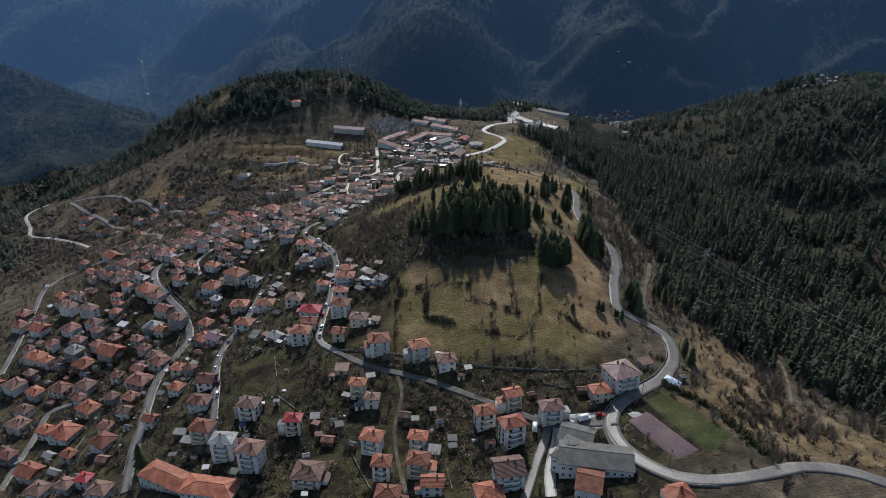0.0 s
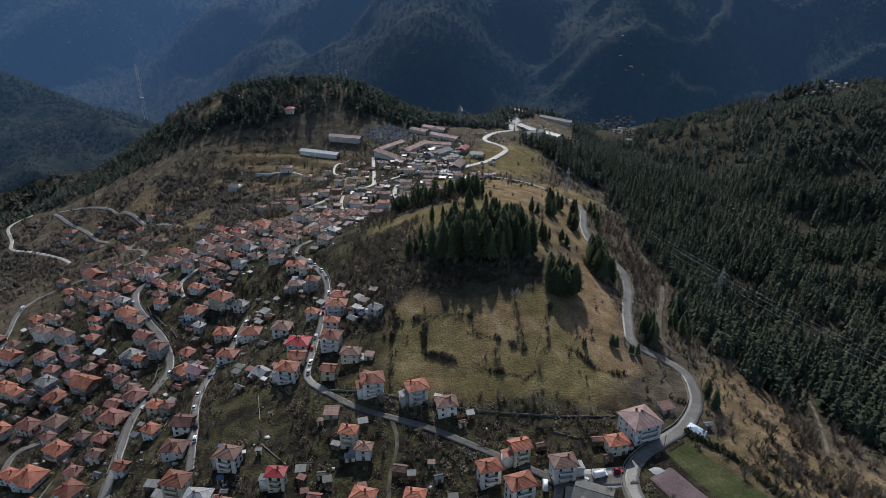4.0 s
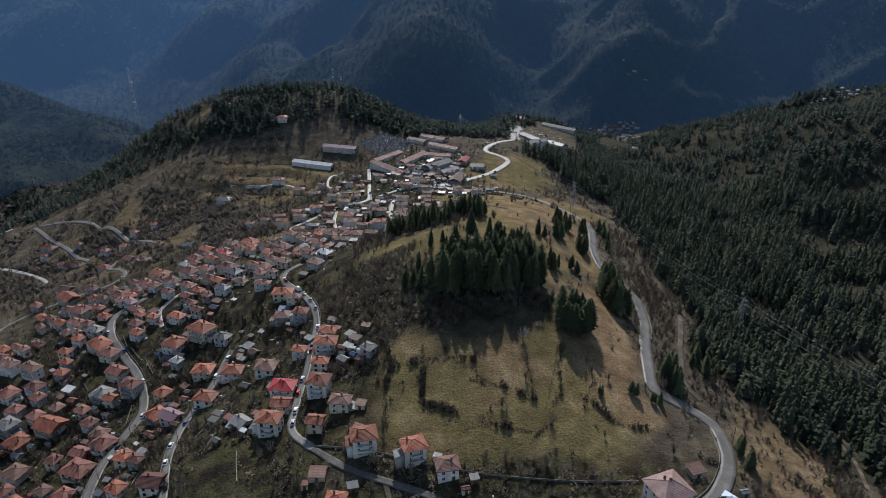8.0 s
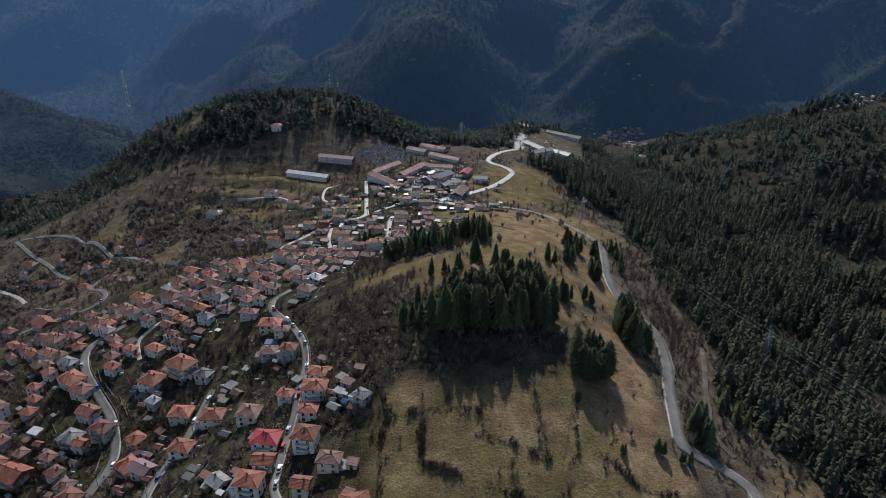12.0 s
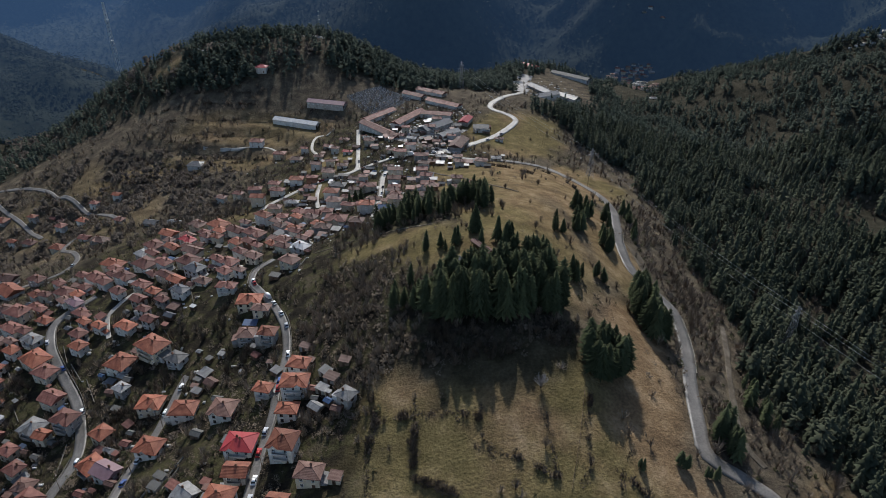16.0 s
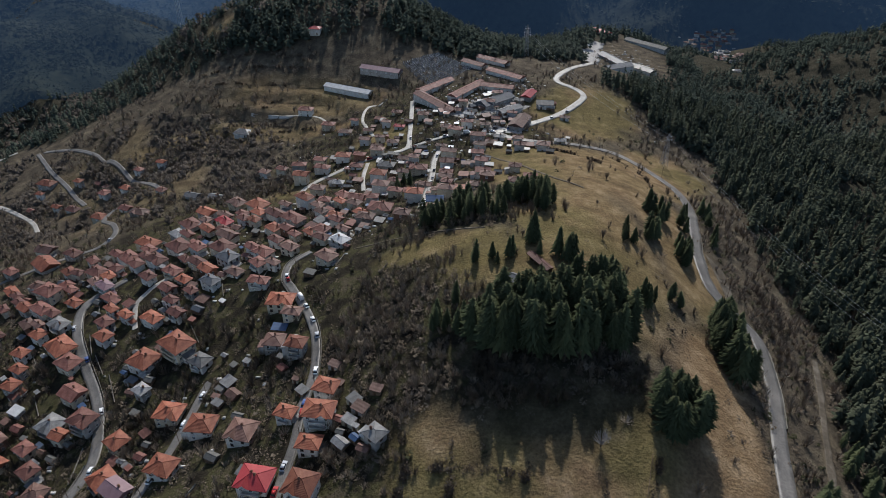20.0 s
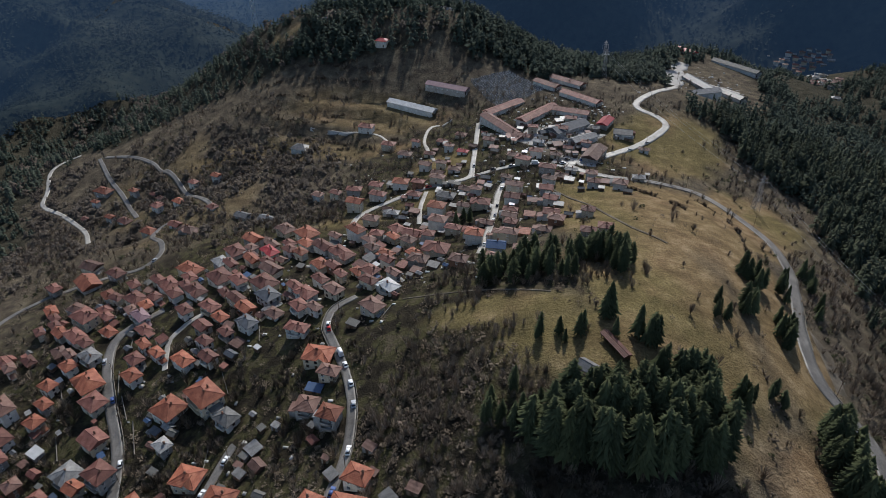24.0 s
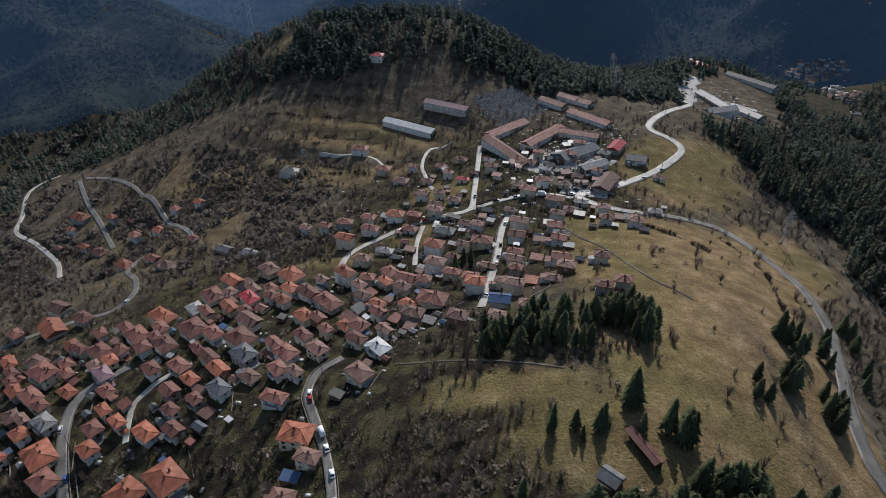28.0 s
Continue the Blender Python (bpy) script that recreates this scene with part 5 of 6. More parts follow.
grow("dark_shrubs", 12000, (-360, 200, 170, 760), 23, DARK_SHRUB, lambda x, y: thicket(x, y) * (1 - blob(x, y, -22, 372, 36, 70, -15)), 0.8, 2.6, (1.0, 1.8), EVERGREEN, "low dark ivy and bramble clumps", 3.4, "shrubs")



def gully_side(x, y):
    """The dark ravine and the clumps between the pitch and the wood."""
    d = np.maximum(blob(x, y, 168, 250, 7, 34, -18), blob(x, y, 140, 214, 7, 16, 10))
    return np.maximum(d, np.maximum(0.8 * blob(x, y, 152, 206, 16, 9, -10), 0.7 * blob(x, y, 133, 190, 6, 14, 0)))


grow("bare_trees", 1500, (115, 200, 170, 300), 54, BARE_TREES, gully_side, 3, 7, (0.8, 1.2), TWIGS, "bare grey trees in the ravine by the pitch", 3.5)
grow("dark_shrubs", 900, (115, 200, 170, 300), 55, DARK_SHRUB, gully_side, 1.0, 3.4, (0.9, 1.5), EVERGREEN, "dark thicket in the ravine by the pitch", 3.5, "shrubs")


def gardens(x, y):
    """Thick rough growth between the nearer houses."""
    d = np.maximum(blob(x, y, -40, 215, 95, 46, 0), 0.9 * blob(x, y, -100, 275, 60, 50, 20))
    d = np.maximum(d, 0.8 * blob(x, y, 15, 262, 70, 12, -14))
    d = np.maximum(d, 0.7 * blob(x, y, 25, 215, 40, 40, 0))
    d = np.maximum(d, 0.7 * blob(x, y, -110, 370, 60, 60, 0))
    return d * smooth(0.6 * grain(x + 11, y + 40, 26) + 0.4 * grain(x, y + 9, 9), 0.38, 0.62) * (1 - 0.95 * meadow(x, y))


def banks(x, y):
    """Steep banks between the lower streets, where dark growth stands in for the slopes' shade."""
    d = np.maximum(blob(x, y, -122, 396, 20, 34, 25), blob(x, y, -127, 345, 13, 46, 0))
    return np.maximum(d, np.maximum(0.9 * blob(x, y, -80, 405, 22, 34, 10), 0.8 * blob(x, y, -185, 365, 12, 40, 20))) * smooth(grain(x, y + 21, 13), 0.2, 0.55)


# added dark plants that deepen the shade of these banks
grow("bare_trees", 1700, (-220, -40, 280, 450), 56, BARE_TREES, banks, 4, 8, (0.8, 1.2), DARK_TWIGS, "leafless trees on the banks between streets, toned dark for shade", 3.0)
grow("dark_shrubs", 1100, (-220, -40, 280, 450), 57, DARK_SHRUB, banks, 0.8, 2.4, (1.0, 1.7), EVERGREEN, "dark growth standing in for shade on the banks between streets", 2.6, "shrubs")
grow("brown_scrub", 9500, (-180, 90, 165, 440), 41, BROWN_SHRUB, gardens, 0.7, 2.6, (0.9, 1.7), BRAMBLE, "tangled brown brambles filling the gardens", 2.0, "shrubs")
grow("dark_shrubs", 4000, (-180, 90, 165, 440), 42, DARK_SHRUB, gardens, 0.7, 2.4, (0.9, 1.7), EVERGREEN, "dark overgrown ivy and bramble between gardens", 2.2, "shrubs")

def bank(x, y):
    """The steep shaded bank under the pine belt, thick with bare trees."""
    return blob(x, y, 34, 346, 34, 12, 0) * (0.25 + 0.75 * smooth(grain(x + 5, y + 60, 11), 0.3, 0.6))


# plants of the bank in the darkened twig colour, which adds to its shade
grow("bare_trees", 1300, (-30, 90, 318, 372), 51, BARE_TREES, bank, 3.0, 7.0, (0.7, 1.1), DARK_TWIGS, "leafless trees on the shaded bank, toned dark for the shade", 4.0)
grow("brown_scrub", 1900, (-30, 90, 318, 372), 52, BROWN_SHRUB, bank, 0.8, 2.6, (0.9, 1.6), DARK_TWIGS, "brambles toned dark for the shade under the pine belt", 3.0, "shrubs")

def copse(x, y):
    """Bare trees that stand among and in front of the upper pine belt."""
    return np.maximum(blob(x, y, 14, 448, 40, 12, 4), np.maximum(0.7 * blob(x, y, -22, 452, 16, 20, 0), 0.5 * blob(x, y, 10, 410, 20, 6, 0)))


grow("bare_trees", 520, (-50, 62, 400, 485), 58, BARE_TREES, copse, 4, 9, (0.6, 1.0), TWIGS, "tall bare trees among the upper pines", 3.0)

# hedges and lone bushes of the meadow below the knoll
HEDGES = [[(-258, 795), (-230, 798), (-204, 796), (-156, 789)], [(-265, 772), (-240, 775), (-212, 774), (-157, 771)], [(-245, 735), (-222, 738), (-201, 740), (-167, 753)], [(-202, 713), (-178, 715), (-155, 711), (-127, 691)], [(-240, 815), (-200, 812), (-160, 806)], [(-10, 316), (5, 316), (27, 312)], [(4, 325), (4, 312), (3, 296)], [(28, 316), (27, 307), (30, 295)], [(24, 300), (35, 296), (51, 287)], [(50, 311), (50, 300), (51, 287)],
          [(68, 318), (64, 307), (63, 293)], [(79, 298), (74, 293), (70, 284)], [(-17, 342), (-11, 320), (-13, 304), (-12, 284)], [(2, 293), (20, 283), (34, 275), (46, 271)], [(63, 293), (58, 284), (53, 274), (47, 268)], [(72, 290), (82, 276), (96, 272)], [(88, 560), (60, 590), (30, 605)], [(102, 600), (116, 560), (112, 520), (104, 470)],
          [(131, 185), (133, 176), (126, 166)], [(137, 255), (148, 248), (154, 238), (150, 222)], [(144, 240), (144, 224), (147, 212), (152, 204), (157, 196), (167, 193)], [(133, 186), (160, 178), (185, 180)], [(112, 258), (130, 247), (140, 240)], [(-230, 705), (-180, 718), (-130, 730)], [(-220, 725), (-170, 740), (-130, 745)], [(-210, 690), (-160, 700), (-110, 712)], [(-200, 670), (-150, 680)]]
hp = np.concatenate([line(h, 0.55) for h in HEDGES] + [line(h, 0.7) for h in HEDGES[5:15]])
hr = np.random.default_rng(31)
hp = hp[grain(hp[:, 0], hp[:, 1], 6) > 0.25]
hp = hp + hr.normal(0, 0.6, hp.shape)
hp = hp[off_road(hp[:, 0], hp[:, 1]) > 4.5]
for k in range(4):
    q = np.arange(len(hp)) % 4 == k
    h = hr.uniform(0.5, 1.5, q.sum()) + (2.4 if k > 1 else 0.8) * (grain(hp[q, 0], hp[q, 1], 7) > 0.55)
    spread("hedge", (BROWN_SHRUB[k] if k < 2 else BUSHES[1] if k == 2 else BARE_TREES[0]), hp[q, 0], hp[q, 1], ground(hp[q, 0], hp[q, 1]) - 0.2, h, h * 1.2, hr.uniform(0, 6, q.sum()), DARK_TWIGS, "thin bare hedge between dry meadows", "hedge")


# dark shrubs added in place of the bank's shadow strip along the pitch
bp_ = np.concatenate([line([(109, 236), (118, 226), (125, 214), (128, 203), (129, 192), (133, 184)], 0.7)] * 3)
bp_ = bp_ + hr.normal(0, 0.8, bp_.shape)
h = hr.uniform(1.2, 3.4, len(bp_))
spread("bank_shrubs", DARK_SHRUB[1], bp_[:, 0], bp_[:, 1], ground(bp_[:, 0], bp_[:, 1]) - 0.2, h, h * 0.9, hr.uniform(0, 6, len(bp_)), EVERGREEN, "dark shrubs standing in for the bank's shadow strip along the pitch", "hedge")


def bare_tree(x, y, h, seed, label, mat=TWIGS):
    ob = tagged(new("bare_tree"), label, "tree", "lone trees")
    ob.matrix_basis = pose(x, y, g0(x, y))
    v, f = twig_mesh(seed, 90, 0.45, 0.012)
    part("crown", np_mesh("crown", v * h + np.array([0, 0, 0.12 * h]), f), mat, ob)
    part("trunk", trunk_mesh("trunk", 0.5 * h, 0.03 * h, 0.012 * h), BARK, ob)


PALE_TWIGS = material("pale_blossom_twigs", [(0.22, 0.20, 0.19), (0.36, 0.34, 0.33)], 0.5, 0.95, 0)
bare_tree(50, 321, 7.5, 200, "bushy pale grey leafless tree in the meadow", PALE_TWIGS)
LONE = [(27, 303), (48, 298), (62, 292), (-5, 304), (36, 284), (85, 300), (75, 268), (100, 260), (140, 232), (118, 222), (70, 470), (84, 520), (60, 500), (92, 575), (66, 430), (52, 455), (88, 450), (120, 580), (155, 400), (163, 390),
        (145, 372), (133, 300), (150, 290), (30, 420), (78, 545)]
for k, (x, y) in enumerate(LONE):
    bare_tree(x, y, 3.0 + 3.0 * ((k * 37) % 10) / 10, 210 + k, "small leafless fruit tree on dry grass")


def hillside(x, y):
    """Gullies and banks of the bare hill west of the village."""
    d = np.maximum(blob(x, y, -245, 655, 105, 75, -20), np.maximum(0.8 * blob(x, y, -340, 590, 60, 90, 0), 0.8 * blob(x, y, -390, 660, 60, 70, 0)))
    d = np.maximum(d, 0.7 * blob(x, y, -170, 600, 60, 50, 0))
    return d * smooth(1 - np.abs(2 * grain(x, y * 0.55, 42) - 1) + 0.5 * grain(x + 8, y, 16), 0.55, 1.0) * (1 - woods(x, y))


grow("bare_wood", 7000, (-460, -100, 480, 780), 33, FAR_BROWN, hillside, 2.0, 6.0, (0.9, 1.5), BARE_FAR, "leafless brown thicket in the hillside gullies", 4.0)


def broken_wood(x, y):
    """Gaps in the pine wood, where bare trees and brush stand."""
    return np.clip((smooth(x - 120, 0, 40) + smooth(y, 800, 840)) * (0.2 + 0.5 * smooth(grain(x + 40, y, 60), 0.45, 0.7)) * (1 - meadow(x, y)), 0, 1)


grow("bare_trees", 6000, (120, 480, 190, 760), 26, BARE_TREES, broken_wood, 4, 9, (0.7, 1.1), TWIGS, "grey leafless trees in gaps of the wood", 4.0)

# ---- the range beyond the valley: a backdrop of woods with haze painted on ----
bx = steps(-3900, 2300, 12.0, -900, 1000, 1.03, 30)
by = steps(350, 4300, 12.0, 1190, 1800, 1.03, 30)
BX, BY = np.meshgrid(bx, by)
cov = beyond(BX, BY)
BZ = ground(BX, BY) + ((grain(BX + 55, BY, 31) * 7 + 0.8) * (1 - blob(BX, BY, 405, 1335, 75, 60)) + 0.2) * cov - 40 * (1 - cov)
bi = np.arange(BX.size).reshape(BX.shape)
bq = np.stack([bi[:-1, :-1], bi[:-1, 1:], bi[1:, 1:], bi[1:, :-1]], -1).reshape(-1, 4)
bq = bq[(cov.ravel()[bq] > 0.01).any(1)]


def haze_glow(x, y):
    """Strength of the glow that paints blue haze on a far slope, by its distance."""
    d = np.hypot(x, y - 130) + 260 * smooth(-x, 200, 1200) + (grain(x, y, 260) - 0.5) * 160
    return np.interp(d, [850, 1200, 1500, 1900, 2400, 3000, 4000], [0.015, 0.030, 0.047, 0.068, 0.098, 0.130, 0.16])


def store_glow(mesh, values):
    mesh.attributes.new("haze_glow", "FLOAT", "POINT").data.foreach_set("value", np.asarray(values, np.float32).ravel())
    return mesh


bm = store_glow(np_mesh("backdrop", np.stack([BX, BY, BZ], -1).reshape(-1, 3), bq, True), haze_glow(BX, BY))
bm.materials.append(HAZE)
tagged(new("backdrop", bm), "wooded mountain range beyond the valley, tinted with a blue haze glow", "mountains", kind="structure")

# its woods: crowns that grow larger and sparser with distance
wr = np.random.default_rng(61)
FAR_CROWN = [bough_mesh(300 + k, 3, 0.15, 0.34, 0.30) for k in range(3)] + [conifer_mesh(310, 1, 4)]
a_, r_ = radians(-44) + radians(90) * wr.random(68000), 880 * 3.6 ** wr.random(68000)
a_, r_ = np.append(a_, np.radians(-44 + 36 * wr.random(16000))), np.append(r_, 850 + 750 * wr.random(16000))
fx, fy = r_ * np.sin(a_), 130 + r_ * np.cos(a_)
ok = (beyond(fx, fy) > 0.5) & (blob(fx, fy, 410, 1335, 62, 40) < 0.5)
fx, fy, r_ = fx[ok], fy[ok], r_[ok]
for j in range(4):
    q = np.arange(len(fx)) % 4 == j
    h = r_[q] / 1500 * wr.uniform(6, 13, q.sum())
    far = spread("far_wood", FAR_CROWN[j], fx[q], fy[q], ground(fx[q], fy[q]) + 2, h, h * wr.uniform(0.8, 1.3, q.sum()), wr.uniform(0, 6.28, q.sum()), HAZE, "blue-green pine woods on the far mountain, tinted with a haze glow", "trees", True)
    store_glow(far.data, np.repeat(haze_glow(fx[q], fy[q]), len(FAR_CROWN[j][0])))


# ---- yards, sports ground and works ----
def patch(name, corners, mat, label, category, lift=0.22, n=14):
    """A four-cornered surface laid on the land."""
    a, b, c, d = [np.array(q, float) for q in corners]
    u, v = np.meshgrid(np.linspace(0, 1, n), np.linspace(0, 1, n))
    q = (1 - v)[..., None] * ((1 - u)[..., None] * a + u[..., None] * b) + v[..., None] * ((1 - u)[..., None] * d + u[..., None] * c)
    z = ground(q[..., 0], q[..., 1]) + lift
    z[0], z[-1], z[:, 0], z[:, -1] = z[0] - 0.6, z[-1] - 0.6, z[:, 0] - 0.6, z[:, -1] - 0.6
    i = np.arange(n * n).reshape(n, n)
    f = np.stack([i[:-1, :-1], i[:-1, 1:], i[1:, 1:], i[1:, :-1]], -1).reshape(-1, 4)
    me = np_mesh(name, np.dstack([q, z]).reshape(-1, 3), f)
    me.materials.append(mat)
    return tagged(new(name, me), label, category, kind="structure")


patch("sports_court", [(85, 213), (95, 218), (107, 191), (96, 186)], MAROON_COURT, "worn maroon tarmac sports court", "court", 0.4)
patch("pavement", [(86, 217), (90, 218.5), (93.5, 215), (88, 212.5)], CONCRETE, "pale concrete pad beside the court", "slab", 0.45, 4)
patch("pitch", [(95, 225), (106, 232), (126, 200), (110, 187)], TURF, "worn green grass pitch beside the court", "pitch", 0.25)
patch("pavement", [(58, 208), (78, 210), (79, 220), (57, 221)], CONCRETE, "pale concrete forecourt of the school", "forecourt", 0.28)
patch("pavement", [(12, 632), (44, 630), (46, 646), (16, 646)], GRAVEL, "pale gravel square beside the works", "square", 0.28)
patch("pavement", [(0, 655), (30, 655), (56, 690), (20, 690)], GRAVEL, "pale gravel works yard", "yard", 0.26)
strip("road", line([(121, 836), (127, 862), (131, 890), (138, 918), (147, 945)]), 15, GRAVEL, "pale gravel yard of the far works", 0.3, 1.1)
strip("road", line([(132, 884), (150, 880), (172, 872), (190, 868)]), 9, GRAVEL, "pale gravel lane between the far works", 0.3, 1.0)
patch("ploughed_plot", [(0, 662), (21, 655), (19, 640), (-4, 646)], TRACK, "bare brown ploughed plot beside the works", "plot", 0.25)
patch("pavement", [(-14, 668), (6, 652), (12, 690), (-4, 700)], GRAVEL, "pale earth yard between barns", "yard", 0.24)
patch("pavement", [(126, 426), (131, 427), (134, 456), (127, 470)], TRACK, "pale gravel lay-by of the road", "lay-by", 0.24)


def block(name, x, y, w, d, tall, rot, col, kind, wall, label, category, storeys, group=""):
    """A larger building with rows of windows."""
    base = min(g0(x + u, y + v) for u in (-w / 3, 0, w / 3) for v in (-d / 3, d / 3))
    ob = tagged(new(name), label, category, group)
    ob.matrix_basis = pose(x, y, base, 0, 0, rot)
    a, b, rise = w / 2, d / 2, 0.34 * d / 2
    v = [(-a, -b, -2), (a, -b, -2), (a, b, -2), (-a, b, -2), (-a, -b, tall), (a, -b, tall), (a, b, tall), (-a, b, tall)]
    f = [(0, 1, 5, 4), (1, 2, 6, 5), (2, 3, 7, 6), (3, 0, 4, 7), (3, 2, 1, 0), (4, 5, 6, 7)]
    part("wall", polys("wall", v, f), wall, ob)
    part("roof", roof_mesh(w, d, tall, rise, kind, 0.5), M[col], ob, ROOF_WORDS[col])
    if kind == "gable":
        g = rise * b / (b + 0.5)
        for sx in (-a, a):
            part("gable", polys("gable", [(sx, -b, tall), (sx, b, tall), (sx, 0, tall + g), (sx * 0.98, -b, tall), (sx * 0.98, b, tall), (sx * 0.98, 0, tall + g)], [(0, 1, 2), (5, 4, 3), (0, 3, 4, 1), (1, 4, 5, 2), (2, 5, 3, 0)]), wall, ob)
    for turn, span, off in ((0, w, -b), (90, d, -a), (-90, d, -a)):
        n = int(span / 2.6)
        for st in range(storeys):
            for i in range(n):
                win = part("window", WINDOW, FRAME, ob, "", pose(0, 0, 0, 0, 0, turn) @ pose((i + 0.5) / n * span - span / 2, off, 0.9 + 3.1 * st))
                part("pane", PANE, GLASS, win)
    return ob


block("school", 66, 190, 27, 13, 6.6, -12, "k", "gable", WHITE, "two-storey white school with grey fibre-cement roof", "school", 2)
block("school_wing", 57, 194, 9, 14, 6.6, -38, "k", "hip", WHITE, "white two-storey school wing with grey hip roof", "school", 2)
block("school_hall", 62, 204, 13, 11, 5.0, -25, "k", "gable", CREAM, "low school hall with plain grey roof", "school", 1)
block("school_annex", 61, 179, 9, 12, 5.0, -20, "o", "gable", WHITE, "school annex with orange tiled roof", "school", 1)
block("terrace_house", -108, 216, 26, 10, 6.0, -28, "o", "hip", WHITE, "long curved terrace with orange tiled roof", "house", 2)
block("terrace_house", -86, 203, 22, 10, 6.0, -12, "o", "hip", WHITE, "long terrace house with orange tiled roof", "house", 2)


def hut(x, y, rot):
    ob = tagged(new("hut"), "small wooden hut with grey sheet roof in the clearing", "hut")
    ob.matrix_basis = pose(x, y, g0(x, y) - 0.2, 0, 0, rot)
    part("wall", boxes("wall", [(-2.6, -2.2, -0.4, 2.6, 2.2, 2.5)]), WOOD, ob)
    part("roof", roof_mesh(5.2, 4.4, 2.5, 1.6, "gable", 0.6), M["g"], ob)
    part("porch", boxes("porch", [(-2.2, -3.8, 0.0, 2.2, -2.2, 0.15), (-2.2, -3.8, 0.15, -2.05, -3.65, 2.2), (2.05, -3.8, 0.15, 2.2, -3.65, 2.2), (-2.4, -4.0, 2.2, 2.4, -2.2, 2.32)]), WOOD, ob)
    part("door", DOOR, BROWN_FRAME, ob, "", pose(0, -2.2, 0.15))


hut(26, 386, -35)
ob = tagged(new("shelter"), "long open wooden shelter with red-brown roof", "shelter")
ob.matrix_basis = pose(35.5, 397.5, g0(35.5, 397.5) - 0.3, 0, 0, -58)
part("roof", roof_mesh(13, 2.6, 2.4, 0.6, "gable", 0.4), M["r"], ob)
part("back_wall", boxes("back_wall", [(-6.5, 1.1, -0.5, 6.5, 1.3, 2.4)]), WOOD, ob)
for u in (-6.3, -2.1, 2.1, 6.3):
    part("post", boxes("post", [(u - 0.09, -1.3, -0.5, u + 0.09, -1.12, 2.4)]), WOOD, ob)
ob = tagged(new("picnic_table"), "square wooden picnic table with benches", "table")
ob.matrix_basis = pose(34, 384, g0(34, 384), 0, 0, 20)
part("tabletop", boxes("tabletop", [(-0.9, -0.5, 0.7, 0.9, 0.5, 0.77)]), WOOD, ob)
for s in (-1, 1):
    part("bench", boxes("bench", [(-0.9, s * 0.95 - 0.15, 0.4, 0.9, s * 0.95 + 0.15, 0.46), (-0.8, s * 0.95 - 0.1, -0.2, -0.7, s * 0.95 + 0.1, 0.4), (0.7, s * 0.95 - 0.1, -0.2, 0.8, s * 0.95 + 0.1, 0.4)]), WOOD, ob)
for s in (-0.75, 0.75):
    part("leg", boxes("leg", [(s - 0.06, -0.4, -0.2, s + 0.06, 0.4, 0.7)]), WOOD, ob)

# blue-white canopy by the road bend
ob = tagged(new("canopy"), "pale blue pitched canvas canopy on posts", "canopy")
ob.matrix_basis = pose(112.5, 235.5, g0(112.5, 235.5), 0, 0, -48) @ Matrix.Diagonal((0.72, 0.62, 0.8, 1))
part("sheet", polys("sheet", [(-5.5, -3, 3.0), (5.5, -3, 2.4), (4.5, 3, 3.2), (-5.5, 3, 3.6), (-5.5, -3, 2.9), (5.5, -3, 2.3), (4.5, 3, 3.1), (-5.5, 3, 3.5), (-1, 0, 4.4)], [(0, 1, 8), (1, 2, 8), (2, 3, 8), (3, 0, 8), (7, 6, 5, 4), (0, 4, 5, 1), (1, 5, 6, 2), (2, 6, 7, 3), (3, 7, 4, 0)]), BLUE_SHEET, ob)
for u, v in ((-5.3, -2.8), (5.2, -2.8), (4.2, 2.8), (-5.3, 2.8)):
    part("post", boxes("post", [(u - 0.06, v - 0.06, -1.2, u + 0.06, v + 0.06, 3.0)]), GALVANISED, ob)


# ---- graveyard ----
patch("pavement", [(-64, 790), (-27, 727), (10, 779), (-28, 812)], material("grave_ground", [(0.040, 0.039, 0.036), (0.07, 0.068, 0.064), (0.11, 0.107, 0.10)], 0.3, 0.9, 0.3), "grey gravelled ground of the graveyard", "graveyard", 0.15, 20)
grow_rng = np.random.default_rng(44)
gv, gf = [], []
for i in range(30):
    for j in range(20):
        u, v = (i + grow_rng.uniform(0.3, 0.7)) / 30, (j + 0.5) / 20
        q = (1 - v) * ((1 - u) * np.array((-61, 790)) + u * np.array((-26, 730))) + v * ((1 - u) * np.array((-28, 808)) + u * np.array((6, 780)))
        if grow_rng.random() < 0.2:
            continue
        z, w, h = g0(*q), grow_rng.uniform(0.35, 0.6), grow_rng.uniform(0.8, 1.5)
        for x0, y0, z0, x1, y1, z1 in ((-w, -0.12, -0.2, w, 0.12, h), (-w, -2.0, -0.2, w, -0.12, 0.3)):
            k = len(gv)
            gv += [(q[0] + a, q[1] + b, z + c) for c in (z0, z1) for a, b in ((x0, y0), (x1, y0), (x1, y1), (x0, y1))]
            gf += [(k, k + 3, k + 2, k + 1), (k + 4, k + 5, k + 6, k + 7), (k, k + 1, k + 5, k + 4), (k + 1, k + 2, k + 6, k + 5), (k + 2, k + 3, k + 7, k + 6), (k + 3, k, k + 4, k + 7)]
me = np_mesh("gravestones", gv, gf)
me.materials.append(material("grave_stone", [(0.07, 0.07, 0.07), (0.20, 0.20, 0.20), (0.45, 0.45, 0.45)], 0.2, 0.3, 0.1))
tagged(new("gravestones", me), "dense rows of pale gravestones in the hillside graveyard", "graves", kind="stuff")


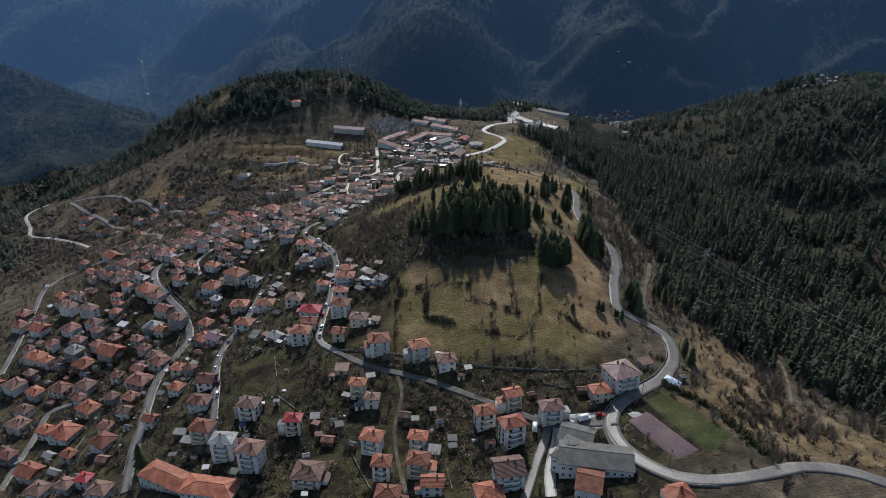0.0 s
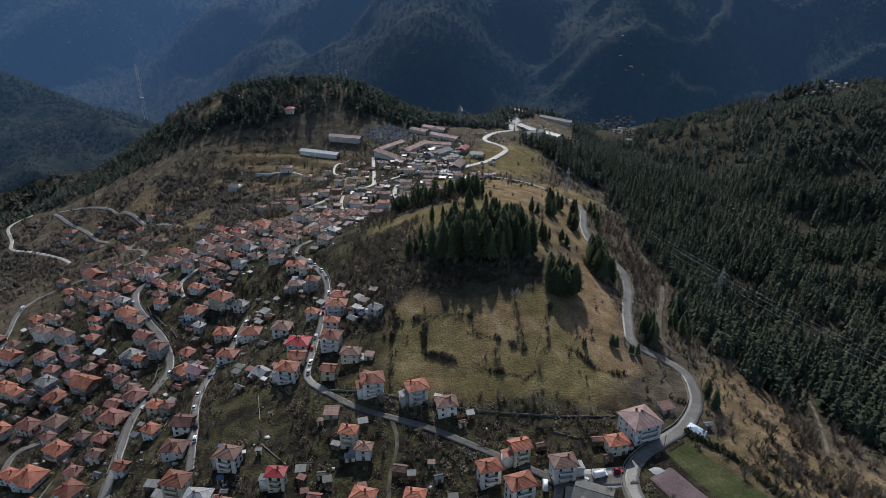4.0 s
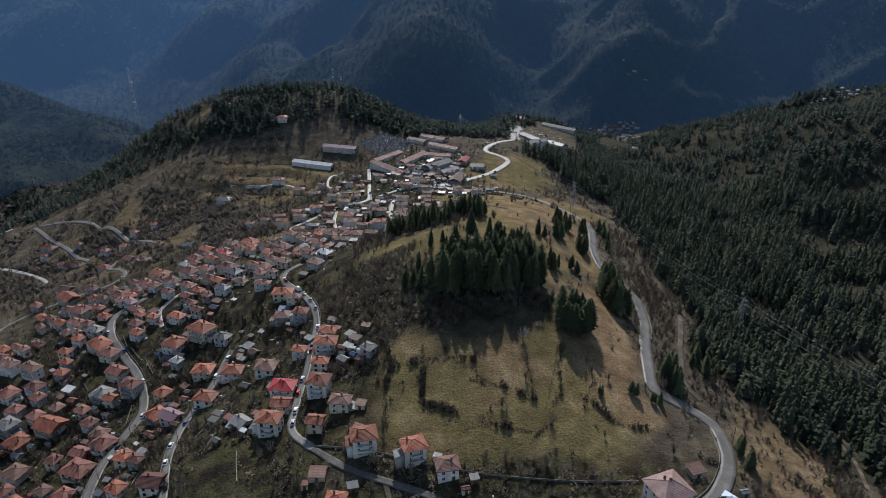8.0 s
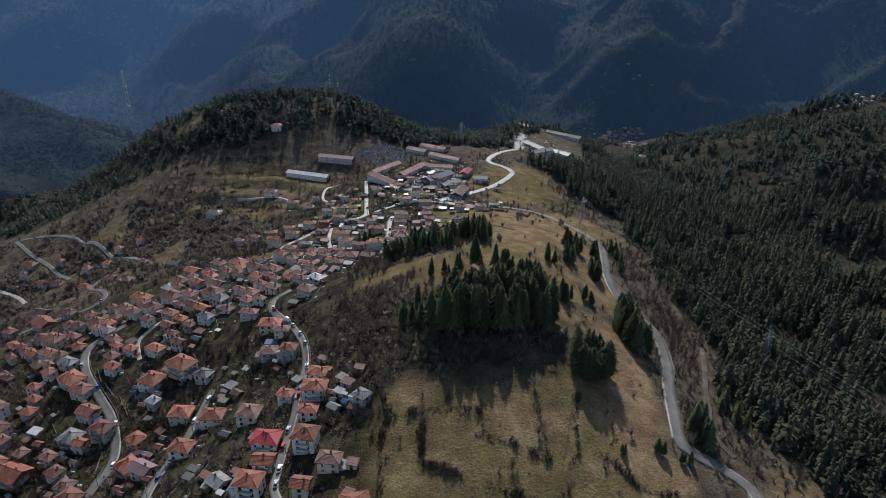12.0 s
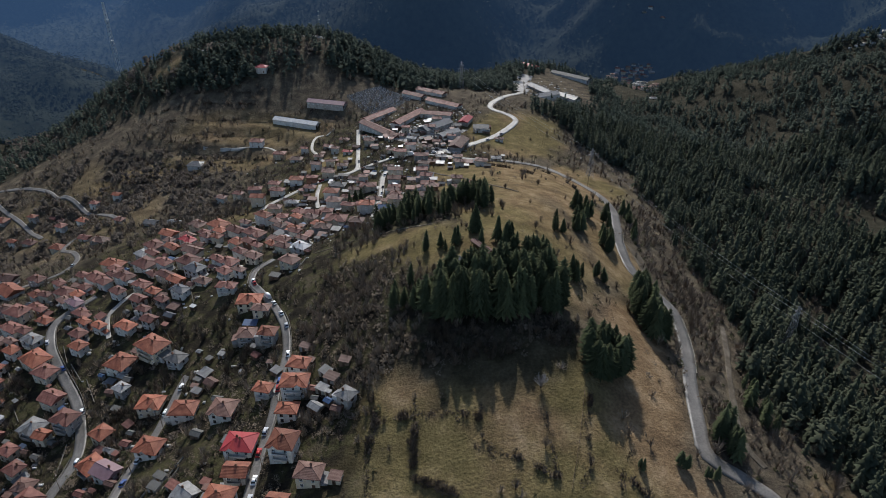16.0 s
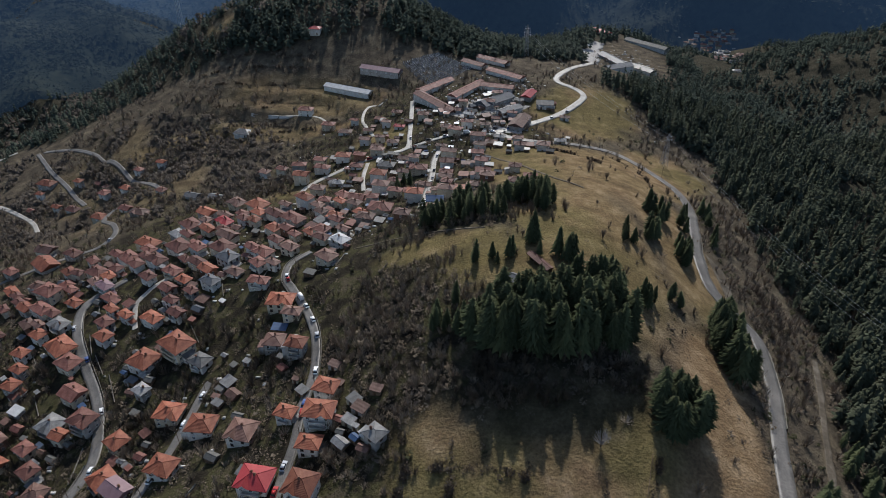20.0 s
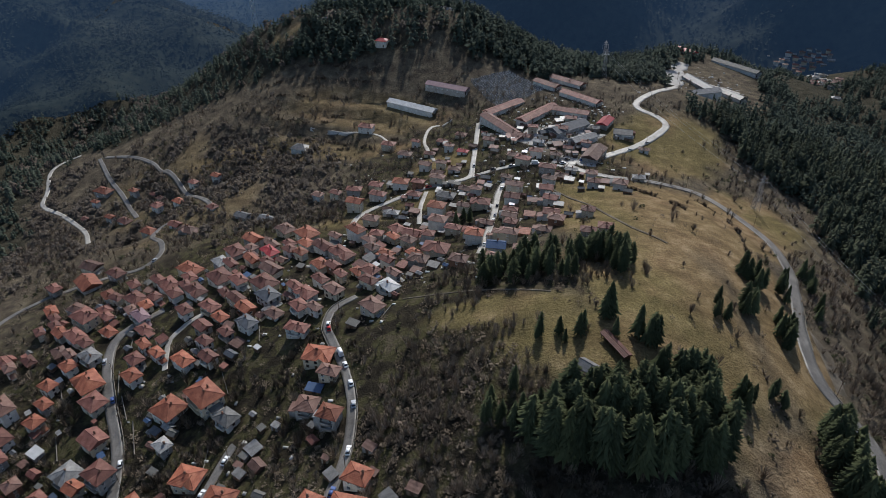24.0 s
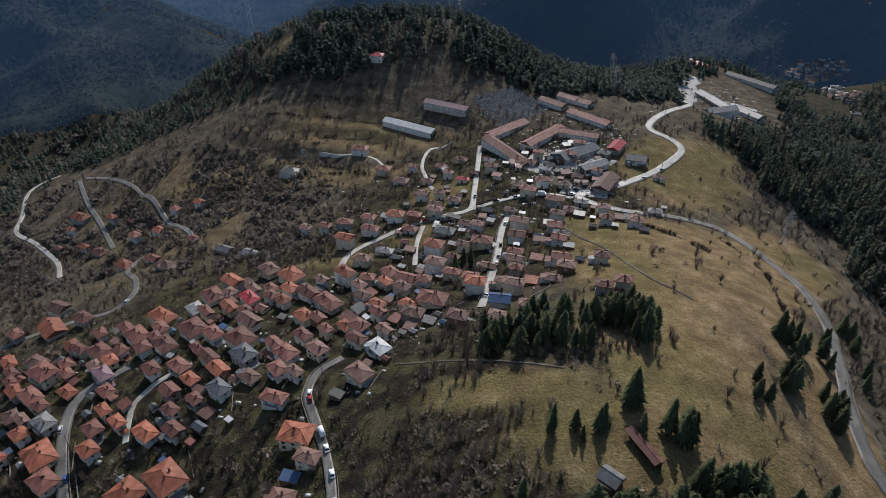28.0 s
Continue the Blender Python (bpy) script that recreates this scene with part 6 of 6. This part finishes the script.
# ---- pylons, masts and wires ----
def bar(v, f, p, q, t):
    """A thin square bar from p to q, added to lists."""
    p, q = Vector(p), Vector(q)
    u = (q - p).normalized()
    s = u.cross(Vector((0.3, 0.2, 1)) if abs(u.z) < 0.9 else Vector((1, 0, 0))).normalized() * t
    w = u.cross(s)
    k = len(v)
    v += [tuple(e + o) for e in (p, q) for o in (s, w, -s, -w)]
    f += [(k, k + 1, k + 5, k + 4), (k + 1, k + 2, k + 6, k + 5), (k + 2, k + 3, k + 7, k + 6), (k + 3, k, k + 4, k + 7)]


def pylon(x, y, h, rot):
    ob = tagged(new("pylon"), "galvanised steel lattice power pylon with cross arms", "pylon", "power line pylons")
    ob.matrix_basis = pose(x, y, g0(x, y) - 0.5, 0, 0, rot)
    half = lambda z: 1.9 * (1 - z / h) + 0.35
    corner = lambda z, k: (half(z) * (1, 1, -1, -1)[k], half(z) * (-1, 1, 1, -1)[k], z)
    for k in range(4):
        v, f = [], []
        bar(v, f, corner(0, k), corner(h, k), 0.10)
        part("leg", np_mesh("leg", v, f), GALVANISED, ob)
    for k in range(4):
        v, f = [], []
        for j in range(9):
            z0, z1 = h * j / 9, h * (j + 1) / 9
            bar(v, f, corner(z0, k), corner(z1, (k + 1) % 4), 0.06)
            bar(v, f, corner(z0, (k + 1) % 4), corner(z1, k), 0.06)
        part("bracing", np_mesh("bracing", v, f), GALVANISED, ob)
    for z, r in ((h * 0.80, 3.6), (h * 0.90, 2.8)):
        for s in (-1, 1):
            v, f = [], []
            for e in (-0.5, 0.5):
                bar(v, f, (0, e, z), (s * r, 0, z + 0.2), 0.07)
            bar(v, f, (0, 0, z + 1.0), (s * r, 0, z + 0.2), 0.06)
            part("cross_arm", np_mesh("cross_arm", v, f), GALVANISED, ob)
    for s in (-1, 1):
        v, f = [], []
        bar(v, f, (s * 3.6, 0, h * 0.80 + 0.2), (s * 3.6, 0, h * 0.80 - 1.1), 0.12)
        part("insulator", np_mesh("insulator", v, f), CONCRETE, ob)
    return Vector((x, y, g0(x, y) - 0.5 + h * 0.80)), rot


tops = [pylon(204, 412, 27, 20), pylon(147, 624, 25, 20), pylon(57, 830, 27, 20), pylon(70, 1005, 25, 20)]
tops = [pylon(262, 235, 27, 15)] + tops
wire = material("cable", [(0.28, 0.29, 0.30), (0.36, 0.37, 0.38)], 1, 0.5, 0)
for (p, r0), (q, r1) in zip(tops, tops[1:]):
    for s in (-3.6, 0.0, 3.6):
        lift = -1.1 if s else 4.0
        a = p + Vector((s * math.cos(radians(r0)), s * math.sin(radians(r0)), lift))
        b = q + Vector((s * math.cos(radians(r1)), s * math.sin(radians(r1)), lift))
        cu = bpy.data.curves.new("power_cable", "CURVE")
        cu.dimensions, cu.bevel_depth, cu.bevel_resolution = "3D", 0.045, 0
        sp = cu.splines.new("POLY")
        sp.points.add(16)
        for k in range(17):
            u = k / 16
            sp.points[k].co = (*(a.lerp(b, u) - Vector((0, 0, 4 * (a - b).length * 0.025 * u * (1 - u)))), 1)
        cu.materials.append(wire)
        tagged(new("power_cable", cu), "thin grey power cable sagging between pylons", "cable", "power cables")


def mast(x, y, h):
    ob = tagged(new("radio_mast"), "slender steel radio mast on the rocky hilltop", "mast", "hilltop masts")
    ob.matrix_basis = pose(x, y, g0(x, y) - 0.5)
    part("pole", trunk_mesh("pole", h, 0.35, 0.12), GALVANISED, ob)
    for z in (0.6, 0.75, 0.9):
        part("antenna", boxes("antenna", [(-0.9, -0.1, h * z, 0.9, 0.1, h * z + 1.2)]), FRAME, ob)


mast(-98, 908, 30)
mast(-88, 905, 22)
mast(-108, 902, 14)


def utility_pole():
    ob = tagged(new("utility_pole"), "weathered wooden utility pole with cross arm", "pole", "street poles")
    part("pole", trunk_mesh("pole", 8.5, 0.14, 0.10), WOOD, ob)
    part("cross_arm", boxes("cross_arm", [(-0.8, -0.06, 7.8, 0.8, 0.06, 7.95)]), WOOD, ob)
    for u in (-0.7, 0.7):
        part("insulator", boxes("insulator", [(u - 0.06, -0.06, 7.95, u + 0.06, 0.06, 8.15)]), FRAME, ob)
    return ob


# ---- street things, placed along the road lines ----
def beside(road, u, off):
    """A point a share u along a road, off metres to its right, and the road's heading."""
    p = LINES[road]
    k = min(int(u * (len(p) - 1)), len(p) - 2)
    d = p[k + 1] - p[k]
    d = d / (np.linalg.norm(d) + 1e-9)
    q = p[k] + np.array([d[1], -d[0]]) * off
    return q[0], q[1], math.degrees(math.atan2(d[1], d[0]))


POLE = utility_pole()
first = True
for road, n in (("ridge_street", 8), ("upper_street", 5), ("school_street", 1), ("brook_road", 8), ("parked_lane", 6), ("school_road", 12), ("west_road", 6), ("bright_street", 4), ("lane_to_square", 5), ("works_road", 6)):
    for k in range(n):
        x, y, a = beside(road, (k + 0.5) / n, ROADS[road][0] / 2 + 0.9)
        m = pose(x, y, g0(x, y), 0, 0, a)
        if first:
            POLE.matrix_basis, first = m, False
        else:
            copy_thing(POLE, m)


def car(kind):
    """A parked car: lower body, glazed cabin, roof, wheels and lamps."""
    L, W_, paint = (4.2, 1.7, PAINTS[kind]) if kind < 5 else (5.4, 2.0, PAINTS[kind])
    ob = tagged(new("car" if kind < 5 else "van"), f"parked {('white', 'silver', 'black', 'dark red', 'blue', 'white')[kind]} {'car' if kind < 5 else 'delivery van'} at the kerb", "car" if kind < 5 else "van", "parked vehicles")
    h, top = (0.85, 1.45) if kind < 5 else (1.1, 2.3)
    a, b = L / 2, W_ / 2
    prof = [(-a, 0.3), (a, 0.3), (a, h * 0.8), (a - 0.9, h), (-a + 0.3, h), (-a, h * 0.85)]
    v = [(x, s * b, z) for s in (-1, 1) for x, z in prof]
    n = len(prof)
    f = [tuple(range(n)), tuple(range(2 * n - 1, n - 1, -1))] + [(i + n, (i + 1) % n + n, (i + 1) % n, i) for i in range(n)]
    part("body", polys("body", v, f), paint, ob)
    lo, hi = (-a + 0.35, a - 1.2) if kind < 5 else (-a + 0.05, a - 0.7)
    r0, r1 = (lo + 0.35, hi - 0.7) if kind < 5 else (lo + 0.05, hi - 0.5)
    v = [(lo, -b + 0.06, h), (hi, -b + 0.06, h), (hi, b - 0.06, h), (lo, b - 0.06, h), (r0, -b + 0.2, top), (r1, -b + 0.2, top), (r1, b - 0.2, top), (r0, b - 0.2, top)]
    part("cabin", polys("cabin", v, [(0, 1, 5, 4), (1, 2, 6, 5), (2, 3, 7, 6), (3, 0, 4, 7), (4, 5, 6, 7)]), GLASS if kind < 5 else paint, ob, "dark glazed cabin" if kind < 5 else "")
    part("roof", boxes("roof", [(r0, -b + 0.2, top, r1, b - 0.2, top + 0.05)]), paint, ob)
    for u in (-a + 0.8, a - 0.85):
        for s in (-1, 1):
            v, f = [], []
            for q in (0, 1):
                v += [(u + 0.31 * math.cos(k * math.pi / 5), s * (b - 0.1 + 0.16 * q), 0.31 + 0.31 * math.sin(k * math.pi / 5)) for k in range(10)]
            f = [tuple(range(10)), tuple(range(19, 9, -1))] + [(k, (k + 1) % 10, (k + 1) % 10 + 10, k + 10) for k in range(10)]
            part("wheel", polys("wheel", v, f), TYRE, ob)
    return ob


CARS = [car(k) for k in range(6)]
placed = set()
cr = random.Random(9)
for road, n, u0, u1 in (("parked_lane", 9, 0.1, 0.95), ("ridge_street", 13, 0.05, 0.93), ("bright_street", 6, 0.1, 0.9), ("brook_road", 5, 0.3, 0.95), ("lane_to_square", 4, 0.2, 0.8), ("west_road", 3, 0.4, 0.9), ("works_road", 4, 0.0, 0.3), ("square_road", 3, 0.1, 0.9)):
    for k in range(n):
        u = u0 + (u1 - u0) * (k + cr.uniform(0.1, 0.9)) / n
        x, y, a = beside(road, u, (ROADS[road][0] / 2 - 1.0) * (1 if cr.random() < 0.8 else -1))
        e = 1.5
        dz = g0(x + e * math.cos(radians(a)), y + e * math.sin(radians(a))) - g0(x - e * math.cos(radians(a)), y - e * math.sin(radians(a)))
        m = pose(x, y, g0(x, y) + 0.33, 0, 0, a) @ pose(0, 0, 0, 0, -math.degrees(math.atan2(dz, 2 * e)), 0)
        kind = cr.choice([0, 0, 0, 1, 1, 2, 3, 4, 5])
        if kind in placed:
            copy_thing(CARS[kind], m)
        else:
            placed.add(kind)
            CARS[kind].matrix_basis = m
for kind, x, y, a in ((5, 68, 216, 15), (3, 75, 217, 0), (5, 47, 214, 80), (1, 62, 214, 60), (2, 24, 638, 30), (4, 34, 640, 60)):
    m = pose(x, y, g0(x, y) + 0.33, 0, 0, a)
    if kind in placed:
        copy_thing(CARS[kind], m)
    else:
        placed.add(kind)
        CARS[kind].matrix_basis = m


# ---- walls, fences and yard sheds ----
def wall_line(name, pts, h, t, mat, label, category):
    """A wall that follows the land."""
    p = line(pts, 3.0)
    d = np.gradient(p, axis=0)
    d /= np.linalg.norm(d, axis=1)[:, None] + 1e-9
    s = np.stack([d[:, 1], -d[:, 0]], 1) * t / 2
    z = ground(p[:, 0], p[:, 1])
    v = np.stack([np.c_[p - s, z - 1.0], np.c_[p - s, z + h], np.c_[p + s, z + h], np.c_[p + s, z - 1.0]], 1)
    i = np.arange(v.shape[0] * 4).reshape(-1, 4)
    f = np.concatenate([np.stack([i[:-1, k], i[:-1, k + 1], i[1:, k + 1], i[1:, k]], -1) for k in range(3)] + [i[:1], i[-1:, ::-1]])
    me = np_mesh(name, v.reshape(-1, 3), f)
    me.materials.append(mat)
    return tagged(new(name, me), label, category, "village walls")


wall_line("retaining_wall", [(-41, 279), (-18, 272), (4, 262), (30, 253), (56, 248), (82, 246)], 0.8, 0.3, STONE, "long grey stone retaining wall below the meadow", "wall")
wall_line("retaining_wall", [(78, 196), (76, 206), (77, 216), (83, 224)], 0.8, 0.25, STONE, "low stone wall along the road bend", "wall")
for road, u0, u1, side in (("ridge_street", 0.25, 0.65, 1), ("ridge_street", 0.75, 1.0, -1), ("brook_road", 0.05, 0.5, -1), ("school_road", 0.42, 0.56, 1), ("parked_lane", 0.1, 0.6, -1), ("bright_street", 0.1, 0.9, -1), ("brook_road", 0.6, 0.95, 1), ("school_road", 0.1, 0.3, -1), ("school_road", 0.58, 0.64, 1)):
    pts = [beside(road, u0 + (u1 - u0) * k / 9, side * (ROADS[road][0] / 2 + 0.5))[:2] for k in range(10)]
    wall_line("garden_wall", pts, 0.9, 0.3, STONE, "low grey wall along the street edge", "wall")


# terrace walls of the gardens, level along the slope
tr = random.Random(31)
k = 0
while k < 44:
    x, y = tr.uniform(-230, 60), tr.uniform(185, 560)
    if meadow(x, y) > 0.2 or flank(x, y) > 0.05 or ((HOUSE_AT[:, 0] - x) ** 2 + (HOUSE_AT[:, 1] - y) ** 2).min() > 400:
        continue
    gxy = g0(x + 2, y) - g0(x - 2, y), g0(x, y + 2) - g0(x, y - 2)
    n_ = math.hypot(*gxy) + 1e-6
    ux, uy, half = -gxy[1] / n_, gxy[0] / n_, tr.uniform(5, 11)
    pts = [(x + ux * half * e, y + uy * half * e) for e in (-1, -0.3, 0.4, 1)]
    q = np.array(pts)
    if not free(q[:, 0], q[:, 1], -1.0).all() or off_road(q[:, 0], q[:, 1]).min() < 4:
        continue
    wall_line("terrace_wall", pts, tr.uniform(0.4, 0.9), 0.35, STONE, "low dry-stone terrace wall across a garden", "wall")
    k += 1


# ---- small pale litter of yards: stacked planks, sheets, blocks ----
lr = random.Random(77)
rows = []
for cx, cy, rx, ry, n in ((25, 690, 50, 50, 460), (155, 880, 36, 45, 110), (-90, 430, 110, 100, 260), (-20, 600, 90, 60, 150), (20, 230, 80, 25, 14), (-150, 300, 80, 70, 70)):
    for _ in range(n):
        x, y = lr.gauss(cx, rx * 0.6), lr.gauss(cy, ry * 0.6)
        if meadow(x, y) > 0.3 or flank(x, y) > 0.05 or (cy < 600 and ((HOUSE_AT[:, 0] - x) ** 2 + (HOUSE_AT[:, 1] - y) ** 2).min() > 150) or off_road([x], [y])[0] < 3.2 or not free(np.array([x]), np.array([y]), 0.2)[0]:
            continue
        z, w, d_, h = g0(x, y), lr.uniform(0.3, 1.3), lr.uniform(0.3, 0.9), lr.uniform(0.2, 0.8)
        rows.append((x - w, y - d_, z - 0.3, x + w, y + d_, z + h))
me = boxes("yard_litter", rows)
me.materials.append(material("pale_litter", [(0.16, 0.15, 0.14), (0.34, 0.33, 0.31), (0.62, 0.61, 0.6)], 0.03, 0.4, 0.1, 0, 20))
tagged(new("yard_litter", me), "stacked planks, sheets and blocks littering the yards", "litter", kind="stuff")


# ---- far valley: tall mast, hamlets and quarry seen through the gaps ----
def tall_mast(x, y, h):
    ob = tagged(new("lattice_mast"), "very tall pale lattice mast rising from the valley", "mast")
    ob.matrix_basis = pose(x, y, g0(x, y) - 1)
    for k in range(4):
        v, f = [], []
        a, c = (1, 1, -1, -1)[k], (-1, 1, 1, -1)[k]
        bar(v, f, (a * 5.0, c * 5.0, 0), (a * 1.6, c * 1.6, h), 0.8)
        part("leg", np_mesh("leg", v, f), FRAME, ob)
        v, f = [], []
        b2, d2 = (1, 1, -1, -1)[(k + 1) % 4], (-1, 1, 1, -1)[(k + 1) % 4]
        for j in range(12):
            r0, r1 = 5.0 - 3.4 * j / 12, 5.0 - 3.4 * (j + 1) / 12
            bar(v, f, (a * r0, c * r0, h * j / 12), (b2 * r1, d2 * r1, h * (j + 1) / 12), 0.22)
        part("bracing", np_mesh("bracing", v, f), FRAME, ob)
    for z in (0.55, 0.8):
        part("platform", boxes("platform", [(-4, -4, h * z, 4, 4, h * z + 1.2)]), FRAME, ob)


tall_mast(-696, 1740, -79 - g0(-696, 1740))
hv = random.Random(21)
for cx, cy, rx, ry, n, lo, hi in ((350, 1110, 14, 36, 26, 2, 5), (410, 1335, 40, 24, 34, 1.5, 5), (620, 1000, 34, 9, 26, 2, 6), (-214, 880, 22, 8, 18, 1, 3.5), (-100, 893, 16, 5, 22, 1, 3)):
    rows = []
    for _ in range(n):
        x, y = hv.gauss(cx, rx * 0.6), hv.gauss(cy, ry * 0.6)
        z, w, d_, h = g0(x, y), hv.uniform(lo, hi) / 2, hv.uniform(lo, hi) / 2, hv.uniform(0.5, 1.0) * lo
        rows.append((x - w, y - d_, z - 2, x + w, y + d_, z + h))
    me = boxes("far_hamlet", rows)
    me.materials.append(GRAVEL)
    tagged(new("far_hamlet", me), "far pale buildings and bare rock in the valley", "hamlet", kind="stuff")


# ---- field paths, fences and beds ----
def fence(pts, label):
    """A post-and-rail fence that follows the land: each post and each rail a part."""
    ob = tagged(new("fence"), label, "fence", "garden fences")
    p = line(pts, 2.4)
    ob.matrix_basis = pose(p[0][0], p[0][1], g0(*p[0]))
    base = Vector((p[0][0], p[0][1], g0(*p[0])))
    for a, b in zip(p, p[1:]):
        if np.linalg.norm(b - a) < 0.5:
            continue
        u, w = Vector((a[0], a[1], g0(*a))) - base, Vector((b[0], b[1], g0(*b))) - base
        part("post", FENCE_POST, WOOD, ob, "", pose(*u))
        for z in (0.5, 1.0):
            v, f = [], []
            bar(v, f, u + Vector((0, 0, z)), w + Vector((0, 0, z)), 0.05)
            part("rail", np_mesh("rail", v, f), WOOD, ob)


FENCE_POST = boxes("post", [(-0.07, -0.07, -0.4, 0.07, 0.07, 1.25)])
for pts in ([(66, 320), (60, 300), (54, 283)], [(12, 282), (28, 276), (45, 271)], [(-5, 262), (-2, 250), (-6, 240)], [(-64, 236), (-52, 240), (-44, 238)], [(112, 240), (122, 226), (129, 210)], [(22, 214), (16, 226), (20, 234)], [(-30, 208), (-26, 190)], [(8, 205), (18, 204), (20, 196)], [(-74, 262), (-60, 268), (-56, 280)]):
    fence(pts, "weathered wooden post-and-rail fence round a garden")
